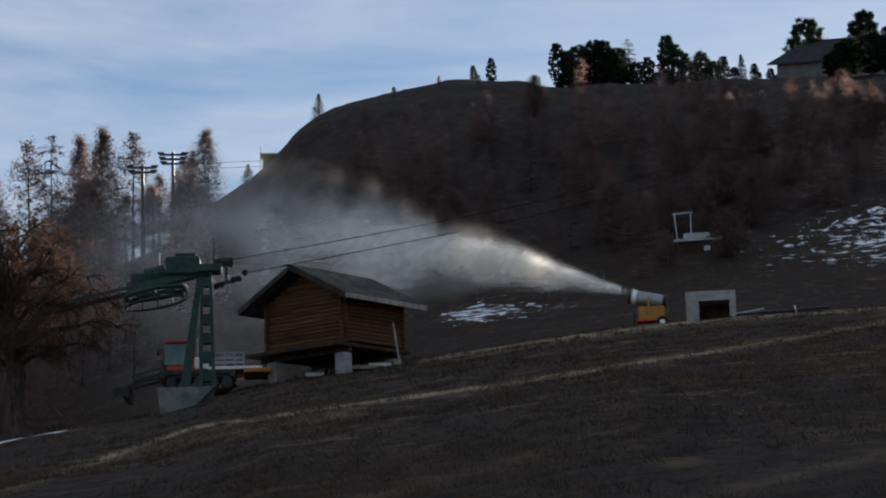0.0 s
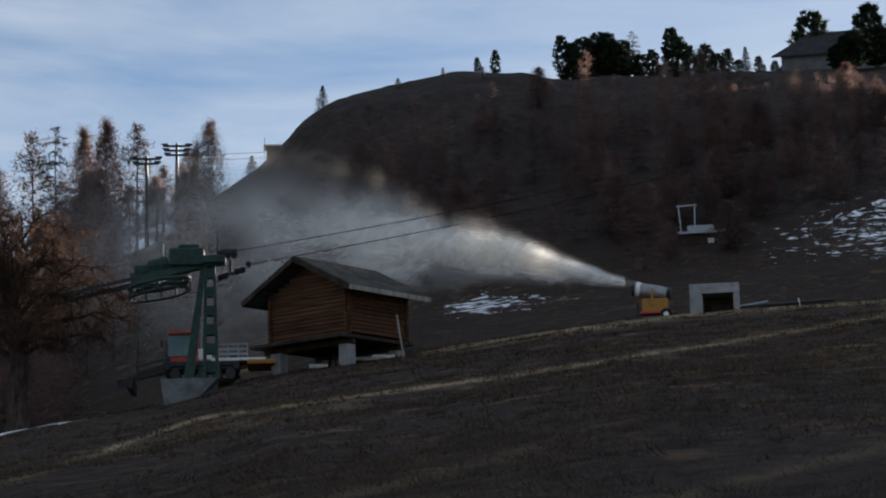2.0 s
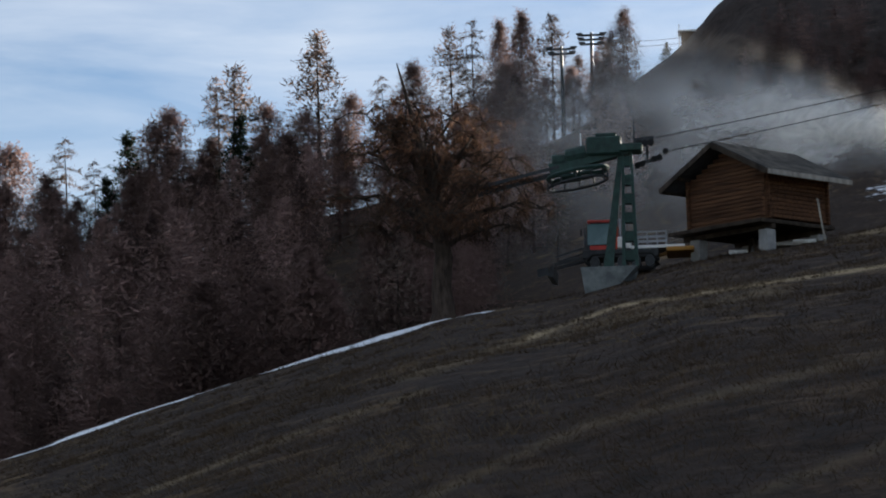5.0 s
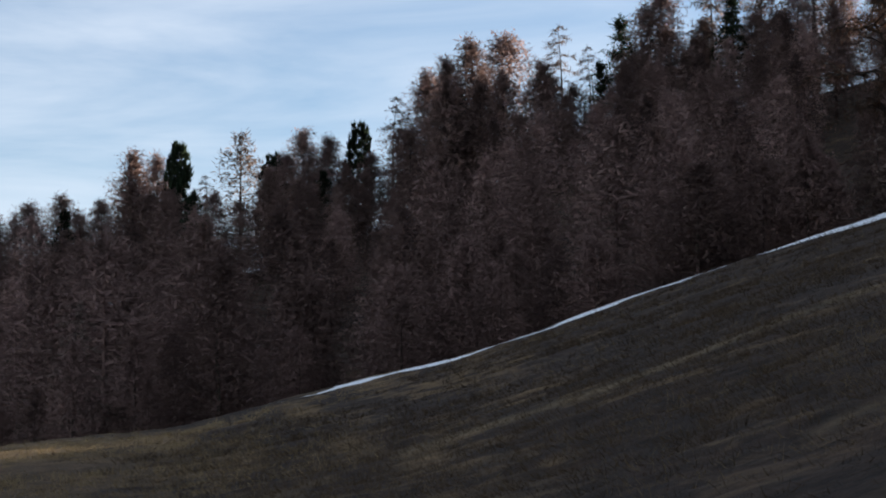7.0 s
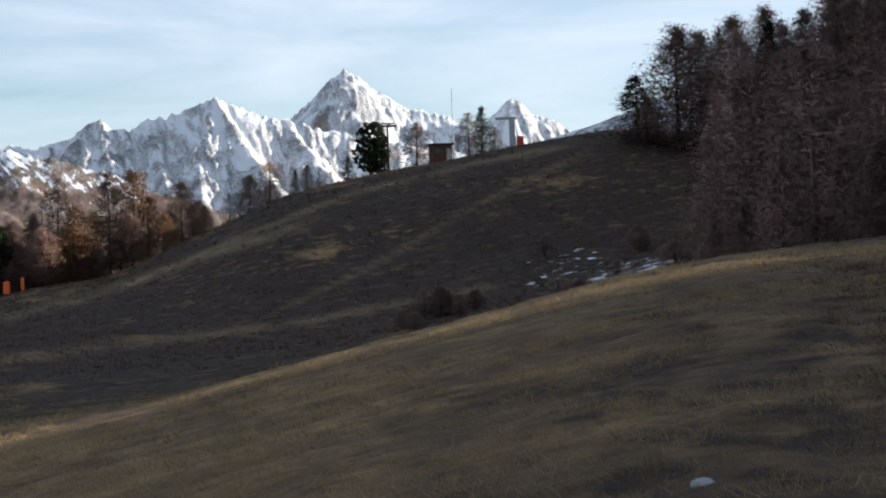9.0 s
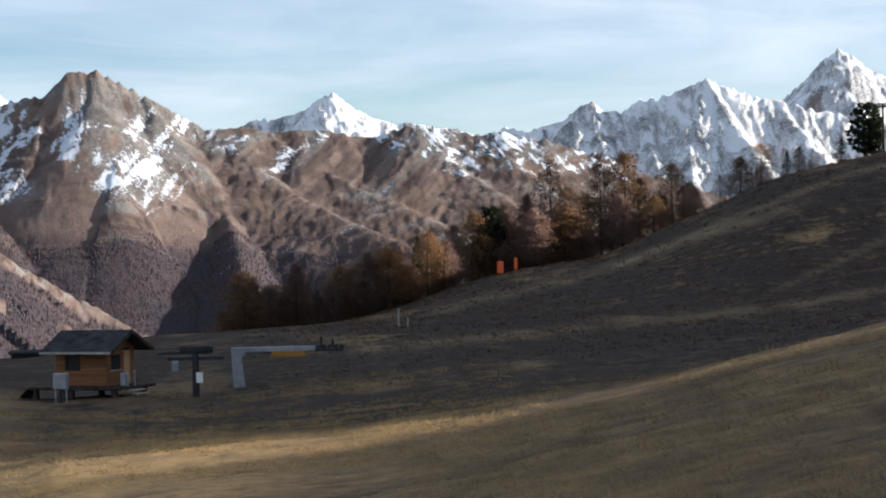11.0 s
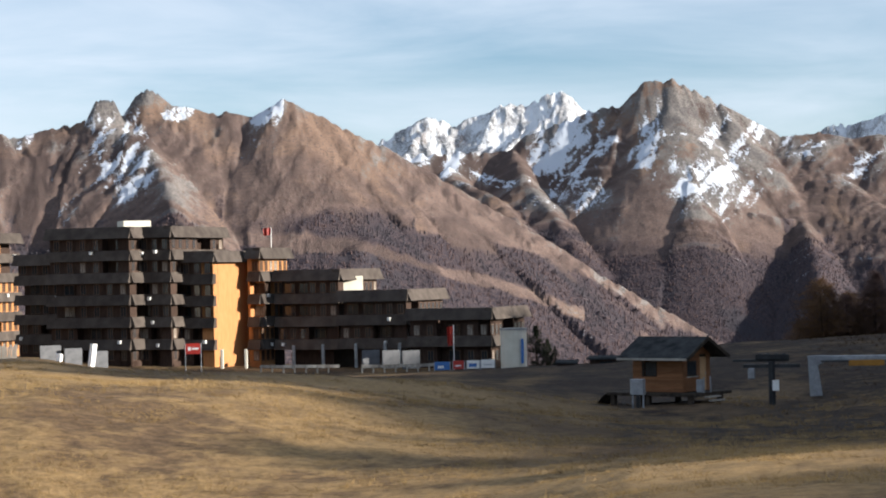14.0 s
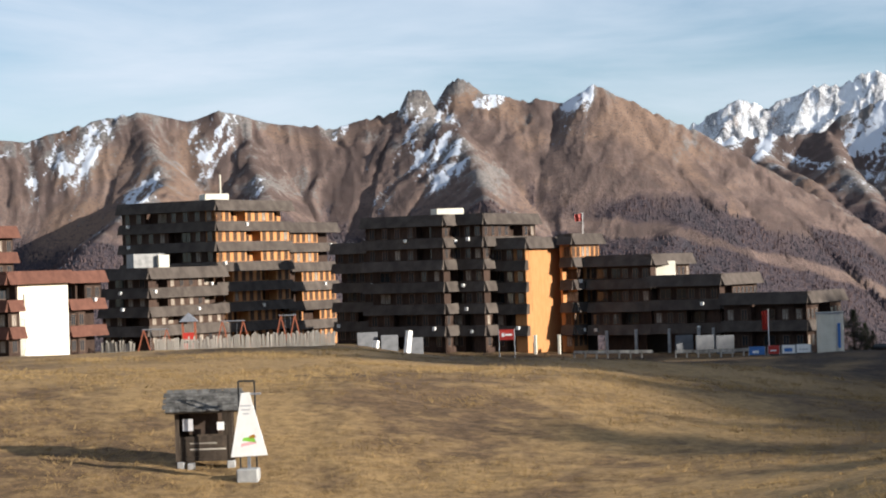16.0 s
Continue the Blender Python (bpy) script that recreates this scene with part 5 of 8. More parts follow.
def old_larch(place):
    """The broad old larch beside the lift: a short trunk that forks into long crooked limbs, with hanging twigs still half in needle."""
    rng = np.random.default_rng(77)
    ob = thing("larch_tree", place, "broad old larch with crooked limbs and rusty needles", "tree", turn=90 - 145)
    trunk = tube([(0, 0, -0.8), (0.05, 0, 0.3), (-0.05, 0.05, 1.6), (0.1, 0, 3.2), (-0.25, 0.1, 5.2), (-0.6, 0.1, 7.4), (-1.3, 0.1, 10.2), (-2.1, 0.0, 13.2)], [0.95, 0.60, 0.50, 0.46, 0.34, 0.24, 0.14, 0.03], 10)
    part("trunk", trunk, BARK, ob, "thick dark furrowed trunk")
    limbs, tw_base, tw_way = bmesh.new(), [], []

    def spray(b, way, ln):
        q, e = b + way * ln * 0.5, b + way * ln + Vector((0, 0, -0.22 * ln))
        tube([b, q, e], [0.020, 0.013, 0.005], 3, limbs)
        for k in range(13):
            tw_base.append(b.lerp(e, rng.random()) + Vector(rng.normal(size=3) * 0.06))
            tw_way.append(Vector((rng.normal() * 0.6, rng.normal() * 0.6, rng.normal() * 0.5 - 0.7)))
    heads = [(-4.1, 0.5, 11.6), (-3.0, -1.5, 10.3), (1.0, 0.8, 11.6), (2.7, -0.5, 10.8), (4.0, 0.9, 9.0), (5.0, -0.6, 7.6), (5.6, 0.4, 6.2), (-5.1, -0.6, 9.2), (-5.9, 0.4, 6.9), (-4.6, 0.8, 5.0), (4.4, 0.2, 4.9),
             (0.6, 4.2, 8.8), (-0.5, -4.4, 9.0), (-2.4, 3.8, 7.0), (2.4, -4.0, 7.0), (2.6, 3.6, 6.0), (-2.8, -4.0, 5.8), (0.4, -5.0, 5.2), (-1.2, 1.6, 12.0), (1.8, 1.8, 9.8), (-1.8, -2.4, 11.2)]
    for hx, hy, hz in heads:
        z0 = 2.9 + 0.42 * (hz - 3.5)
        root, head = Vector((-0.09 * max(0, z0 - 3.0), 0.05, z0)), Vector((hx, hy, hz))
        pts, steps = [], 9
        for k in range(steps + 1):
            f = k / steps
            bow = math.sin(math.pi * f)
            pts.append(root.lerp(head, f) + Vector((0, 0, (0.10 * bow - 0.12 * f ** 3) * (head - root).length)) + Vector(rng.normal(size=3)) * 0.17 * bow)
        tube(pts, [max(0.015, 0.17 * (1 - k / steps) ** 0.85) for k in range(steps + 1)], 6, limbs)
        for j in range(17):
            f = (0.22 + 0.78 * (j + rng.random()) / 17) * steps
            k = min(steps - 1, int(f))
            b = pts[k].lerp(pts[k + 1], min(1, f - k))
            side = Vector((rng.normal(), rng.normal(), rng.normal() * 0.5 + 0.05)).normalized()
            ln = rng.uniform(0.8, 2.2) * (1.25 - 0.55 * f / steps)
            m, e = b + side * ln * 0.55 + Vector((0, 0, 0.06 * ln)), b + side * ln + Vector((0, 0, -0.12 * ln))
            tube([b, m, e], [0.045, 0.030, 0.008], 4, limbs)
            for i in range(6):
                g = 0.25 + 0.75 * rng.random()
                c = b.lerp(m, g * 2) if g < 0.5 else m.lerp(e, g * 2 - 1)
                spray(c, (side * 0.5 + Vector(rng.normal(size=3)) * 0.7 + Vector((0, 0, -0.25))).normalized(), rng.uniform(0.3, 0.95))
    part("limb", limbs, BARK, ob, "crooked bare limbs and branches")
    n = len(tw_base)
    twigs = slivers(np.array(tw_base), np.array(tw_way), rng.uniform(0.10, 0.42, n), rng.uniform(0.016, 0.045, n), rng)
    part("crown", crown_mesh(twigs, 13, 5.5), leafy("rusty_larch_needles", (0.080, 0.049, 0.037), (0.215, 0.118, 0.072)), ob)


old_larch(spot(55.15, 104.5))


# ---- the apartment blocks ----
def meet(az, p, u):
    """How far along u from p the sight line at bearing az is crossed."""
    a = radians(az)
    s, c = math.sin(a), math.cos(a)
    return -(p[0] * c - p[1] * s) / (u[0] * c - u[1] * s)


def unit(az):
    return Vector((math.sin(radians(az)), math.cos(radians(az)), 0))


def slab(bm, p, u, n, u0, u1, n0, n1, z0, z1, lean=0.0):
    """A wall piece in a facade's own measures; lean: how much further out its foot stands than its top, on the outer side."""
    c = lambda a, b, z: p + u * a + n * b + Vector((0, 0, z))
    hexa(bm, [c(u0, n0, z0), c(u1, n0, z0), c(u1, n1 + lean, z0), c(u0, n1 + lean, z0), c(u0, n0, z1), c(u1, n0, z1), c(u1, n1, z1), c(u0, n1, z1)])


def ring_mesh(w, h, t=0.07, deep=0.12, bars=1):
    bm = bmesh.new()
    box(-w / 2, w / 2, -0.05, deep, 0, t, bm=bm)
    box(-w / 2, w / 2, -0.05, deep, h - t, h, bm=bm)
    for k in range(bars + 2):
        x = -w / 2 + k * (w - t) / (bars + 1)
        box(x, x + t, -0.045, deep - 0.005, t, h - t, bm=bm)
    me = bpy.data.meshes.new("window")
    bm.to_mesh(me)
    me.materials.append(FRAME)
    return me


def pane_mesh(w, h, mat):
    me = bpy.data.meshes.new("pane")
    bm = box(-w / 2 + 0.04, w / 2 - 0.04, -0.028, -0.012, 0.04, h - 0.04)
    bm.to_mesh(me)
    me.materials.append(mat)
    return me


WIN = {w: (ring_mesh(w, 1.3), [pane_mesh(w, 1.3, GLASS), pane_mesh(w, 1.3, CURTAIN), pane_mesh(w, 1.3, SHUTTER)]) for w in (0.8, 1.5)}
town = random.Random(11)
WHITE_BOX = material("white_metal_box", (0.62, 0.62, 0.60), (0.74, 0.74, 0.72), 3, 0.6)


def facade(bld, p, az_t, length, z0, floors, pitch, wall, skirt, bare=False, open_base=False, deep=True, curtains=0.35):
    """One side of a block: on every floor a wall strip with windows above a leaning shingled parapet."""
    u, n = unit(az_t), unit(az_t + 90)
    turn = pose(0, 0, 0, 0, 0, 90 - az_t)
    for k in range(floors):
        zf = z0 + k * pitch
        if k or not open_base:
            lo, hi = (zf + 0.85 if k else zf), zf + pitch - 0.4
            bays = max(1, round(length / 3.6))
            for b in range(bays):
                b0, b1 = length * b / bays, length * (b + 1) / bays
                inn = -1.3 if (deep and not bare and (b + k // 2) % 3 == 1) else 0.0
                wall_bm = bmesh.new()
                slab(wall_bm, p, u, n, b0 + (0.004 if inn else 0), b1 - (0.004 if inn else 0), -1.6, inn, lo - (0.9 if k else 0), hi + 0.35)
                part("wall_panel", wall_bm, wall, bld)
                if bare:
                    continue
                wide = 1.5 if inn else 0.8
                count = max(1, int((b1 - b0 - 0.5) / (wide + 0.35)))
                for w in range(count):
                    frame_me, panes = WIN[wide]
                    at = p + u * (b0 + (b1 - b0) * (w + 0.5) / count) + n * inn + Vector((0, 0, lo + 0.05 if k else zf + 1.0))
                    win = new("window", frame_me)
                    win.parent = bld
                    win.matrix_basis = Matrix.Translation(at) @ turn
                    hung = town.random() < curtains
                    pane = new("pane", panes[2] if wall is FACADE_ORANGE and not hung else panes[hung])
                    pane.parent = win
        if k and not bare:
            bm = bmesh.new()
            out = town.uniform(-0.12, 0.15)
            slab(bm, p, u, n, -0.3, length + 0.3, -0.2, 0.32 + out, zf - 0.42, zf + 0.85, 0.42)
            part("parapet", bm, skirt, bld)
            if length > 4 and town.random() < 0.5:
                at = p + u * town.uniform(0.5, length - 0.5) + n * (0.6 + out)
                v = part("vent_box", box(-0.2, 0.2, -0.12, 0.3, 0, 0.42, 0.02), WHITE_BOX, bld)
                v.matrix_basis = Matrix.Translation(at + Vector((0, 0, zf + town.uniform(-0.1, 0.5)))) @ turn
    zr = z0 + floors * pitch
    bm = bmesh.new()
    slab(bm, p, u, n, -0.45, length + 0.45, -0.6, 0.28, zr - 0.42, zr + 1.0, 0.62)
    part("roof_edge", bm, skirt, bld)


def wing(bld, az0, az1, az2, d, top_el, floors, left_wall, right_wall, skirt=None, base=None, front=105.0, bare_right=False, open_base=False, back=None, curtains=0.35):
    """A wing between three sight lines: the left front from az0 to the corner at az1, the right front on to az2."""
    skirt = skirt or SHINGLE
    corner = unit(az1) * d
    u, v = unit(front), unit(front - 90)
    left = -meet(az0, corner, u)
    right = meet(az2, corner, v)
    right = back or right
    z0 = ground_z(corner.x, corner.y) - 0.2 if base is None else base
    top = EYE + d * math.tan(radians(top_el)) - 1.0
    pitch = (top - z0) / floors
    o = bld.location
    rel = lambda q: Vector((q.x - o.x, q.y - o.y, 0 - o.z))
    p0 = corner - u * left
    facade(bld, rel(p0), front, left, z0, floors, pitch, left_wall, skirt, open_base=open_base, curtains=curtains)
    facade(bld, rel(corner), front - 90, right, z0, floors, pitch, right_wall, skirt, bare=bare_right, open_base=open_base, curtains=curtains)
    bm = bmesh.new()
    w = min(1.5, left * 0.4)
    a, b = p0 + u * w + v * min(1.5, right * 0.4), corner - u * w + v * min(1.5, right * 0.4)
    c, e = corner - u * w + v * (right - 0.2), p0 + u * w + v * (right - 0.2)
    hexa(bm, [rel(q) + Vector((0, 0, z)) for z in (z0 - 1.5, top + 0.35) for q in (a, b, c, e)])
    part("core", bm, FACADE_DARK, bld, "dark inner walls and flat roof")
    return top + 0.35, pitch, z0


def building(az, d, label):
    p = spot(az, d)
    return thing("apartment_building", p, label, "building", "apartment blocks of the resort")


def roof_box(bld, az, d, w, deep, z, h, mat=None, name="lift_house", turn=0):
    p = unit(az) * d
    bm = box(-w / 2, w / 2, -deep / 2, deep / 2, 0, h, 0.04)
    ob = part(name, bm, mat or PLASTER, bld)
    ob.location = (p.x - bld.location.x, p.y - bld.location.y, z - bld.location.z)
    ob.rotation_euler = (0, 0, radians(-az + 15 + turn))
    return ob


def tall_block():
    b = building(-21.5, 272, "seven storey dark shingled apartment block with lit ochre walls")
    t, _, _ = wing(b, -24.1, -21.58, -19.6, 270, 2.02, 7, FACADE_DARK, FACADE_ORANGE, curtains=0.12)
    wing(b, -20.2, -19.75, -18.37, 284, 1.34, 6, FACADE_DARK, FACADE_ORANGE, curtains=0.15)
    t2, _, _ = wing(b, -24.7, -23.45, -21.45, 258, 0.22, 4, FACADE_DARK, FACADE_DARK, curtains=0.75)
    roof_box(b, -21.6, 277, 3.2, 3, t, 1.6)
    part("aerial", tube([(0, 0, 0), (0, 0, 2.6)], 0.12, 6), PLASTER, b).location = unit(-21.42) * 276 - b.location + Vector((0, 0, t + 1.5))
    roof_box(b, -23.5, 264, 4.0, 3.4, t2, 2.4, CONCRETE)
    roof_box(b, -23.05, 263, 1.4, 1.6, t2, 2.2)


# base walls in a darkened grey that stands in for the blocks' shade
BASE_SHADED = material("shaded_base_render", (0.105, 0.110, 0.118), (0.165, 0.170, 0.180), 1.2, 0.9, 0.2)


def middle_block():
    b = building(-14.5, 268, "six storey dark apartment block with one ochre end wall")
    t, _, _ = wing(b, -17.5, -15.4, -15.22, 258, 1.42, 6, FACADE_DARK, FACADE_DARK, back=14, curtains=0.22)
    wing(b, -15.4, -14.3, -14.1, 258.6, 1.42, 6, FACADE_DARK, FACADE_DARK, back=14, curtains=0.22)
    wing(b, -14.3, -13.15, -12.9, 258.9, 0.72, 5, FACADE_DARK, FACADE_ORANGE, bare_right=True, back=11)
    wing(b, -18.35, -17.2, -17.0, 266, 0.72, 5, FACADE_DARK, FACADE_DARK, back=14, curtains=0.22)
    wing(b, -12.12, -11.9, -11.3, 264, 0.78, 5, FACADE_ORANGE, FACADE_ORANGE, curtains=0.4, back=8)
    for az, d in ((-12.95, 256.5), (-12.3, 259)):
        q = part("pillar", box(-0.16, 0.16, -0.16, 0.16, -1.0, 2.4, 0.02), PLASTER, b)
        q.location = unit(az) * d - Vector((b.location.x, b.location.y, b.location.z - ground_z(*(unit(az) * d).xy)))
    roof_box(b, -15.25, 272, 3.6, 3.2, t, 1.7)
    for az, w in ((-17.55, 2.6), (-16.95, 2.2), (-16.2, 1.6)):
        roof_box(b, az, 256.0, w, 0.3, ground_z(*(unit(az) * 256).xy) - 0.6, 2.6, BASE_SHADED, "base_wall")
    roof_box(b, -15.75, 274, 1.6, 1.6, t, 0.9, FACADE_DARK)


def low_block():
    b = building(-8, 262, "low stepped dark shingled apartment block with terraces")
    t, _, _ = wing(b, -11.4, -9.75, -9.55, 262, 0.15, 4, FACADE_DARK, FACADE_DARK, back=12, open_base=True, curtains=0.1)
    wing(b, -9.7, -7.9, -7.75, 257, -0.45, 3, FACADE_DARK, FACADE_DARK, back=12, open_base=True, curtains=0.1)
    wing(b, -7.8, -5.6, -5.35, 250, -1.0, 2, FACADE_DARK, FACADE_DARK, back=12, curtains=0.1)
    roof_box(b, -9.45, 266, 3.0, 2.4, t - 2.6, 2.3)
    for az in (-11.0, -10.2, -9.3, -8.5, -8.1):
        p = unit(az) * (262 - 2.2 * (az + 11))
        q = part("pillar", box(-0.18, 0.18, -0.18, 0.18, -1.0, 3.0, 0.02), CONCRETE, b)
        q.location = (p.x - b.location.x, p.y - b.location.y, ground_z(p.x, p.y) - b.location.z)
    for k in range(3):
        q = roof_box(b, -8.9 + 0.55 * k, 254.2 - 2 * k, 2.2, 0.2, ground_z(*(unit(-8.9) * 254).xy), 2.2, BASE_SHADED, "shutter")


def rust_block():
    b = building(-26, 230, "white plastered apartment block with rust coloured shingle bands")
    wing(b, -26.05, -25.6, -24.72, 241, 0.2, 3, FACADE_DARK, FACADE_DARK, SHINGLE_RED)
    wing(b, -27.25, -27.0, -25.6, 229, 0.24, 3, FACADE_DARK, PLASTER, SHINGLE_RED, bare_right=True, base=-9.5)
    wing(b, -29.5, -27.2, -27.1, 226, 0.24, 3, FACADE_DARK, FACADE_DARK, SHINGLE_RED, back=1.8)
    wing(b, -31.5, -28.45, -28.0, 240, 1.5, 5, FACADE_DARK, FACADE_DARK, SHINGLE_RED, back=9)


tall_block()
middle_block()
low_block()
rust_block()


# ---- materials of the small things ----
def plain(name, c, rough=0.6, metal=0.0, spread=0.12, scale=3.0):
    return material(name, tuple(v * (1 - spread) for v in c), tuple(min(1, v * (1 + spread)) for v in c), scale, rough, 0.08, 20, metal)


LOG = material("weathered_larch_log", (0.060, 0.030, 0.018), (0.145, 0.072, 0.038), 1.4, 0.85, 0.5, 9, squeeze=(0.4, 6, 6), vary=0.25)
PINE_BOARD = material("honey_pine_board", (0.185, 0.078, 0.036), (0.275, 0.128, 0.060), 1.6, 0.7, 0.3, 9, squeeze=(0.4, 5, 5), vary=0.15)
OLD_WOOD = material("blackened_wood", (0.025, 0.020, 0.016), (0.075, 0.058, 0.045), 2.5, 0.9, 0.5, 10, squeeze=(1, 1, 0.3), vary=0.2)
GREY_WOOD = material("silver_grey_wood", (0.20, 0.18, 0.16), (0.42, 0.39, 0.34), 2.5, 0.9, 0.4, 10, squeeze=(1, 1, 0.2), vary=0.25)
SLATE = material("dark_roofing", (0.030, 0.032, 0.034), (0.065, 0.068, 0.070), 1.5, 1.0, 0.3, 12, vary=0.2)
SLATE.node_tree.nodes["Principled BSDF"].inputs["Specular IOR Level"].default_value = 0.0
STONE_TILE = material("grey_stone_slab", (0.055, 0.054, 0.052), (0.150, 0.145, 0.136), 2.5, 0.85, 0.5, 10, vary=0.35)
GREEN_STEEL = plain("green_painted_steel", (0.014, 0.042, 0.034), 0.65, 0.0, 0.35)
GREY_STEEL = plain("galvanised_steel", (0.30, 0.31, 0.33), 0.5, 0.6, 0.2)
CABLE = plain("tarred_cable", (0.010, 0.010, 0.010), 0.9)
CABLE.node_tree.nodes["Principled BSDF"].inputs["Specular IOR Level"].default_value = 0.0
DARK_STEEL = plain("dark_steel", (0.035, 0.037, 0.040), 0.5, 0.6, 0.3)
RED_PAINT = plain("red_paint", (0.42, 0.035, 0.025), 0.45)
YELLOW_PAINT = plain("yellow_paint", (0.34, 0.155, 0.018), 0.5)
ORANGE_MAT = plain("orange_padding", (0.80, 0.13, 0.03), 0.6)
WHITE_PAINT = plain("white_paint", (0.78, 0.78, 0.76), 0.5, 0, 0.06)
RUBBER = plain("black_rubber", (0.020, 0.020, 0.021), 0.8)
BLUE_PRINT = plain("blue_print", (0.05, 0.16, 0.42), 0.5)
GREEN_PRINT = plain("green_print", (0.22, 0.52, 0.06), 0.5)
PINK_PRINT = plain("pink_print", (0.75, 0.40, 0.42), 0.5)
GREY_PRINT = plain("grey_print", (0.50, 0.50, 0.52), 0.5)
ORANGE_TUBE = plain("orange_red_wood", (0.27, 0.085, 0.045), 0.6)


def frame_of(az):
    """Turn in degrees that lays a thing's own x axis along bearing az."""
    return 90 - az


def put(ob, x=0, y=0, z=0, rz=0):
    ob.location, ob.rotation_euler = (x, y, z), (0, 0, radians(rz))
    return ob


# ---- the log granary on its stone stilts ----
def granary():
    n = spot(64.22, 107.5, 9.84)
    g = min(ground_z(n.x, n.y), n.z - 4.1)
    ob = thing("log_granary", (n.x, n.y, n.z), "old larch log granary on concrete stilts with dark roof", "hut", turn=frame_of(195))
    # own axes: x along the gable towards the near corner, y along the ridge away from the gable
    x0, x1, y0, y1, zf, ze = -6.5, -1.1, 1.0, 5.7, -2.25, 0.55
    logs = 13
    h = (ze - zf) / logs
    for k in range(logs):
        z = zf + k * h
        for w in (x0, x1):
            part("log", box(w - 0.09, w + 0.09, y0 - 0.28, y1 + 0.28, z + 0.004, z + h - 0.012, 0.03), LOG, ob)
        for d in (y0, y1):
            part("log", box(x0 - 0.28, x1 + 0.28, d - 0.09, d + 0.09, z - h * 0.5 + 0.004, z + h * 0.5 - 0.012, 0.03), LOG, ob)
    for k in range(8):
        z = ze + (k - 0.5) * h
        half = (1.78 - (z + h)) / 0.525
        if half < 0.2:
            break
        for d in (y0, y1):
            part("gable_log", box(-3.8 - half, -3.8 + half, d - 0.09, d + 0.09, z + 0.004, z + h - 0.012, 0.02), LOG, ob)
    for s, name in ((-1, "roof"), (1, "roof")):
        bm = bmesh.new()
        hexa(bm, [(-3.8, -0.15, 1.9), (-3.8 + s * 3.85, -0.15, -0.12), (-3.8 + s * 3.85, 6.6, -0.12), (-3.8, 6.6, 1.9), (-3.8, -0.15, 2.06), (-3.8 + s * 3.85, -0.15, 0.05), (-3.8 + s * 3.85, 6.6, 0.05), (-3.8, 6.6, 2.06)])
        part(name, bm, SLATE, ob)
        part("verge_board", beam((-3.8, -0.19, 1.86), (-3.8 + s * 3.85, -0.19, -0.14), 0.05, 0.26), OLD_WOOD, ob)
        part("fascia", box(-3.8 + s * 3.87 - 0.03, -3.8 + s * 3.87 + 0.03, -0.15, 6.6, -0.24, 0.02), GREY_WOOD if s > 0 else OLD_WOOD, ob)
        part("purlin", box(-3.8 + s * 2.65 - 0.1, -3.8 + s * 2.65 + 0.1, 0, 6.4, 0.32, 0.5), OLD_WOOD, ob)
    part("ridge_beam", box(-3.92, -3.68, 0, 6.4, 1.62, 1.86), OLD_WOOD, ob)
    part("floor_deck", box(x0 - 0.9, x1 + 0.35, y0 - 0.9, y1 + 0.3, zf - 0.36, zf - 0.16, 0.02), OLD_WOOD, ob)
    for y in (y0 + 0.2, y1 - 0.4):
        part("floor_beam", box(x0 - 0.7, x1 + 0.25, y - 0.12, y + 0.12, zf - 0.62, zf - 0.37), OLD_WOOD, ob)
    for x in (x0 + 0.3, x1 - 0.25):
        for y in (y0 + 0.2, y1 - 0.4):
            wx, wy = (Matrix.Rotation(radians(frame_of(195)), 3, "Z") @ Vector((x, y, 0))).xy
            zg = ground_z(n.x + wx, n.y + wy) - n.z
            part("stilt", box(x - 0.33, x + 0.33, y - 0.33, y + 0.33, min(zg, -4.0) - 0.5, zf - 0.63, 0.04), CONCRETE, ob, "weathered concrete stilt")
    part("trestle", beam((-4.2, 3.2, zf - 0.6), (-4.7, 3.2, -4.6), 0.12, bm=beam((-4.1, 3.2, zf - 0.6), (-3.5, 3.2, -4.6), 0.12)), OLD_WOOD, ob)


granary()
p = spot(65.62, 109)
stick = thing("marker_post", p, "leaning grey wooden marker post in the grass", "post")
part("post", beam((0.55 * -0.45, 0, 2.35), (0.3 * 0.45, 0.0, -0.5), 0.11, 0.09), GREY_WOOD, put(stick, p.x, p.y, p.z, frame_of(155)))
for az, d, w, m in ((64.6, 111.5, 0.8, GREY_WOOD), (65.1, 112, 0.6, WHITE_PAINT), (63.3, 112, 0.5, WHITE_PAINT)):
    q = spot(az, d)
    b = thing("plank_pile", q, "weathered planks stacked below the granary", "planks", "planks under the granary", turn=frame_of(150))
    for k in range(3):
        part("plank", box(-w, w, -0.12 + 0.05 * k, 0.12 + 0.05 * k, 0.02 + 0.07 * k, 0.08 + 0.07 * k), m, b)


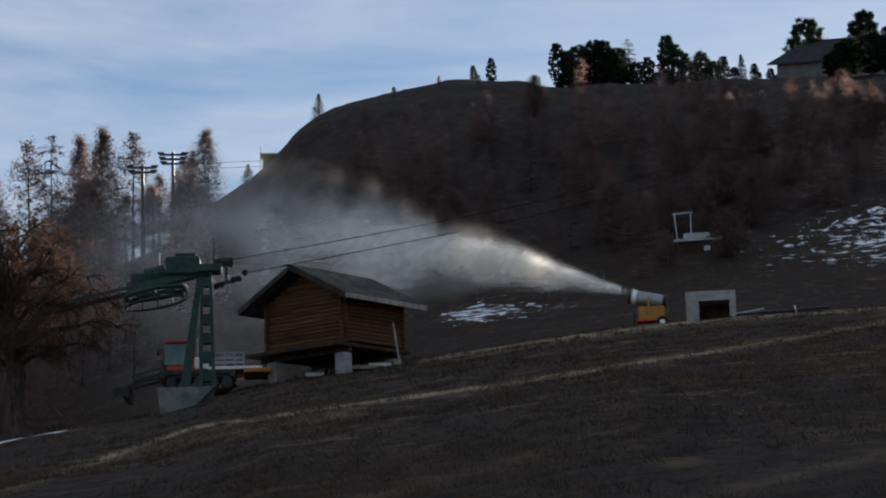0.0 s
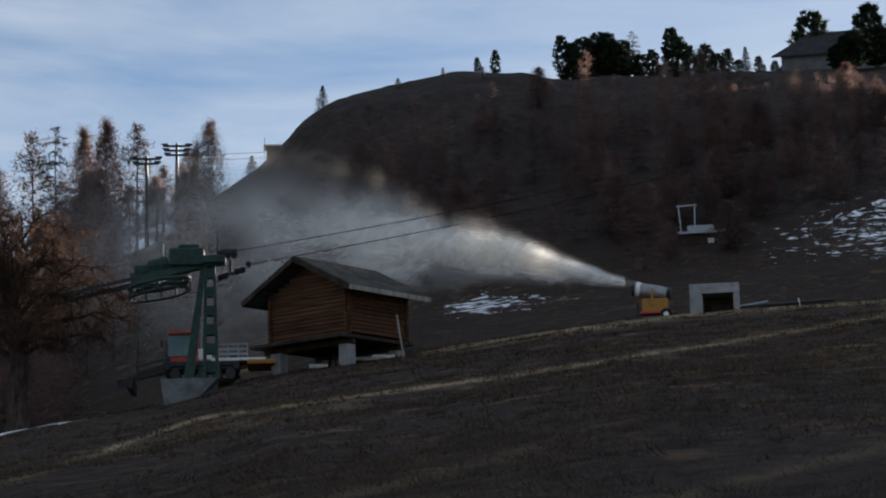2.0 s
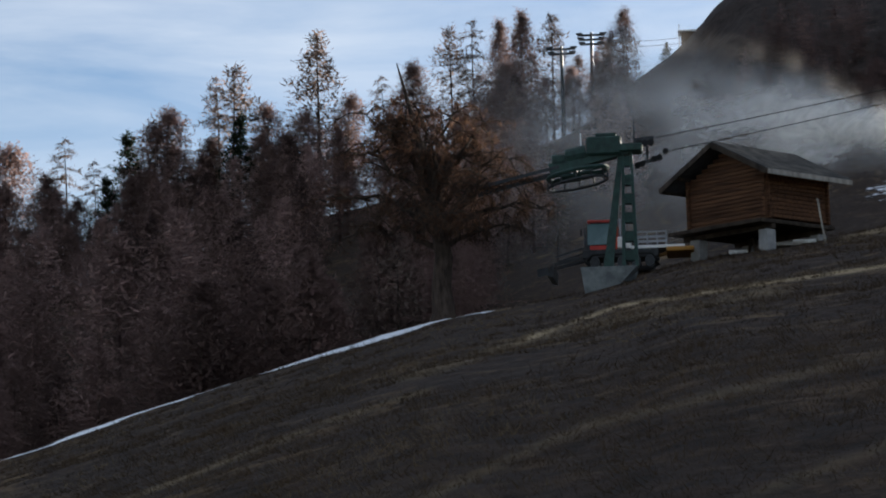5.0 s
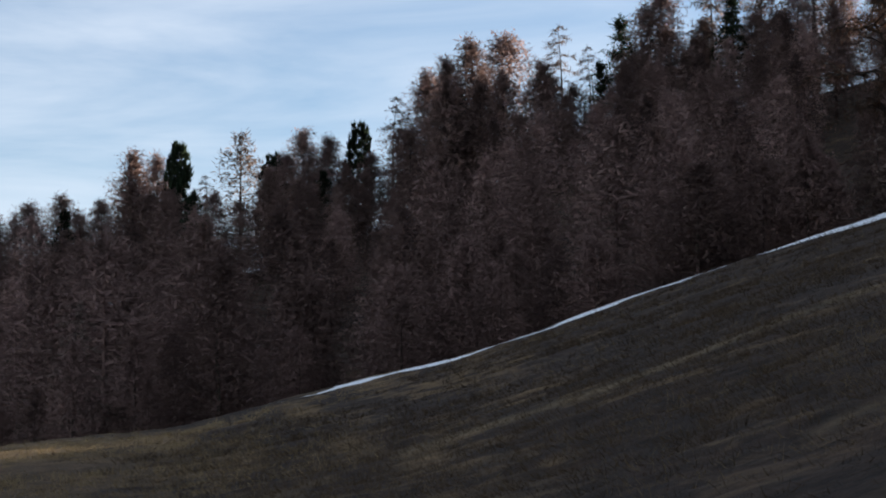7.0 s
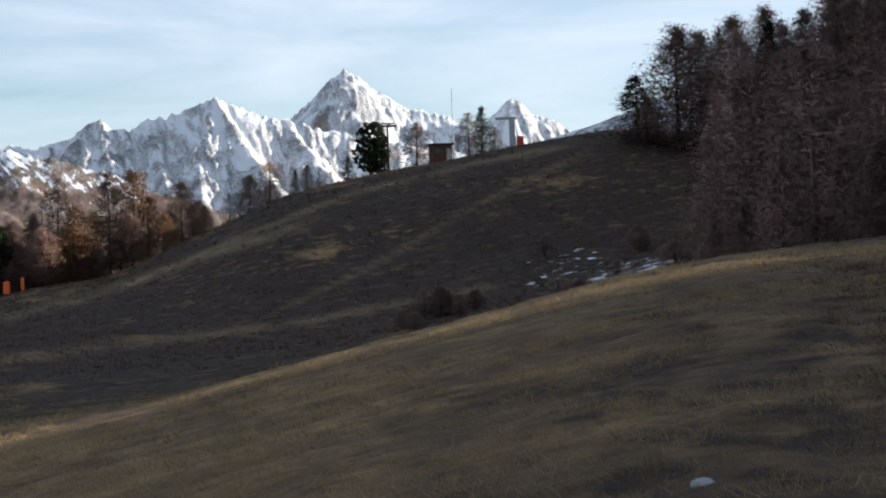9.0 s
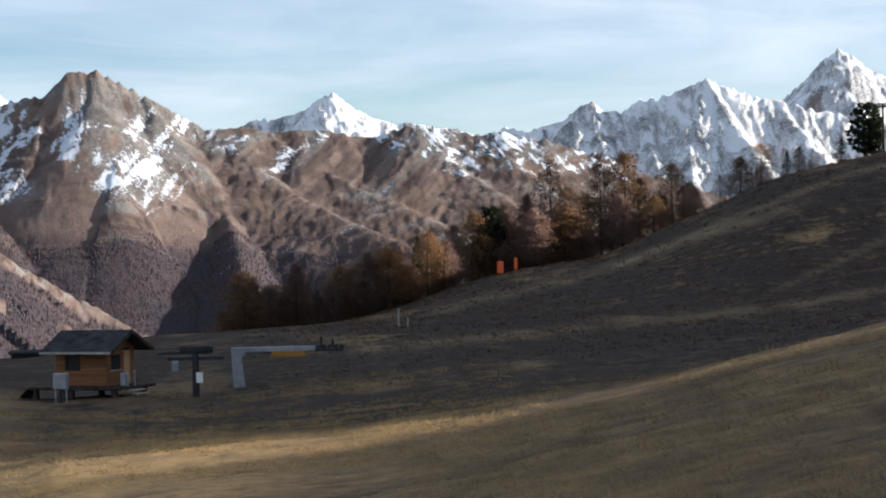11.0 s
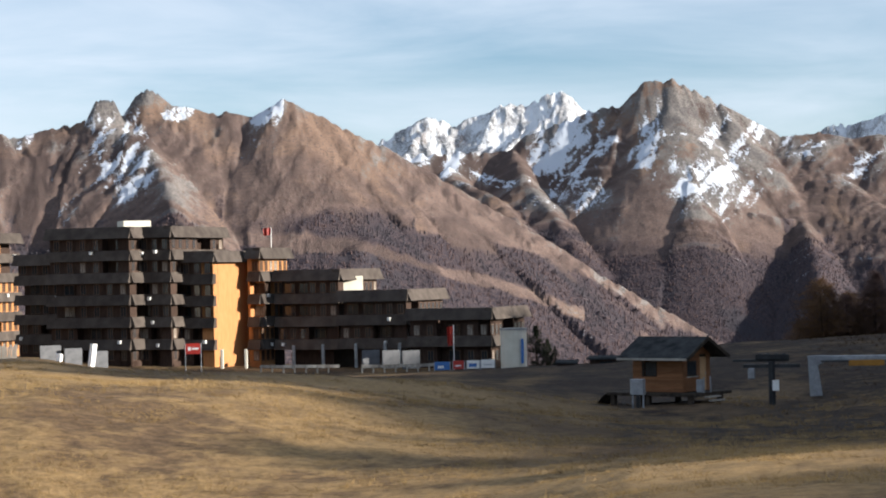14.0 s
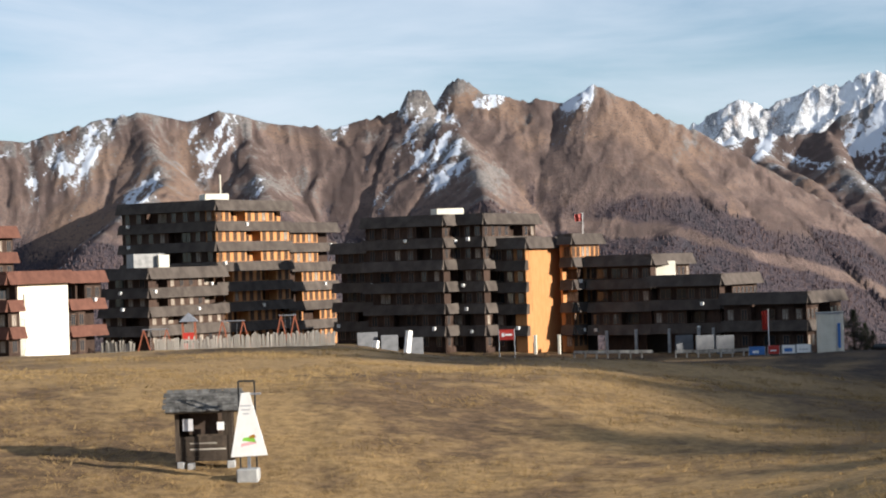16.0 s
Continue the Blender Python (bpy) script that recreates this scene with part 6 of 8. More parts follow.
# ---- the lift's drive tower ----
def drive_tower():
    base = spot(60.35, 103.5)
    z0 = EYE + 103.5 * math.tan(radians(7.3))
    ob = thing("lift_drive_tower", (base.x, base.y, z0), "green steel lift drive tower on a concrete foot", "lift tower", turn=frame_of(152))
    # own axes: x to the right across the view, y away
    foot = bmesh.new()
    hexa(foot, [(-2.2, -0.9, -1.7), (-1.3, -0.9, -1.7), (-0.2, 0.9, -1.7), (-2.1, 0.9, -1.7), (-2.45, -1.0, 0.0), (0.35, -1.0, 0.0), (0.35, 1.0, 0.0), (-2.45, 1.0, 0.0)])
    part("footing", foot, material("mossy_concrete", (0.10, 0.11, 0.11), (0.20, 0.215, 0.21), 1.6, 0.95, 0.3), ob, "dark mossy concrete footing block")
    hgt = 5.9
    for side in (-0.24, 0.24):
        leg = bmesh.new()
        w0, w1 = side * 1.35, side * 0.85
        hexa(leg, [(w0 - 0.09, -0.38, 0), (w0 + 0.09, -0.38, 0), (w0 + 0.09, 0.38, 0), (w0 - 0.09, 0.38, 0), (w1 - 0.06, -0.26, hgt), (w1 + 0.06, -0.26, hgt), (w1 + 0.06, 0.26, hgt), (w1 - 0.06, 0.26, hgt)])
        part("leg", leg, GREEN_STEEL, ob)
    for k in range(6):
        z, w = 0.35 + k * 0.95, 0.235 - 0.018 * k
        part("web_plate", box(-w, w, -0.24, 0.24, z, z + 0.52, 0.02), GREEN_STEEL, ob)
    strut = bmesh.new()
    hexa(strut, [(-1.35, -0.28, 0), (-0.85, -0.28, 0), (-0.85, 0.28, 0), (-1.35, 0.28, 0), (-0.42, -0.2, hgt - 0.1), (-0.2, -0.2, hgt - 0.1), (-0.2, 0.2, hgt - 0.1), (-0.42, 0.2, hgt - 0.1)])
    part("strut", strut, GREEN_STEEL, ob)
    part("cap", box(-0.62, 0.78, -0.62, 0.62, hgt - 0.08, hgt + 0.3, 0.05), GREEN_STEEL, ob)
    part("main_girder", beam((-3.9, 0, hgt - 0.80), (0.2, 0, hgt + 0.12), 0.7, 0.5), GREEN_STEEL, ob)
    gear = part("gear_housing", box(-2.0, -0.28, -0.6, 0.6, hgt - 0.2, hgt + 0.72, 0.08), GREEN_STEEL, ob)
    part("gear_lid", box(-1.55, -0.5, -0.45, 0.45, hgt + 0.725, hgt + 0.9, 0.06), GREEN_STEEL, gear)
    for k in range(4):
        part("flange", box(-1.7 + 0.4 * k, -1.6 + 0.4 * k, -0.66, -0.601, hgt + 0.0, hgt + 0.62), GREEN_STEEL, gear)
    motor = part("motor", tube([(-3.05, 0, hgt - 0.22), (-2.02, 0, hgt - 0.02)], 0.42, 12), GREEN_STEEL, ob)
    for k in range(5):
        part("cooling_rib", tube([(-2.9 + 0.18 * k, 0, hgt - 0.19 + 0.035 * k), (-2.84 + 0.18 * k, 0, hgt - 0.178 + 0.035 * k)], 0.46, 12), GREEN_STEEL, motor)
    part("brake_box", box(-3.75, -3.02, -0.35, 0.35, hgt - 0.62, hgt - 0.08, 0.06), GREEN_STEEL, ob)
    part("guard_beam", beam((-7.6, 0.5, hgt - 1.85), (-3.4, 0.3, hgt - 0.9), 0.14, 0.22), DARK_STEEL, ob)
    part("guard_beam", beam((-7.4, -0.4, hgt - 1.6), (-3.4, -0.3, hgt - 0.7), 0.10, 0.16), DARK_STEEL, ob)
    part("guard_beam", beam((-6.9, 0.1, hgt - 1.75), (-3.4, 0.0, hgt - 1.05), 0.08, 0.12), DARK_STEEL, ob)
    tilt = lambda a, r, z: (-2.5 + r * math.cos(a), r * math.sin(a), hgt + z + 0.17 * r * math.cos(a))
    turn_round = np.linspace(0, 2 * math.pi, 33)
    wheel = part("bullwheel", tube([tilt(a, 1.5, -1.55) for a in turn_round], 0.065, 6), DARK_STEEL, ob, "spoked horizontal cable wheel with an open guard ring")
    part("rim", tube([tilt(a, 1.48, -1.05) for a in turn_round], 0.12, 6), GREEN_STEEL, wheel)
    for k in range(12):
        a = 2 * math.pi * k / 12
        part("rim_post", beam(tilt(a, 1.5, -1.55), tilt(a, 1.49, -1.05), 0.06), DARK_STEEL, wheel)
        if k % 2:
            part("spoke", beam(tilt(a, 0.15, -1.05), tilt(a, 1.48, -1.05), 0.09, 0.14), GREEN_STEEL, wheel)
    part("shaft", tube([(-2.5, 0, hgt - 1.4), (-2.5, 0, hgt - 0.5)], 0.22, 10), GREEN_STEEL, ob)
    arm = part("sheave_arm", beam((0.35, -0.4, hgt + 0.42), (1.35, -0.4, hgt + 0.5), 0.2, 0.26), DARK_STEEL, ob)
    for k in range(3):
        part("sheave", tube([(0.62 + 0.3 * k, -0.52, hgt + 0.3), (0.62 + 0.3 * k, -0.28, hgt + 0.3)], 0.16, 12), RUBBER, arm)
    low = part("sheave_arm", beam((0.45, 0.5, hgt - 0.62), (1.75, 0.5, hgt - 0.3), 0.14, 0.16), DARK_STEEL, ob)
    part("hanger", beam((1.0, 0.5, hgt + 0.3), (1.0, 0.5, hgt - 0.45), 0.12), DARK_STEEL, low)
    for x, z in ((0.5, -0.66), (0.75, -0.58), (1.35, -0.36), (1.6, -0.3), (1.92, 0.0)):
        part("sheave", tube([(x, 0.38, hgt + z), (x, 0.62, hgt + z)], 0.15, 12), RUBBER, low)
    part("aerial", tube([(0.38, 0, hgt + 0.3), (0.38, 0, hgt + 1.75)], [0.06, 0.02], 6), DARK_STEEL, ob)
    part("lamp_post", tube([(-2.3, 0, hgt + 0.4), (-2.3, 0, hgt + 1.0)], 0.03, 6), WHITE_PAINT, ob)
    for k, (sx, sz, az, el, d) in enumerate(((1.35, 0.75, 74.0, 13.0, 268), (1.92, 0.15, 74.3, 12.75, 268))):
        a = ob.matrix_world @ Vector((sx, 0.6 * k - 0.3, hgt + sz - 0.2))
        b = spot(az, d, el)
        pts = [a.lerp(b, s) - Vector((0, 0, 2.2 * s * (1 - s))) - ob.matrix_world.translation for s in np.linspace(0, 1, 16)]
        c = thing("haul_cable", ob.matrix_world.translation, "dark steel haul cable running up the slope", "cable", "haul cables")
        part("cable", tube(pts, 0.03, 5), CABLE, c)


drive_tower()


# ---- the snow groomer behind the tower ----
def groomer():
    p = spot(60.62, 113)
    z = EYE + 113 * math.tan(radians(7.15))
    p = p + unit(152) * -1.1
    ob = thing("snow_groomer", (p.x, p.y, z), "red snow groomer with dark blade parked on the brow", "groomer", turn=frame_of(152))
    body = part("body", box(-2.4, 2.6, -1.1, 1.1, 0.75, 1.25, 0.06), DARK_STEEL, ob)
    cab = bmesh.new()
    hexa(cab, [(-2.3, -1.0, 1.25), (-0.2, -1.0, 1.25), (-0.2, 1.0, 1.25), (-2.3, 1.0, 1.25), (-1.95, -0.85, 2.75), (-0.3, -0.85, 2.75), (-0.3, 0.85, 2.75), (-1.95, 0.85, 2.75)])
    bmesh.ops.bevel(cab, geom=cab.edges[:], offset=0.08, segments=2, affect="EDGES")
    c = part("cab", cab, DARK_STEEL, ob, "dark cab with a red rear pillar")
    part("rear_pillar", box(-0.5, -0.1, -1.08, 1.05, 0.9, 2.75, 0.05), plain("orange_red_paint", (0.60, 0.09, 0.035), 0.4), c)
    part("door_panel", box(-1.9, -0.55, -1.07, -0.98, 0.95, 1.45, 0.03), RED_PAINT, c)
    part("windscreen", box(-2.28, -2.2, -0.8, 0.8, 1.55, 2.45), GLASS, c).rotation_euler = (0, radians(0), 0)
    part("side_window", box(-2.05, -0.5, -1.06, -0.9, 1.5, 2.62), material("cab_glass", (0.08, 0.13, 0.135), (0.12, 0.19, 0.19), 1.0, 0.08), c, "pale reflecting side window")
    part("roof", box(-2.05, -0.25, -0.9, 0.9, 2.72, 2.86, 0.04), RED_PAINT, c)
    for x in (-1.8, -0.5):
        part("beacon", tube([(x, 0, 2.86), (x, 0, 3.02)], 0.08, 8), RED_PAINT, c)
    part("mirror", box(-2.5, -2.38, -1.25, -1.1, 2.0, 2.35), RUBBER, c)
    part("exhaust", tube([(0.05, -0.6, 1.2), (0.05, -0.6, 2.9)], 0.1, 8), GREY_STEEL, ob)
    part("engine_hood", box(-0.15, 0.75, -1.0, 1.0, 1.25, 1.9, 0.08), WHITE_PAINT, ob, "white engine hood")
    part("load_bed", box(0.8, 4.3, -1.15, 1.15, 1.2, 1.36, 0.02), WHITE_PAINT, ob)
    for y in (-1.1, 1.1):
        rail = bmesh.new()
        for z1 in (1.6, 1.85, 2.1):
            beam((1.2, y, z1), (3.1, y, z1), 0.05, bm=rail)
        for x in (1.2, 1.85, 2.5, 3.1):
            beam((x, y, 1.36), (x, y, 2.12), 0.05, bm=rail)
        part("rail", rail, GREY_STEEL, ob)
    for y in (-1.25, 0.75):
        loop = [(x, y + 0.25, z1) for x, z1 in ((-2.2, 0.6), (-1.7, 0.15), (1.9, 0.15), (2.5, 0.6), (2.1, 0.95), (-1.8, 0.95), (-2.2, 0.6))]
        tr = part("track", tube(loop, 0.14, 6), RUBBER, ob)
        for k in range(5):
            part("wheel", tube([(-1.6 + 0.9 * k, y, 0.52), (-1.6 + 0.9 * k, y + 0.5, 0.52)], 0.33, 12), DARK_STEEL, tr)
    blade = bmesh.new()
    hexa(blade, [(-4.7, -1.9, -0.2), (-4.3, -1.9, -0.3), (-4.3, 1.9, -0.3), (-4.7, 1.9, -0.2), (-4.45, -1.9, 0.35), (-4.25, -1.9, 0.35), (-4.25, 1.9, 0.35), (-4.45, 1.9, 0.35)])
    bl = part("blade", blade, DARK_STEEL, ob)
    part("blade_wing", beam((-4.6, -1.9, 0.05), (-5.3, -2.2, -0.1), 0.12, 0.4), DARK_STEEL, bl)
    for y in (-0.8, 0.8):
        part("push_arm", beam((-4.3, y, 0.5), (-2.2, y, 0.9), 0.16), DARK_STEEL, ob)
    part("blade_frame", beam((-4.2, -1.0, 0.9), (-2.3, -1.0, 1.35), 0.1, bm=beam((-4.2, 1.0, 0.9), (-2.3, 1.0, 1.35), 0.1)), DARK_STEEL, ob)
    part("tiller", box(3.1, 4.9, -1.6, 1.6, 0.95, 1.19, 0.05), YELLOW_PAINT, ob, "yellow rear tiller")
    part("tiller_arm", beam((2.4, 0, 0.9), (4.2, 0, 1.25), 0.2), YELLOW_PAINT, ob)
    ob.scale = (0.82, 1, 1)


groomer()


# ---- the snow gun, its jet of ice mist and the concrete valve chamber ----
def snow_gun():
    p = spot(72.62, 127.5)
    z = EYE + 127.5 * math.tan(radians(8.55))
    ob = thing("snow_gun", (p.x, p.y, z), "yellow and white fan snow gun on wheels blowing ice mist", "snow gun", turn=frame_of(163))
    ax = Vector((-0.97, 0.05, 0.2)).normalized()
    c = Vector((-0.1, 0, 1.85))
    barrel = [c + ax * s for s in (-0.95, -0.9, -0.3, 0.5, 1.0, 1.05)]
    b = part("barrel", tube(barrel, [0.28, 0.38, 0.42, 0.42, 0.46, 0.46], 20), GREY_STEEL, ob, "grey fan barrel")
    part("nozzle_ring", tube([c + ax * 1.05, c + ax * 1.2], [0.48, 0.44], 20), DARK_STEEL, b)
    part("fan_guard", tube([c - ax * 0.96, c - ax * 1.15], [0.4, 0.32], 16), DARK_STEEL, b)
    part("white_band", tube([c + ax * 0.72, c + ax * 0.98], [0.44, 0.47], 20), WHITE_PAINT, b)
    for y in (-0.62, 0.62):
        part("fork", beam((-0.1, y, 0.9), (-0.1, y, 1.95), 0.12), YELLOW_PAINT, ob)
    part("control_box", box(-0.75, 0.85, -0.45, 0.45, 0.5, 1.35, 0.06), YELLOW_PAINT, ob)
    part("chassis", box(-0.9, 1.1, -0.5, 0.5, 0.4, 0.55, 0.03), RED_PAINT, ob)
    for y in (-0.4, 0.4):
        part("stand_leg", beam((-1.0, y, 1.1), (-1.05, y * 1.25, -0.2), 0.1), DARK_STEEL, ob)
    for y in (-0.75, 0.55):
        w = part("wheel", tube([(0.7, y, 0.3), (0.7, y + 0.2, 0.3)], 0.36, 16), RUBBER, ob)
        part("hub", tube([(0.7, y - 0.02, 0.3), (0.7, y + 0.22, 0.3)], 0.16, 10), WHITE_PAINT, w)
    part("hose", tube([(0.8, 0.2, 0.6), (1.4, 0.3, 0.25), (2.1, 0.6, 0.05)], 0.06, 6), RUBBER, ob)
    part("drawbar", beam((1.1, 0, 0.45), (1.9, 0, 0.25), 0.1), DARK_STEEL, ob)


snow_gun()


def mist_material(name, solid):
    """White ice drops that pass and scatter light; solid: the share that is not clear."""
    mt = bpy.data.materials.new(name)
    mt.use_nodes = True
    nn, ll = mt.node_tree.nodes, mt.node_tree.links
    nn.clear()
    out, mix, dif, tra = nn.new("ShaderNodeOutputMaterial"), nn.new("ShaderNodeMixShader"), nn.new("ShaderNodeBsdfDiffuse"), nn.new("ShaderNodeBsdfTranslucent")
    clear, mix2 = nn.new("ShaderNodeBsdfTransparent"), nn.new("ShaderNodeMixShader")
    # ice tinted warm rather than white, to suggest sun on the jet
    dif.inputs["Color"].default_value = tra.inputs["Color"].default_value = (0.97, 0.945, 0.90, 1)
    mix.inputs["Fac"].default_value, mix2.inputs["Fac"].default_value = 0.72, solid
    ll.new(dif.outputs[0], mix.inputs[1])
    ll.new(tra.outputs[0], mix.inputs[2])
    ll.new(clear.outputs[0], mix2.inputs[1])
    ll.new(mix.outputs[0], mix2.inputs[2])
    ll.new(mix2.outputs[0], out.inputs["Surface"])
    return mt


def ice_mist(n, lo, hi, size, solid, seed, label, sink):
    """Part of the jet, from lo to hi of its length: ice drops that spread and sink as they drift from the nozzle."""
    rng = np.random.default_rng(seed)
    nozzle = np.array(spot(72.15, 127, 9.55))
    knots = np.array([0, 0.12, 0.3, 0.5, 0.72, 0.9, 1.0])
    line = np.array([nozzle] + [np.array(spot(az, d, el)) for az, d, el in ((70.3, 131, 10.02), (68.44, 139, 10.5), (66.24, 149, 10.85), (64.0, 158, 11.15), (61.0, 168, 11.2), (57.0, 174, 11.0))])
    s = lo + (hi - lo) * rng.random(n) ** 0.9
    c = np.stack([np.interp(s, knots, line[:, k]) for k in range(3)], 1)
    r = np.interp(s, knots, [0.22, 0.8, 1.7, 2.8, 4.4, 6.2, 8.0])
    off = rng.normal(size=(n, 3)) * 0.5
    puff = fbm(s * 26, off[:, 0] * 0.6 + 3, 3, 61) * 1.2
    lift = fbm(s * 14, off[:, 1] * 0.5, 3, 71)
    off[:, 2] += puff * np.clip(s * 2.5, 0, 1) + 0.35 * lift
    fall = rng.exponential(1.0, n) * (rng.random(n) < sink) * s * s * 6.5
    p = c + off * r[:, None]
    p[:, 2] -= fall
    p[:, 0] -= fall * 0.4
    keep = p[:, 2] > ground_z(p[:, 0], p[:, 1]) + 0.1
    thin = fbm(p[:, 0] / 2.6 + p[:, 1] / 3.3, p[:, 2] / 1.7, 4, 81)      # wisps between the puffs
    keep &= rng.random(n) < np.clip(0.55 + 2.0 * thin * np.clip(s * 2.2, 0, 1) + 0.5 * (1 - s) ** 3, 0.05, 1)
    p, s = p[keep], s[keep]
    m = len(p)
    size = np.interp(s, [0, 0.2, 1], size) * rng.uniform(0.5, 1.3, m)
    a, b = rng.normal(size=(m, 3)), rng.normal(size=(m, 3))
    a = a / np.linalg.norm(a, axis=1, keepdims=True) * size[:, None]
    b = b / np.linalg.norm(b, axis=1, keepdims=True) * size[:, None]
    me = soup("ice_mist", np.stack([p - a * 0.5 - b * 0.3, p + a * 0.5 - b * 0.3, p + b * 0.7], 1), 3)
    me.materials.append(mist_material("ice_drops", solid))
    tagged(new("ice_mist", me), label, "mist", kind="stuff")


def mist_veils():
    """Soft veils of the finest mist that hang along the jet, one behind another, torn into wisps."""
    knots = np.array([0, 0.12, 0.3, 0.5, 0.72, 0.9, 1.0])
    line = np.array([np.array(spot(az, d, el)) for az, d, el in ((72.15, 127, 9.55), (70.3, 131, 10.02), (68.44, 139, 10.5), (66.24, 149, 10.85), (64.0, 158, 11.15), (61.0, 168, 11.2), (55.0, 178, 10.9))])
    mt = mist_material("mist_veil", 0.5)
    nn, ll = mt.node_tree.nodes, mt.node_tree.links
    pos = nn.new("ShaderNodeNewGeometry").outputs["Position"]
    wisp = noise_out(nn, ll, pos, 0.55, 6, 0.58, (0.4, 0.4, 1.2), 0.8)
    puff = noise_out(nn, ll, pos, 0.13, 3, 0.5, None, 0.6)
    torn = maths(nn, ll, "ADD", maths(nn, ll, "MULTIPLY", wisp, 1.5), maths(nn, ll, "MULTIPLY", puff, 1.3))
    share = maths(nn, ll, "MULTIPLY", layer_out(nn, "mist"), stepped(nn, ll, torn, 0.9, 1.95))
    for node in [n for n in nn if n.type == "MIX_SHADER"]:
        if node.inputs["Fac"].default_value == 0.5 and node.outputs[0].links[0].to_node.type == "OUTPUT_MATERIAL":
            ll.new(share, node.inputs["Fac"])
    for k in range(5):
        s = np.linspace(0.02, 1, 140)
        v = np.linspace(-2.6, 1.7, 60)
        S, V = np.meshgrid(s, v, indexing="ij")
        c = np.stack([np.interp(S, knots, line[:, q]) for q in range(3)], -1)
        r = np.interp(S, knots, [0.2, 0.8, 1.7, 2.8, 4.6, 7.0, 10.0])
        depth = (k - 2) / 2 * 0.7 + 0.3 * fbm(S * 9, V * 1.2, 3, 200 + k)
        away = np.array([math.sin(radians(65)), math.cos(radians(65)), 0])
        xyz = c + (depth * r)[..., None] * away
        xyz[..., 2] += V * r * 0.8 + 0.25 * r * fbm(S * 12, V, 2, 230 + k)
        low = np.where(V < 0, np.exp(-(V / (0.62 + 1.5 * np.clip(S - 0.35, 0, 1))) ** 2), np.exp(-(V / 0.75) ** 2))
        amount = low * np.clip((1 - S) * 5, 0, 1) * np.clip((v - v[0]) * 2, 0, 1)[None] * np.clip((v[-1] - v) * 2, 0, 1)[None] * np.interp(S, [0, 0.1, 0.4, 0.75, 1], [4.6, 3.9, 1.9, 0.58, 0.34]) * (1 - 0.35 * ((k - 2) / 2) ** 2)
        clear = xyz[..., 2] - ground_z(xyz[..., 0], xyz[..., 1])
        amount = amount * np.clip(clear / 2.0, 0, 1)
        me = grid_mesh("ice_mist", xyz)
        float_layer(me, "mist", amount)
        me.materials.append(mt)
        tagged(new("ice_mist", me), "thin drifting veil of ice mist behind the lift", "mist", kind="stuff")


ice_mist(14000, 0.0, 0.24, [0.018, 0.022, 0.026], 1.0, 9, "white jet of ice mist from the snow gun", 0.25)
mist_veils()


def valve_chamber():
    p = spot(74.28, 130)
    z = EYE + 130 * math.tan(radians(8.62))
    ob = thing("concrete_shelter", (p.x, p.y, z), "small grey concrete shelter with a dark opening", "shelter", turn=frame_of(164))
    for x0, x1 in ((-1.55, -0.75), (1.15, 1.55)):
        part("side_wall", box(x0, x1, 0, 2.2, -1, 1.42, 0.03), CONCRETE, ob)
    part("lintel", box(-1.55, 1.55, -0.003, 2.2, 1.42, 2.05, 0.03), CONCRETE, ob)
    part("back_wall", box(-0.75, 1.15, 2.0, 2.2, -1, 1.42), OLD_WOOD, ob)
    part("doorway_floor", box(-0.75, 1.15, 0.1, 2.0, -1, 0.1), CONCRETE, ob)


valve_chamber()
for az, d, ln, h, m, lab in ((76.2, 134, 3.0, 0.35, DARK_STEEL, "dark steel pipes laid on the slope"), (75.3, 134, 1.0, 0.5, GREY_STEEL, "grey steel pipe ends beside the shelter")):
    p = spot(az, d)
    ob = thing("pipe_stack", p, lab, "pipes", "pipes beside the shelter", turn=frame_of(165))
    for k in range(4):
        part("pipe", tube([(-ln, 0.16 * (k % 3), 0.12 + 0.22 * (k // 3) + h * 0.3), (ln, 0.16 * (k % 3), 0.12 + 0.22 * (k // 3) + h * 0.8)], 0.1, 8), m, ob)
p = spot(76.65, 133)
ob = thing("marker_board", p, "white leaning marker board in the grass", "board", turn=frame_of(165))
part("board", beam((0, 0, -0.3), (-0.25, 0, 0.75), 0.28, 0.06), WHITE_PAINT, ob)


def upper_station():
    p = spot(74.0, 214)
    z = p.z + 0.9
    ob = thing("lift_station", (p.x, p.y, z), "grey steel lift return station above a dark hut", "lift station", turn=frame_of(164))
    part("cabin", box(-2.0, 2.2, 0, 3, min(-1.2, ground_z(p.x, p.y) - z - 0.5), 0.3, 0.05), FACADE_DARK, ob)
    part("platform", box(-2.4, 2.6, -0.4, 3.2, 0.3, 0.55, 0.03), GREY_STEEL, ob)
    part("housing", box(-1.4, 1.4, 0, 2, 0.55, 1.25, 0.1), GREY_STEEL, ob)
    part("mast", beam((-2.0, 0, 0.5), (-2.2, 0, 3.4), 0.14, bm=beam((-0.6, 0, 0.5), (-0.5, 0, 3.4), 0.14)), GREY_STEEL, ob)
    part("crossbar", beam((-2.4, 0, 3.3), (-0.3, 0, 3.4), 0.14), GREY_STEEL, ob)
    part("window", box(0.7, 1.3, -0.02, 0.05, -0.7, -0.2), WHITE_PAINT, ob)


upper_station()


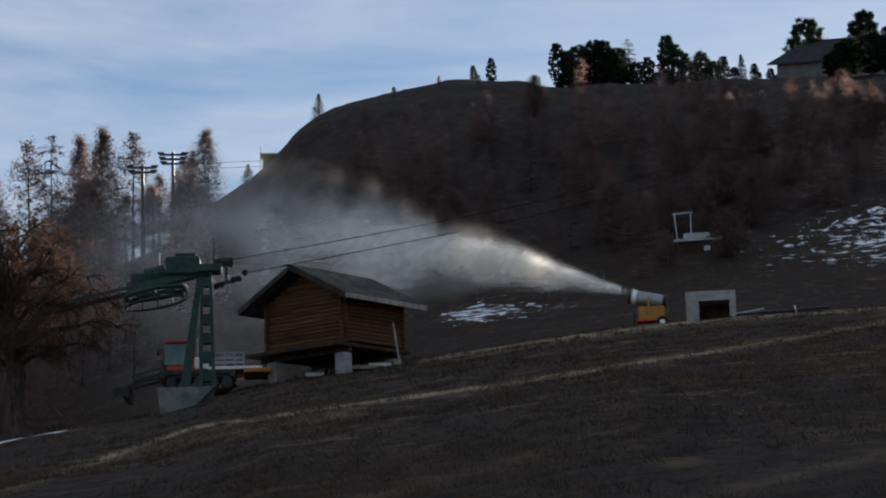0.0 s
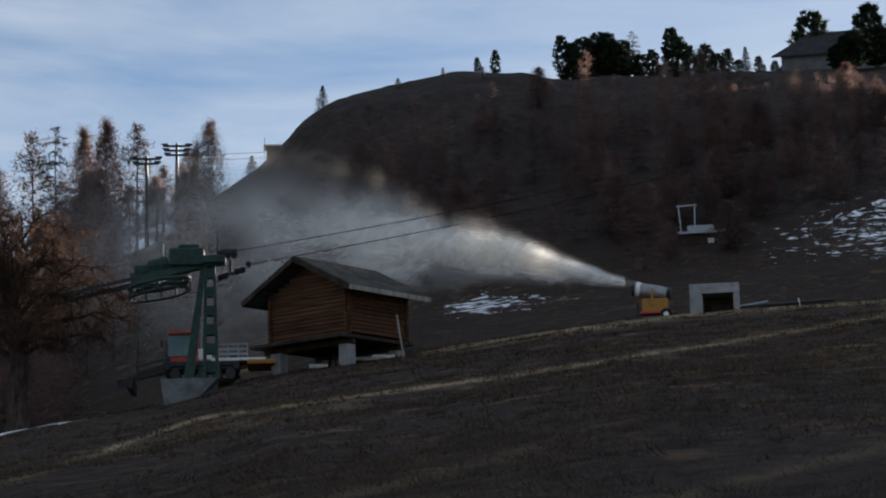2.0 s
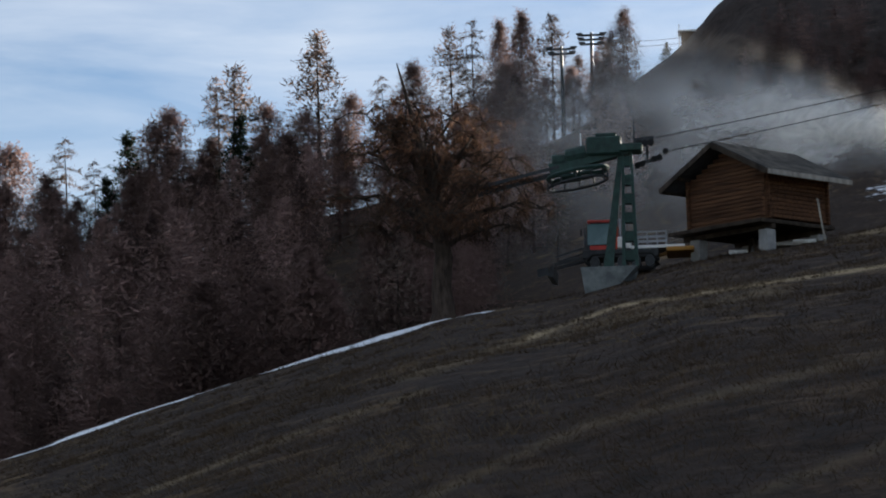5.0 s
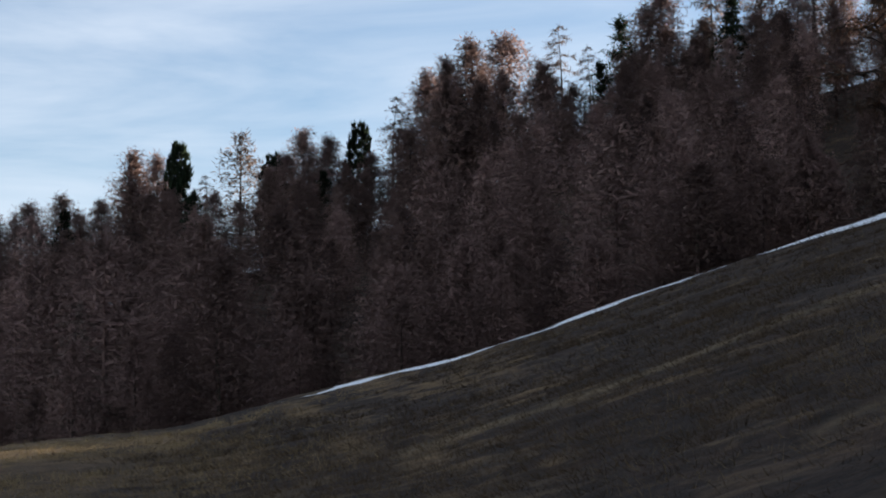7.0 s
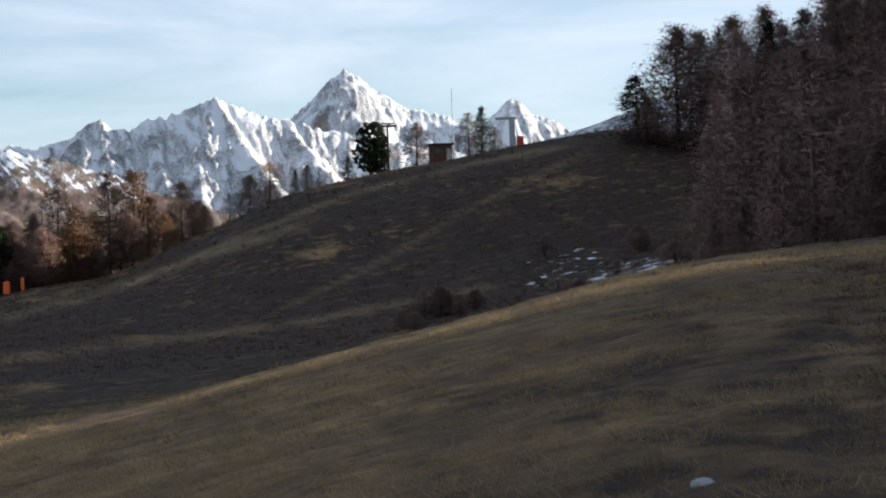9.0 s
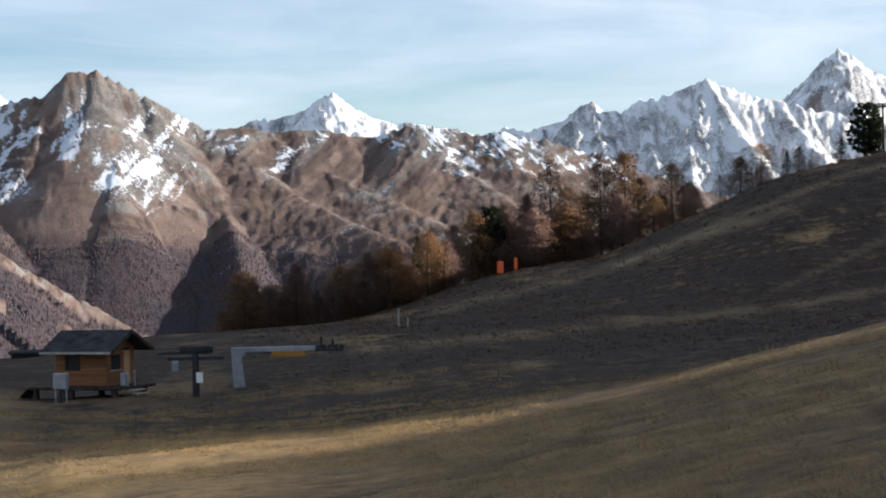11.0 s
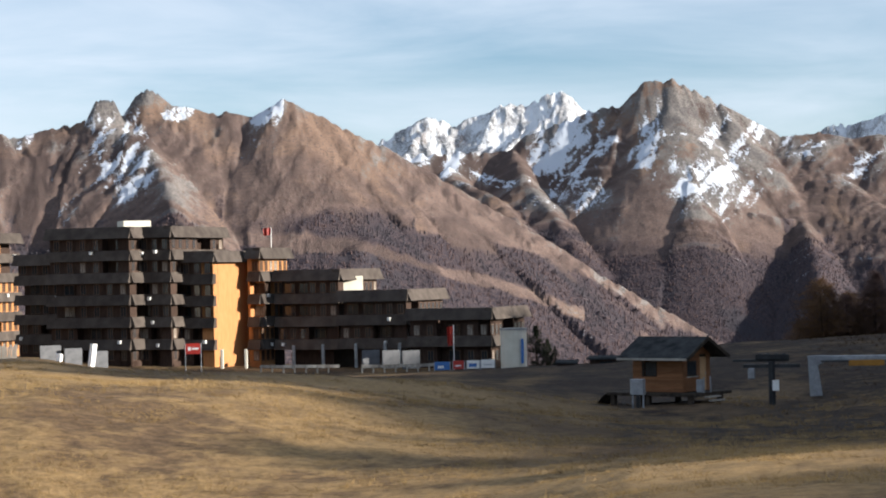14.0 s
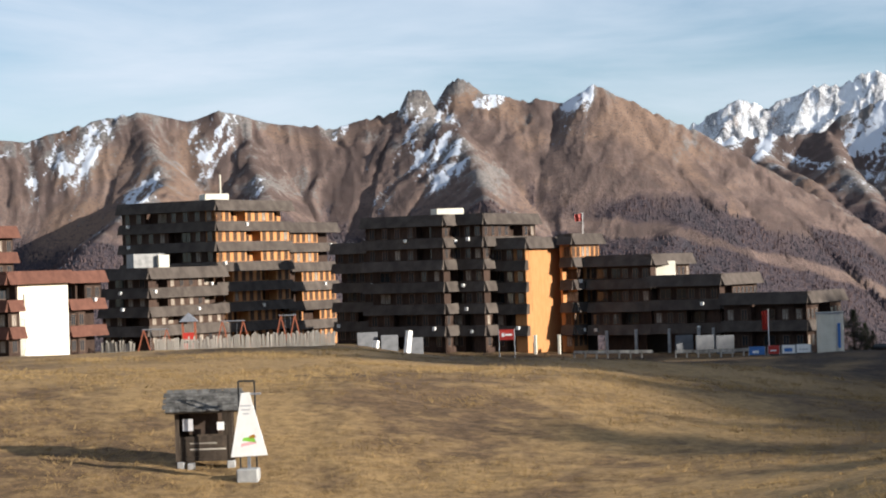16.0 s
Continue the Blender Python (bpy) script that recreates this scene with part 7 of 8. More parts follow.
def hill_house():
    p = spot(77.65, 345)
    z = EYE + 345 * math.tan(radians(14.86))
    ob = thing("chalet", (p.x, p.y, z), "large grey gabled chalet on the hilltop among pines", "house", turn=frame_of(168))
    grey = material("grey_sheet_roof", (0.040, 0.040, 0.042), (0.062, 0.062, 0.064), 0.8, 0.9)
    grey.node_tree.nodes["Principled BSDF"].inputs["Specular IOR Level"].default_value = 0.0
    body = bmesh.new()
    hexa(body, [(-7, 0, -6), (14, 0, -6), (14, 10, -6), (-7, 10, -6), (-7, 0, 4.3), (14, 0, 4.3), (14, 10, 4.3), (-7, 10, 4.3)])
    part("wall", body, material("grey_render", (0.10, 0.10, 0.10), (0.16, 0.16, 0.155), 0.8, 0.9), ob)
    gable = bmesh.new()
    hexa(gable, [(-6.9, 0.3, 4.31), (13.9, 0.3, 4.31), (13.9, 9.7, 4.31), (-6.9, 9.7, 4.31), (-2.6, 4.9, 8.6), (13.9, 4.9, 8.6), (13.9, 5.1, 8.6), (-2.6, 5.1, 8.6)])
    part("gable", gable, FACADE_DARK, ob)
    for y0, y1 in ((-0.8, 5.0), (10.8, 5.0)):
        bm = bmesh.new()
        hexa(bm, [(-8.6, y0, 3.9), (15, y0, 3.9), (15, y1, 9.0), (-2.2, y1, 9.0), (-8.6, y0, 4.15), (15, y0, 4.15), (15, y1, 9.25), (-2.2, y1, 9.25)])
        part("roof", bm, grey, ob)


hill_house()


def skyline_hut():
    p = spot(62.2, 334)
    z = EYE + 334 * math.tan(radians(13.35))
    ob = thing("lift_hut", (p.x, p.y, z), "small dark hut with a white roof on the brow", "hut", turn=frame_of(152))
    part("wall", box(-1.4, 1.8, 0, 3, -2, 1.9), FACADE_DARK, ob)
    part("roof", box(-1.9, 2.2, -0.4, 3.3, 1.9, 2.15, 0.03), WHITE_PAINT, ob)
    part("mast", tube([(-1.7, 0, -1), (-1.7, 0, 3.2)], 0.08, 6), WHITE_PAINT, ob)


skyline_hut()


def line_pylon(az, d, top_el, arms, turn):
    p = spot(az, d)
    h = EYE + d * math.tan(radians(top_el)) - p.z
    ob = thing("lift_pylon", p, "slender steel lift pylon with wide crossarm", "pylon", "lift pylons above the wood", turn=turn)
    part("shaft", tube([(0, 0, -1), (0, 0, h)], [0.4, 0.22], 8), DARK_STEEL, ob)
    for k in range(arms):
        z = h - 0.6 - 0.75 * k
        a = part("crossarm", box(-2.2 + 0.2 * k, 2.2 - 0.2 * k, -0.2, 0.2, z, z + 0.28), DARK_STEEL, ob)
        for x in (-1.9 + 0.2 * k, 1.9 - 0.2 * k):
            part("sheave_train", box(x - 0.55, x + 0.55, -0.25, 0.25, z + 0.28, z + 0.55, 0.05), DARK_STEEL, a)
    return ob, h


line_pylon(59.46, 330, 13.75, 3, frame_of(150))
line_pylon(58.62, 320, 13.4, 2, frame_of(150))
for k in (0, 1):
    a, b = spot(59.5, 330, 13.45 - 0.15 * k), spot(62.0, 338, 13.5 - 0.15 * k)
    c = thing("haul_cable", a, "thin cables strung to the hut on the brow", "cable", "cables on the skyline")
    part("cable", tube([(a.lerp(b, s) - Vector((0, 0, 0.5 * s * (1 - s))) - a) for s in np.linspace(0, 1, 8)], 0.04, 4), DARK_STEEL, c)


# ---- the lower meadow: lift hut, drag lift, information kiosk ----
def lift_hut():
    n = spot(-0.4, 122.5)                       # below the near corner
    z = EYE + 122.5 * math.tan(radians(-3.42))  # floor
    ob = thing("lift_hut", (n.x, n.y, z), "honey coloured wooden lift hut with dark roof on a deck", "hut", turn=frame_of(122))
    # own axes: x along the front towards the near corner, y along the gable side, away
    x0, x1, y0, y1, h = -3.45, 0.0, 0.0, 3.0, 2.15
    for k in range(12):
        z0, z1 = h * k / 12 + 0.003, h * (k + 1) / 12 - 0.008
        mid = 5 <= k <= 9
        if mid:
            for a, b in ((x0, -2.6), (-1.75, x1)):
                part("board", box(a, b, y0 - 0.03, y0 + 0.05, z0, z1, 0.008), PINE_BOARD, ob)
            part("board", box(x1 - 0.05, x1 + 0.03, y0 + 0.052, 0.45, z0, z1, 0.008), PINE_BOARD, ob)
            part("board", box(x1 - 0.05, x1 + 0.03, 1.5, 1.85, z0, z1, 0.008), PINE_BOARD, ob)
        else:
            part("board", box(x0, x1, y0 - 0.03, y0 + 0.05, z0, z1, 0.008), PINE_BOARD, ob)
            part("board", box(x1 - 0.05, x1 + 0.03, y0 + 0.052, 1.85, z0, z1, 0.008), PINE_BOARD, ob)
        part("board", box(x1 - 0.05, x1 + 0.03, 2.55, y1, z0, z1, 0.008), PINE_BOARD, ob)
        part("board", box(x0 - 0.03, x0 + 0.05, y0 + 0.052, y1, z0, z1), PINE_BOARD, ob)
        part("board", box(x0, x1, y1 - 0.05, y1 + 0.03, z0, z1), PINE_BOARD, ob)
    part("inner_wall", box(x0 + 0.15, x1 - 0.12, y0 + 0.12, y1 - 0.12, 0.0, h), OLD_WOOD, ob)
    win = part("window", box(-2.6, -1.75, y0 - 0.02, y0 + 0.06, h * 5 / 12, h * 10 / 12, 0.01), OLD_WOOD, ob)
    part("pane", box(-2.52, -1.83, y0 - 0.026, y0 + 0.02, h * 5 / 12 + 0.08, h * 10 / 12 - 0.08), GLASS, win)
    part("shutter", box(-2.78, -2.6, y0 - 0.07, y0 - 0.035, h * 5 / 12, h * 10 / 12), OLD_WOOD, win)
    win2 = part("window", box(x1 - 0.04, x1 + 0.025, 0.45, 1.5, h * 5 / 12, h * 10 / 12, 0.01), OLD_WOOD, ob)
    part("pane", box(x1, x1 + 0.03, 0.53, 1.42, h * 5 / 12 + 0.08, h * 10 / 12 - 0.08), GLASS, win2)
    part("sill", box(x1, x1 + 0.12, 0.4, 1.55, h * 5 / 12 - 0.06, h * 5 / 12), GREY_WOOD, win2)
    door = part("door", box(x1 - 0.05, x1 + 0.025, 1.85, 2.55, 0.02, 1.98, 0.01), material("pale_door", (0.38, 0.22, 0.10), (0.52, 0.32, 0.16), 2, 0.6), ob, "pale wooden plank door")
    part("handle", box(x1 + 0.025, x1 + 0.08, 2.42, 2.48, 0.95, 1.05), GREY_STEEL, door)
    gb = bmesh.new()
    hexa(gb, [(x1 - 0.05, y0, h), (x1 + 0.03, y0, h), (x1 + 0.03, y1, h), (x1 - 0.05, y1, h), (x1 - 0.05, 1.45, h + 0.85), (x1 + 0.03, 1.45, h + 0.85), (x1 + 0.03, 1.55, h + 0.85), (x1 - 0.05, 1.55, h + 0.85)])
    part("gable", gb, PINE_BOARD, ob)
    for y, s in ((-0.85, 1), (3.85, -1)):
        bm = bmesh.new()
        hexa(bm, [(x0 - 0.55, y, h - 0.25), (x1 + 0.85, y, h - 0.25), (x1 + 0.85, 1.5, h + 0.92), (x0 - 0.55, 1.5, h + 0.92), (x0 - 0.55, y, h - 0.12), (x1 + 0.85, y, h - 0.12), (x1 + 0.85, 1.5, h + 1.05), (x0 - 0.55, 1.5, h + 1.05)])
        part("roof", bm, SLATE, ob)
        part("fascia", beam((x0 - 0.55, y - 0.03 * s, h - 0.2), (x1 + 0.85, y - 0.03 * s, h - 0.2), 0.05, 0.14), GREY_WOOD, ob)
        part("verge_board", beam((x1 + 0.87, y, h - 0.22), (x1 + 0.87, 1.5, h + 0.96), 0.04, 0.2), OLD_WOOD, ob)
    part("deck", box(x0 - 1.3, x1 + 1.3, -0.9, y1 + 0.3, -0.2, -0.02, 0.02), OLD_WOOD, ob, "dark weathered timber deck")
    for x in (x0 - 1.0, -2.0, 0.9):
        for y in (-0.6, 2.6):
            part("deck_post", box(x - 0.14, x + 0.14, y - 0.14, y + 0.14, -1.4, -0.2), OLD_WOOD, ob)
    for k in range(4):
        part("step", box(x1 + 1.35 + 0.28 * k, x1 + 1.62 + 0.28 * k, 0.2, 1.6, -0.3 - 0.2 * k, -0.22 - 0.2 * k), GREY_WOOD, ob)
    for k in range(3):
        part("ramp_board", beam((x0 - 1.3, -0.8 + 0.5 * k, -0.1), (x0 - 2.3, -0.8 + 0.5 * k, -1.0), 0.45, 0.05), OLD_WOOD, ob)
    for y in (0.3, 1.0):
        part("rail_post", box(x1 + 1.2, x1 + 1.27, y, y + 0.07, -0.02, 0.9), GREY_STEEL, ob)
    part("bin", box(x1 + 0.75, x1 + 1.1, 0.25, 0.65, -0.01, 0.75, 0.03), GREY_STEEL, ob)
    c = spot(-1.62, 119.5)
    cab = thing("switch_cabinet", (c.x, c.y, c.z), "grey steel switch cabinet on thin legs", "cabinet", turn=frame_of(110))
    part("housing", box(-0.4, 0.4, -0.2, 0.2, 0.75, 1.65, 0.03), GREY_STEEL, cab)
    for x in (-0.32, 0.32):
        part("leg", box(x - 0.04, x + 0.04, -0.04, 0.04, -0.3, 0.75), GREY_STEEL, cab)
    part("cable_duct", box(-0.1, 0.1, -0.05, 0.05, -0.3, 0.75), DARK_STEEL, cab)


lift_hut()


def drag_lift():
    p = spot(2.0, 121)
    ob = thing("drag_lift_mast", p, "dark steel drag lift mast with crossarm and control box", "lift mast", turn=frame_of(92))
    h = EYE + 121 * math.tan(radians(-2.62)) - p.z
    part("post", tube([(0, 0, -0.5), (0, 0, h)], 0.2, 12), DARK_STEEL, ob)
    part("crossarm", box(-1.6, 1.6, -0.1, 0.1, h - 0.35, h - 0.15), DARK_STEEL, ob)
    part("upper_arm", box(-2.2, 1.0, -0.08, 0.08, h, h + 0.14), DARK_STEEL, ob)
    for x in (-0.6, -0.2, 0.3, 0.7):
        part("sheave", tube([(x, -0.12, h + 0.28), (x, 0.12, h + 0.28)], 0.2, 12), DARK_STEEL, ob)
    part("sheave_frame", box(-0.9, 1.0, -0.2, -0.14, h + 0.1, h + 0.42, 0.04), DARK_STEEL, ob)
    part("lamp_box", box(-1.35, -0.95, -0.15, 0.15, h - 1.0, h - 0.36, 0.06), GREY_STEEL, ob, "pale grey lamp housing")
    part("notice", box(0.02, 0.4, -0.26, -0.21, h - 1.65, h - 1.05, 0.01), WHITE_PAINT, ob)
    q = spot(3.15, 128)
    z = EYE + 128 * math.tan(radians(-3.8))
    g = thing("drag_lift_gantry", (q.x, q.y, z), "grey steel drag lift gantry with yellow board", "lift gantry", turn=frame_of(93))
    h2 = 2.95
    leg = bmesh.new()
    hexa(leg, [(-0.25, -0.3, -0.6), (0.6, -0.3, -0.6), (0.6, 0.3, -0.6), (-0.25, 0.3, -0.6), (-0.42, -0.3, h2), (0.12, -0.3, h2), (0.12, 0.3, h2), (-0.42, 0.3, h2)])
    bmesh.ops.bevel(leg, geom=leg.edges[:], offset=0.05, segments=2, affect="EDGES")
    part("leg", leg, GREY_STEEL, g)
    arm = bmesh.new()
    hexa(arm, [(0.1, -0.25, h2 - 0.62), (0.75, -0.25, h2 - 0.3), (0.75, 0.25, h2 - 0.3), (0.1, 0.25, h2 - 0.62), (-0.42, -0.25, h2 + 0.004), (0.75, -0.25, h2 + 0.02), (0.75, 0.25, h2 + 0.02), (-0.42, 0.25, h2 + 0.004)])
    part("knee", arm, GREY_STEEL, g)
    part("arm", box(0.75, 4.7, -0.22, 0.22, h2 - 0.28, h2, 0.02), GREY_STEEL, g)
    part("yellow_board", box(2.0, 4.1, -0.26, -0.225, h2 - 0.62, h2 - 0.27, 0.01), YELLOW_PAINT, g)
    part("return_wheel", tube([(1.2, 0, h2 - 0.34), (1.2, 0, h2 - 0.29)], 0.9, 20), DARK_STEEL, g)
    s = part("sheave_frame", box(4.7, 6.4, -0.2, 0.2, h2 - 0.35, h2 - 0.2), DARK_STEEL, g)
    for k in range(5):
        part("sheave", tube([(4.9 + 0.35 * k, -0.12, h2 - 0.1), (4.9 + 0.35 * k, 0.12, h2 - 0.1)], 0.17, 10), DARK_STEEL, s)
    part("tension_post", box(5.0, 5.15, -0.1, 0.1, h2 - 0.1, h2 + 0.55), DARK_STEEL, g)
    part("tension_post", box(5.7, 5.85, -0.1, 0.1, h2 - 0.1, h2 + 0.4), DARK_STEEL, g)


drag_lift()


def kiosk():
    p = spot(-22.05, 70.5)
    z = p.z + 0.22
    ob = thing("information_kiosk", (p.x, p.y, z), "small blackened timber kiosk with stone slab roof", "kiosk", turn=frame_of(73))
    # own axes: x to the right, y away
    for x in (-0.92, 0.85):
        for y in (0.0, 0.9):
            part("post", box(x - 0.07, x + 0.07, y - 0.07, y + 0.07, -0.05, 1.75), OLD_WOOD, ob)
    for k in range(5):
        part("front_board", box(-0.85, 0.9, -0.05, 0.0, 0.02 + 0.17 * k, 0.18 + 0.17 * k), OLD_WOOD, ob)
    part("back_panel", box(-0.9, 0.9, 0.75, 0.8, 0.1, 1.7), OLD_WOOD, ob)
    part("side_panel", box(-0.96, -0.93, 0.05, 0.8, 0.1, 1.7), OLD_WOOD, ob)
    part("notice_board", box(-0.55, 0.55, 0.3, 0.34, 0.9, 1.6), material("brown_panel", (0.05, 0.035, 0.028), (0.09, 0.065, 0.05), 2, 0.8), ob)
    part("sheet", box(-0.72, -0.38, -0.1, -0.08, 1.05, 1.45), GREY_PRINT, ob, "faded paper notice")
    part("sheet", box(0.42, 0.66, -0.1, -0.08, 1.05, 1.32), WHITE_PAINT, ob)
    for k in range(2):
        part("carved_line", box(-0.5, 0.7 - 0.3 * k, -0.056, -0.05, 0.4 + 0.2 * k, 0.45 + 0.2 * k), GREY_WOOD, ob)
    part("ridge_beam", box(-1.25, 1.25, 0.4, 0.5, 2.2, 2.3), OLD_WOOD, ob)
    part("roof_base", beam((0, -0.42, 1.68), (0, 0.45, 2.3), 2.5, 0.06, up=(0, -1, 1)), OLD_WOOD, ob)
    part("roof_base", beam((0, 1.32, 1.68), (0, 0.45, 2.3), 2.5, 0.06, up=(0, 1, 1)), OLD_WOOD, ob)
    part("sill_stone", box(-0.95, -0.7, -0.2, 0.1, -0.25, 0.02, 0.03), CONCRETE, ob)
    part("sill_stone", box(0.72, 1.0, -0.2, 0.1, -0.25, 0.02, 0.03), CONCRETE, ob)
    part("sill_stone", box(-0.6, -0.35, -0.25, 0.0, -0.25, -0.02, 0.03), CONCRETE, ob)
    rng = random.Random(4)
    for row in range(7):
        f = row / 7
        x = -1.27 - 0.1 * (row % 2)
        while x < 1.22:
            w = rng.uniform(0.14, 0.24)
            y, zz = -0.46 + 0.9 * f, 1.7 + 0.63 * f
            bm = bmesh.new()
            lift = rng.uniform(0.0, 0.02)
            hexa(bm, [(x, y, zz + lift), (x + w - 0.012, y, zz + lift), (x + w - 0.012, y + 0.2, zz + 0.13), (x, y + 0.2, zz + 0.13),
                      (x, y - 0.01, zz + 0.035 + lift), (x + w - 0.012, y - 0.01, zz + 0.035 + lift), (x + w - 0.012, y + 0.2, zz + 0.165), (x, y + 0.2, zz + 0.165)])
            part("roof_slab", bm, STONE_TILE, ob)
            x += w
    s = spot(-20.88, 68.5)
    zs = s.z + 0.1
    sg = thing("information_sign", (s.x, s.y, zs), "tall white tapered sign board on a concrete foot", "sign", turn=frame_of(78))
    board = bmesh.new()
    hexa(board, [(-0.58, -0.03, 0.66), (0.62, -0.03, 0.7), (0.62, 0.03, 0.7), (-0.58, 0.03, 0.66), (-0.18, -0.03, 2.74), (0.08, -0.03, 2.76), (0.08, 0.03, 2.76), (-0.18, 0.03, 2.74)])
    b = part("board", board, WHITE_PAINT, sg)
    for k, w in enumerate((0.34, 0.28, 0.2)):
        part("text_bar", box(-0.05 - w / 2, -0.05 + w / 2, -0.036, -0.031, 2.3 - 0.13 * k, 2.35 - 0.13 * k), GREY_PRINT, b)
    for pts, m in ((((-0.2, 1.19), (0.27, 1.12), (0.17, 1.31), (-0.15, 1.28)), GREEN_PRINT), (((0.05, 1.24), (0.27, 1.29), (0.19, 1.39), (0.03, 1.33)), YELLOW_PAINT), (((-0.25, 0.99), (0.27, 1.09), (0.25, 1.17), (-0.23, 1.09)), PINK_PRINT)):
        bm = bmesh.new()
        q = [bm.verts.new((x, -0.034, zz)) for x, zz in pts]
        r = [bm.verts.new((x, -0.031, zz)) for x, zz in pts]
        bm.faces.new(q), bm.faces.new(r[::-1])
        for i in range(4):
            bm.faces.new((q[i], q[(i + 1) % 4], r[(i + 1) % 4], r[i]))
        part("emblem", bm, m, b)
    part("post", box(-0.06, 0.04, 0.04, 0.14, 0.0, 2.2), GREY_STEEL, sg)
    part("foot", box(-0.38, 0.32, -0.3, 0.35, -0.35, 0.28, 0.04), CONCRETE, sg, "pale concrete foot block")
    f = thing("steel_frame", s + unit(-20.88) * 0.9 + Vector((0, 0, 0)), "thin empty steel frame behind the sign", "frame", turn=frame_of(78))
    top = zs + 3.08 - f.location.z
    fr = bmesh.new()
    for x in (-0.28, 0.26):
        beam((x, 0, -0.2), (x, 0, top), 0.05, bm=fr)
    part("frame", fr, DARK_STEEL, f)
    part("top_rail", beam((-0.28, 0, top), (0.26, 0, top), 0.06), DARK_STEEL, f)
    part("tray", box(-0.2, 0.45, -0.1, 0.1, top - 0.45, top - 0.4), GREY_STEEL, f)


kiosk()
p = spot(29.11, 13.2)
st = thing("field_stone", p, "small grey stone lying in the grass", "stone")
bm = bmesh.new()
bmesh.ops.create_icosphere(bm, subdivisions=2, radius=0.085)
for v in bm.verts:
    v.co *= 1 + 0.25 * (noise.noise(v.co * 14))
    v.co.z *= 0.55
part("stone", bm, plain("pale_stone", (0.27, 0.28, 0.29), 0.9), st)
for az, el, d, w, h in ((10.38, -0.72, 279, 0.85, 1.5), (10.8, -0.6, 280, 0.45, 1.5)):
    p = spot(az, d)
    m = thing("safety_mat", p, "bright orange upright safety mat at the piste edge", "safety mat", "orange safety mats", turn=frame_of(az + 92))
    part("padding", box(-w / 2, w / 2, -0.15, 0.15, 0.05, h + 0.2, 0.08), ORANGE_MAT, m)
    part("pole", tube([(0, 0.2, -0.3), (0, 0.2, h + 0.4)], 0.05, 6), DARK_STEEL, m)


# ---- on the ridge: hut, poles, lift end ----
def ridge_things():
    p = spot(22.3, 297)
    ob = thing("ridge_hut", p, "small brown wooden hut on the ridge", "hut", turn=frame_of(100))
    part("wall", box(-1.6, 1.2, 0, 2.6, -0.5, 2.4, 0.03), SHINGLE_RED, ob)
    part("roof", box(-1.9, 1.5, -0.3, 2.9, 2.4, 2.65, 0.04), OLD_WOOD, ob)
    part("door", box(0.4, 1.1, -0.03, 0.02, 0, 1.9), GREY_WOOD, ob)
    part("window", box(-1.3, -0.2, -0.03, 0.02, 1.0, 1.9), GLASS, ob)
    q = spot(24.2, 297)
    g = thing("lift_gantry", q, "grey steel lift gantry with a red box", "lift gantry", turn=frame_of(114))
    part("post", box(-0.45, 0.45, -0.3, 0.3, -0.5, 3.9, 0.05), GREY_STEEL, g)
    part("arm", box(-2.4, 0.7, -0.2, 0.2, 3.9, 4.25, 0.04), GREY_STEEL, g)
    part("red_box", box(0.6, 1.6, -0.3, 0.3, -0.2, 1.5, 0.05), RED_PAINT, g)
    r = spot(22.57, 299)
    m = thing("mast", r, "tall thin pale mast on the ridge", "mast")
    part("pole", tube([(0, 0, -0.5), (0, 0, EYE + 299 * math.tan(radians(4.6)) - r.z)], [0.09, 0.05], 6), GREY_STEEL, m)
    t = spot(20.78, 294)
    h = EYE + 294 * math.tan(radians(3.7)) - t.z
    tp = thing("line_pole", t, "dark timber line pole with crossarm", "pole", turn=frame_of(110))
    part("pole", tube([(0, 0, -0.5), (0, 0, h)], [0.18, 0.13], 7), OLD_WOOD, tp)
    part("crossarm", box(-1.3, 1.3, -0.08, 0.08, h - 0.5, h - 0.2), OLD_WOOD, tp)
    part("crossarm", box(-0.9, 0.9, -0.07, 0.07, h - 0.1, h + 0.08), OLD_WOOD, tp)
    k = spot(23.1, 292)
    st = thing("stake", k, "short wooden stake on the ridge path", "stake")
    part("stake", tube([(0, 0, -0.3), (0, 0, 2.0)], 0.06, 6), GREY_WOOD, st)
    for az, d, h in ((7.55, 190, 1.8), (7.8, 192, 0.9)):
        k = spot(az, d)
        st = thing("stake", k, "weathered stake standing in the meadow", "stake", "stakes in the meadow")
        part("stake", tube([(0, 0, -0.3), (0.03, 0, h)], 0.07, 6), GREY_WOOD, st)
    s = spot(32.7, 250)
    sh = thing("shed", s, "dark timber shed hidden among the larches", "shed", turn=frame_of(118))
    part("wall", box(-2.2, 2.2, 0, 3, -1, 2.2), OLD_WOOD, sh)
    part("roof", box(-2.7, 2.7, -0.6, 3.4, 2.2, 2.5), OLD_WOOD, sh)
    part("door", box(-0.9, 0.6, -0.05, 0, -0.4, 1.7), DARK_STEEL, sh)


ridge_things()


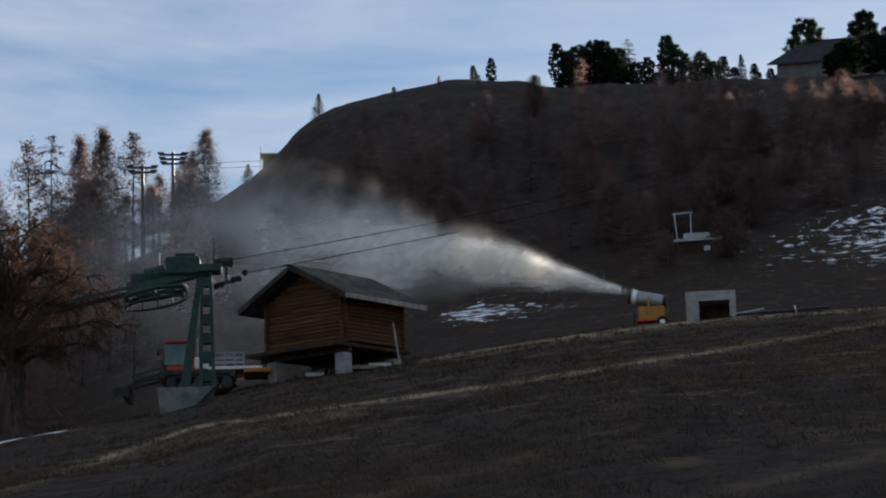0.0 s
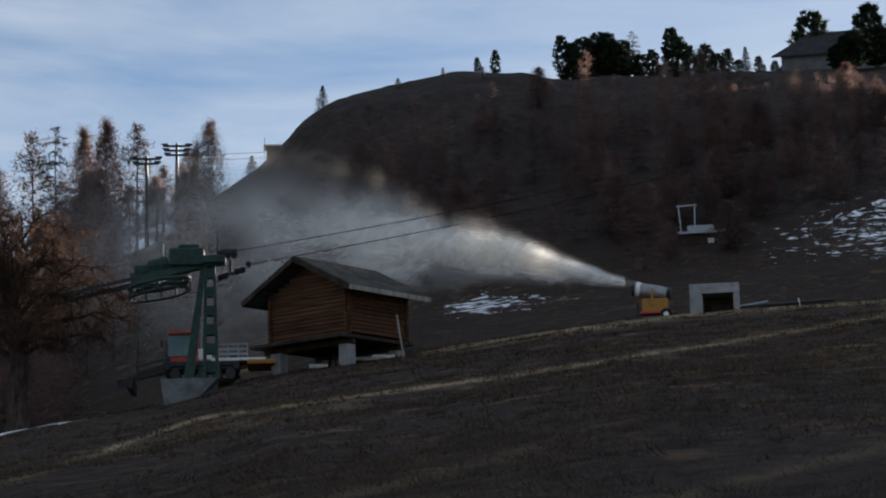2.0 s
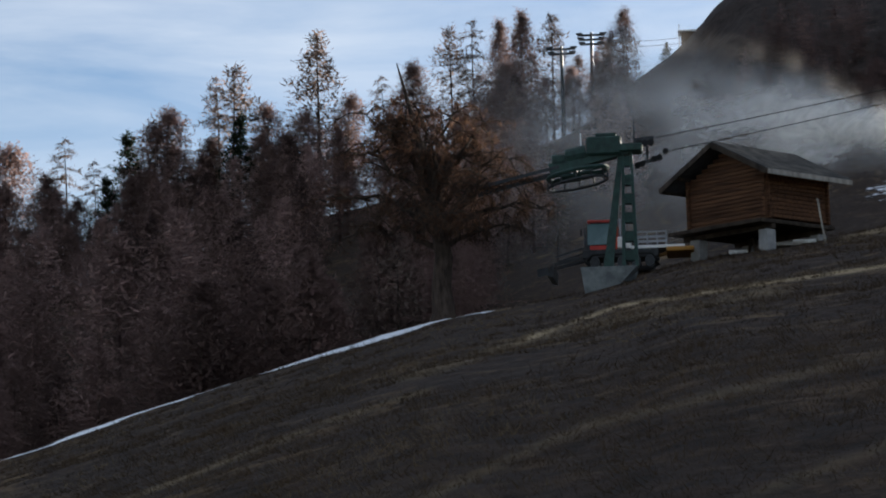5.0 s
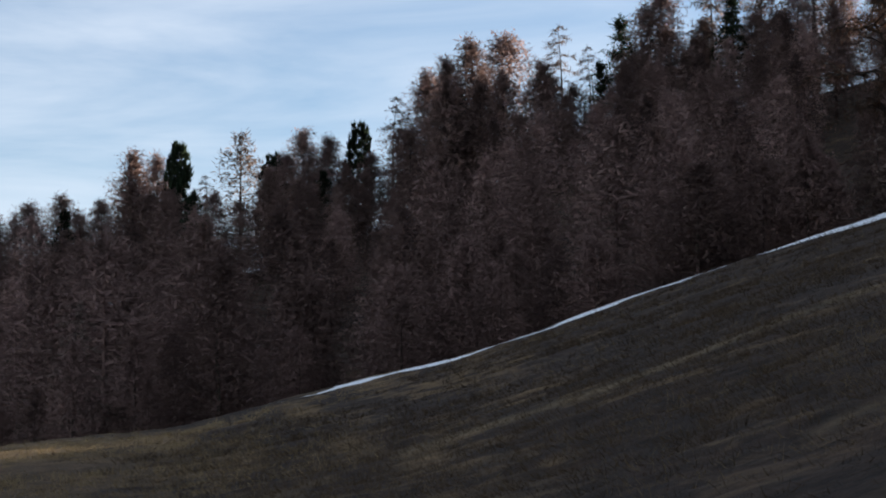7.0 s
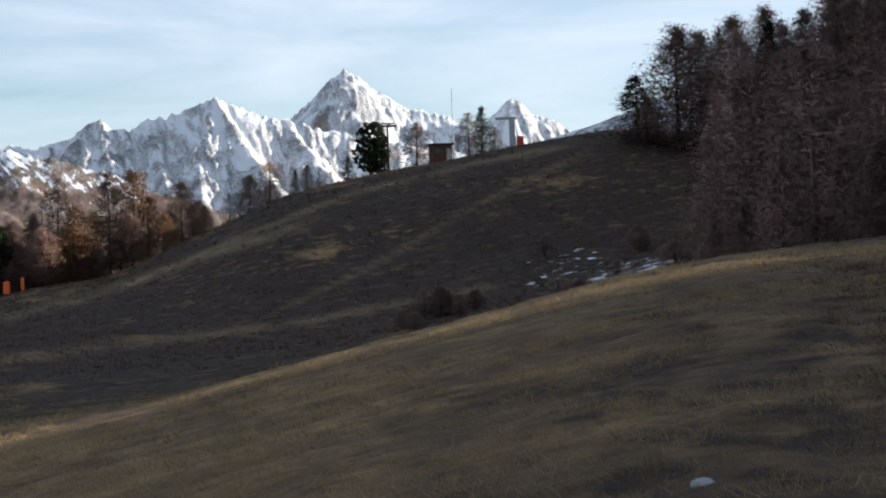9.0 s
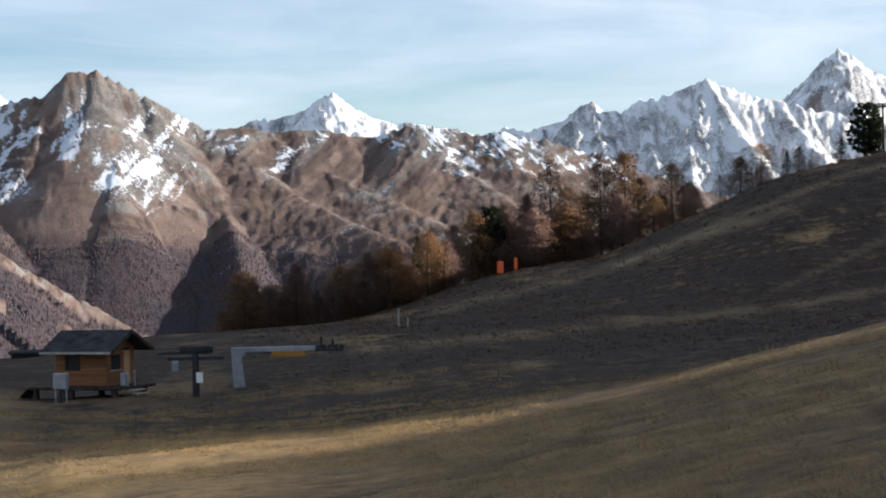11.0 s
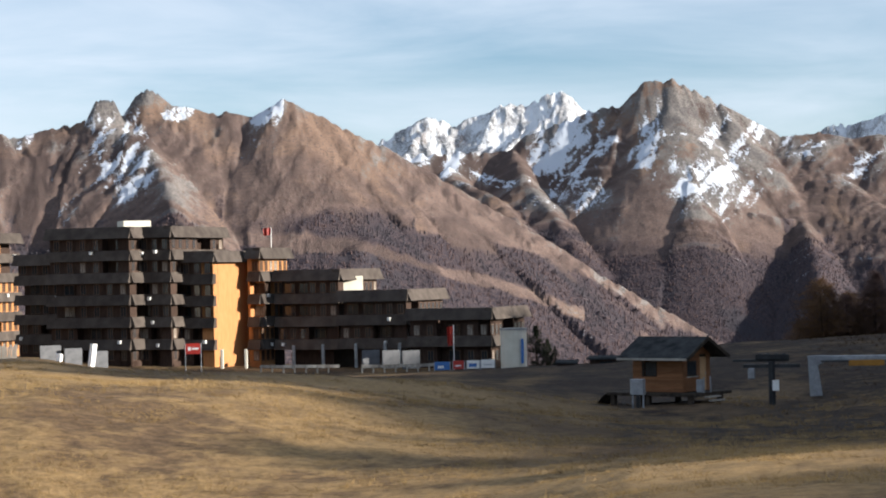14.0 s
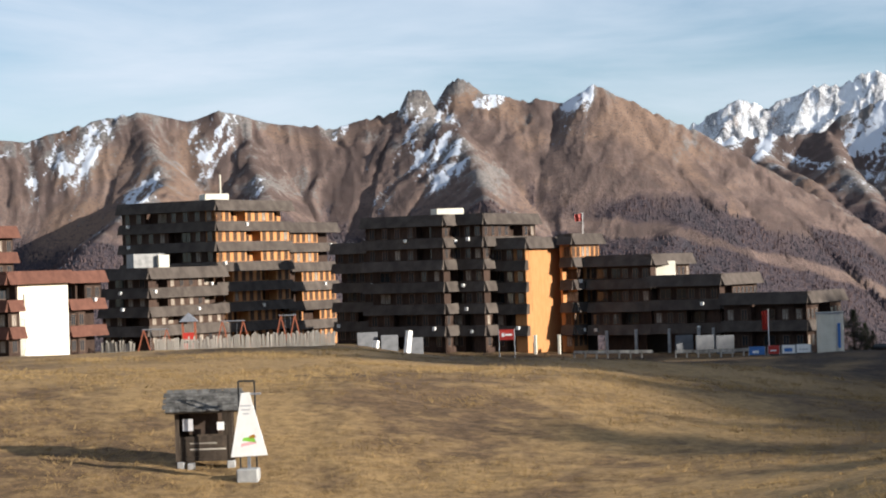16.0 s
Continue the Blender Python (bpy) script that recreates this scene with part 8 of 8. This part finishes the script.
# ---- before the apartment blocks ----
def palisade():
    rng = random.Random(8)
    runs = (((-24.75, 238), (-23.85, 236)), ((-23.3, 235), (-18.4, 231)))
    ob = thing("palisade_fence", spot(-21, 234), "weathered grey split timber palisade fence", "fence")
    meshes = []
    for k in range(6):
        w, h, l = rng.uniform(0.09, 0.13), 1.25 + 0.09 * k, rng.uniform(-0.05, 0.05)
        bm = bmesh.new()
        hexa(bm, [(-w, -0.03, -0.6), (w, -0.03, -0.6), (w, 0.03, -0.6), (-w, 0.03, -0.6), (-w + l, -0.03, h), (w + l, -0.03, h + 0.08), (w + l, 0.03, h + 0.08), (-w + l, 0.03, h)])
        me = bpy.data.meshes.new("picket")
        bm.to_mesh(me)
        me.materials.append(GREY_WOOD)
        meshes.append(me)
    for (a0, d0), (a1, d1) in runs:
        count = int(abs(a1 - a0) * 4.1 / 0.21)
        for i in range(count):
            f = i / count
            p = spot(a0 + (a1 - a0) * f, d0 + (d1 - d0) * f)
            pk = new("picket", rng.choice(meshes))
            pk.parent = ob
            pk.location = p - ob.location + Vector((0, 0, 0.15))
            pk.rotation_euler = (0, radians(rng.uniform(-4, 4)), radians(20))


palisade()


def swing(az, d, w, h, label):
    p = spot(az, d)
    ob = thing("swing_frame", p, label, "swing", "playground swings", turn=frame_of(az + 95))
    for x in (-w / 2, w / 2):
        part("leg", beam((x - 0.9, 0, -0.3), (x, 0, h), 0.13), ORANGE_TUBE, ob)
        part("leg", beam((x + 0.9, 0, -0.3), (x, 0, h), 0.13), ORANGE_TUBE, ob)
    part("crossbar", tube([(-w / 2 - 0.2, 0, h), (w / 2 + 0.2, 0, h)], 0.07, 8), GREY_STEEL, ob)
    for x in (-w / 5, w / 5):
        part("chain", beam((x, 0, h), (x, 0, 0.6), 0.03), GREY_STEEL, ob)
        part("seat", box(x - 0.25, x + 0.25, -0.1, 0.1, 0.52, 0.58), RUBBER, ob)


swing(-23.3, 241, 2.6, 2.9, "orange timber swing frame on the playground")
swing(-21.2, 240, 2.4, 3.3, "orange timber swing frame behind the fence")
swing(-19.7, 240, 1.6, 3.8, "tall timber swing frame in the shade")


def play_tower():
    p = spot(-22.4, 240)
    ob = thing("play_tower", p, "wooden play tower with red panels and grey roof", "play tower", turn=frame_of(72))
    for x in (-0.7, 0.7):
        for y in (0, 1.4):
            part("post", box(x - 0.07, x + 0.07, y - 0.07, y + 0.07, -0.3, 3.6), ORANGE_TUBE, ob)
    part("red_panel", box(-0.62, 0.62, -0.05, 0.0, 1.5, 2.3), RED_PAINT, ob)
    part("red_panel", box(-0.62, 0.62, -0.05, 0.0, 0.2, 1.1), RED_PAINT, ob)
    part("platform", box(-0.75, 0.75, 0, 1.45, 1.35, 1.45), GREY_WOOD, ob)
    bm = bmesh.new()
    bmesh.ops.create_cone(bm, segments=4, radius1=1.5, radius2=0.05, depth=1.0, cap_ends=True, matrix=pose(0, 0.7, 4.05, 0, 0, 45))
    part("roof", bm, GREY_STEEL, ob)
    part("slide", beam((0.75, 0.7, 1.4), (2.4, 0.7, 0.1), 0.5, 0.08), GREY_STEEL, ob)


play_tower()


def banner(name, az, d, w, h, z, mat, label, category, bars=()):
    p = spot(az, d)
    ob = thing(name, p, label, category, turn=frame_of(az + 92))
    b = part("panel", box(-w / 2, w / 2, -0.03, 0.03, z, z + h, 0.01), mat, ob)
    for x0, x1, z0, z1, m in bars:
        part("print_bar", box(x0, x1, -0.04, -0.031, z + z0, z + z1), m, b)
    for x in (-w / 2 - 0.06, w / 2 + 0.06):
        part("post", tube([(x, 0, -0.4), (x, 0, z + h)], 0.06, 6), GREY_STEEL, ob)
    return ob


banner("red_sign", -13.73, 246, 1.7, 1.25, 2.1, RED_PAINT, "red resort sign board on two steel posts", "sign", ((-0.15, 0.65, 0.5, 0.75, WHITE_PAINT), (-0.6, -0.25, 0.4, 0.85, WHITE_PAINT)))
for az, w, m, bars in ((-6.95, 1.7, BLUE_PRINT, ((-0.5, 0.2, 0.2, 0.5, WHITE_PAINT),)), (-6.5, 1.2, RED_PAINT, ((-0.4, 0.3, 0.3, 0.45, WHITE_PAINT),)), (-6.1, 1.4, WHITE_PAINT, ((-0.5, 0.4, 0.2, 0.6, BLUE_PRINT),)), (-5.7, 1.5, WHITE_PAINT, ((-0.5, 0.5, 0.3, 0.45, GREY_PRINT),))):
    banner("advert_banner", az, 238, w, 0.95, 0.15, m, "printed advertising banner tied to the railing", "banner", bars)


def guard_rail():
    ob = thing("guard_rail", spot(-10, 240), "long dark timber guard rail along the road", "railing")
    pts = [spot(az, 240) for az in np.linspace(-11.9, -7.0, 17)]
    for i, (a, b) in enumerate(zip(pts, pts[1:])):
        if i in (7, 8):
            continue
        part("rail", beam(a - ob.location + Vector((0, 0, 0.75)), b - ob.location + Vector((0, 0, 0.75)), 0.08, 0.35), GREY_WOOD, ob)
        part("post", box(-0.08, 0.08, -0.08, 0.08, -0.4, 0.9), GREY_WOOD, ob).location = a - ob.location


guard_rail()
for az, d, tall in ((-17.35, 247, 1.3), (-16.5, 246, 3.0)):
    p = spot(az, d)
    ob = thing("sloping_prop", p, "white painted slanting concrete prop under the block", "prop", "slanting props", turn=frame_of(75))
    part("prop", beam((0, 0, -0.5), (0.15 * tall, 0.4, tall), 0.55, 0.6), WHITE_PAINT, ob)


def flag(az, d, z0, h, cloth, label, w=0.9, ch=0.8):
    p = spot(az, d)
    ob = thing("flagpole", (p.x, p.y, p.z + z0), label, "flag", turn=frame_of(75))
    part("pole", tube([(0, 0, -0.3), (0, 0, h)], 0.05, 6), WHITE_PAINT, ob)
    bm = bmesh.new()
    cols = 6
    rows = [[bm.verts.new((-0.05 - w * i / cols * (0.9 if j else 1), 0.12 * math.sin(i * 1.6), h - 0.1 - ch * j - 0.12 * i / cols)) for i in range(cols + 1)] for j in (0, 1)]
    for i in range(cols):
        bm.faces.new((rows[0][i], rows[0][i + 1], rows[1][i + 1], rows[1][i]))
    bmesh.ops.solidify(bm, geom=bm.faces[:], thickness=0.02)
    part("cloth", bm, cloth, ob)
    return ob


flag(-11.55, 267, 15.2, 2.6, RED_PAINT, "red flag on the roof of the block", 1.0, 0.9)
flag(-6.62, 240, 0, 5.2, RED_PAINT, "red and white flag hanging beside the road", 0.7, 2.2)


def white_tower():
    p = spot(-4.98, 240)
    ob = thing("round_kiosk", p, "cream round stair tower beside the low block", "tower")
    part("wall", tube([(0, 0, -1.5), (0, 0, 4.4)], [1.5, 1.5], 20), PLASTER, ob)
    part("blue_panel", box(0.95, 1.25, -1.40, -1.1, 0.6, 3.4), BLUE_PRINT, ob)
    part("rim", tube([(0, 0, 4.4), (0, 0, 4.6)], [1.58, 1.58], 20), CONCRETE, ob)


white_tower()
for az, d, el in ((-4.35, 246, -1.55), (-4.05, 250, -1.9), (-3.85, 247, -2.1)):
    plant_to("spruce", az, d, el, 1.6)
# ---- dry grass tufts on the slope before the camera ----
def straw_material(name, a, b):
    m = bpy.data.materials.new(name)
    m.use_nodes = True
    n, l = m.node_tree.nodes, m.node_tree.links
    p = n["Principled BSDF"]
    isle = n.new("ShaderNodeNewGeometry").outputs["Random Per Island"]
    tone = maths(n, l, "ADD", maths(n, l, "MULTIPLY", layer_out(n, "tone"), 0.75), maths(n, l, "MULTIPLY", isle, 0.25))
    col = mixed(n, l, tone, a, b)
    l.new(col, p.inputs["Base Color"])
    p.inputs["Roughness"].default_value, p.inputs["Specular IOR Level"].default_value = 0.85, 0.1
    thin, mix = n.new("ShaderNodeBsdfTranslucent"), n.new("ShaderNodeMixShader")
    l.new(col, thin.inputs["Color"])
    mix.inputs["Fac"].default_value = 0.4
    l.new(p.outputs["BSDF"], mix.inputs[1])
    l.new(thin.outputs["BSDF"], mix.inputs[2])
    l.new(mix.outputs["Shader"], n["Material Output"].inputs["Surface"])
    return m


def grass(name, n, blades, az0, az1, near, far, a, b, label, seed, big=1.0, patch=4.0, least=0.7):
    """Tufts of old grass, thicker in patches, each a bunch of bent blades."""
    rng = np.random.default_rng(seed)
    az = np.radians(rng.uniform(az0, az1, n))
    d = near * (far / near) ** rng.random(n) ** 0.8
    x, y = d * np.sin(az), d * np.cos(az)
    field = 0.6 * fbm(x / patch, y / patch, 4, seed + 6) + 0.5 * fbm(x / patch / 4, y / patch / 4, 3, seed + 7)
    deg = np.degrees(az)
    keep = field + 0.5 * rng.random(n) > least - 0.55
    keep &= rng.random(n) < np.clip((deg - az0) / 6 + (az0 < -20), 0, 1) * np.clip((az1 - deg) / 6 + (az1 > 78), 0, 1)
    brow = np.interp(deg, *FORMS[0][:2])
    keep &= ~((deg > 12) & (deg < 36) & (np.abs(d - brow) < 7) & (rng.random(n) < 0.85))      # tufts thinned here so low sun draws no bright rim
    keep &= ~((deg > 34) & (deg < 57) & (d > brow - 9) & (d < brow + 14))
    x, y, d, field = x[keep], y[keep], d[keep], field[keep]
    m = len(x)
    tall = np.interp(d, [12, 40, 125, 300], [0.14, 0.23, 0.37, 0.6]) * big * rng.uniform(0.45, 1.4, m)
    k = np.repeat(np.arange(m), blades)
    spread = rng.normal(size=(m * blades, 2)) * (0.6 * tall[k])[:, None]
    bx, by = x[k] + spread[:, 0], y[k] + spread[:, 1]
    base = np.stack([bx, by, ground_z(bx, by) - 0.03], 1)
    comb = rng.normal(size=(m, 3)) * np.array([0.8, 0.8, 0.2]) + np.array([-0.35, 0.0, 0.0])
    way = comb[k] + rng.normal(size=(m * blades, 3)) * 0.45 + np.array([0, 0, 0.45])
    width = np.interp(d, [12, 40, 125, 300], [0.006, 0.014, 0.034, 0.09])[k] * big ** 0.5 * rng.uniform(0.6, 1.5, m * blades)
    me = soup(name, slivers(base, way, tall[k] * rng.uniform(0.6, 1.2, m * blades), width, rng), 3)
    tone = np.clip(0.42 + 1.5 * field + rng.normal(size=m) * 0.24, 0, 1)
    float_layer(me, "tone", np.repeat(tone[k], 3))
    me.materials.append(straw_material(name + "_blades", a, b))
    tagged(new(name, me), label, "grass", kind="stuff")


grass("dry_grass", 42000, 13, -29, 12, 40, 128, (0.11, 0.068, 0.032), (0.44, 0.305, 0.142), "tufts of dry yellow grass on the sunny meadow", 13, 0.8, 2.6, 0.85)
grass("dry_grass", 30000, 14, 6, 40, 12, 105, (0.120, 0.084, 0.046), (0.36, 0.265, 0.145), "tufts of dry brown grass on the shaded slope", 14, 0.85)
# blades from here on are coloured darker, for shade as well as heath
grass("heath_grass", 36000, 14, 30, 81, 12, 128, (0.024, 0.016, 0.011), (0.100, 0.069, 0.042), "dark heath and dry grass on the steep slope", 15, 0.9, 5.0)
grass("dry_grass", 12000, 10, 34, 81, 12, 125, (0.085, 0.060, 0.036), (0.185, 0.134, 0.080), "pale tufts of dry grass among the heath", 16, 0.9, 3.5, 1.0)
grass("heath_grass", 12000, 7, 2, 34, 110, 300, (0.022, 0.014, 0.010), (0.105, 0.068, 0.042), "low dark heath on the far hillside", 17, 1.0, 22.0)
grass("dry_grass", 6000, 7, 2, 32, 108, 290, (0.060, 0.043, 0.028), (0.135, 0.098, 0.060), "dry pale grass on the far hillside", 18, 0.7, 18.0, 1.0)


def low_shed(az, d, w, top_el):
    """A low flat roofed shed behind the brow."""
    p = spot(az, d)
    top = EYE + d * math.tan(radians(top_el)) - p.z
    ob = thing("shed", p, "low dark shed with a flat roof behind the brow", "shed", "low sheds", turn=frame_of(az + 92))
    part("wall", box(-w / 2, w / 2, 0, 4, -1.0, top - 0.25), FACADE_DARK, ob)
    part("roof", box(-w / 2 - 0.3, w / 2 + 0.3, -0.4, 4.4, top - 0.25, top, 0.04), SLATE, ob)
    part("window", box(-w / 4, w / 4, -0.04, 0.03, top - 0.95, top - 0.45), GLASS, ob)


low_shed(-2.35, 212, 4.2, -2.42)
low_shed(-3.55, 220, 1.8, -2.52)
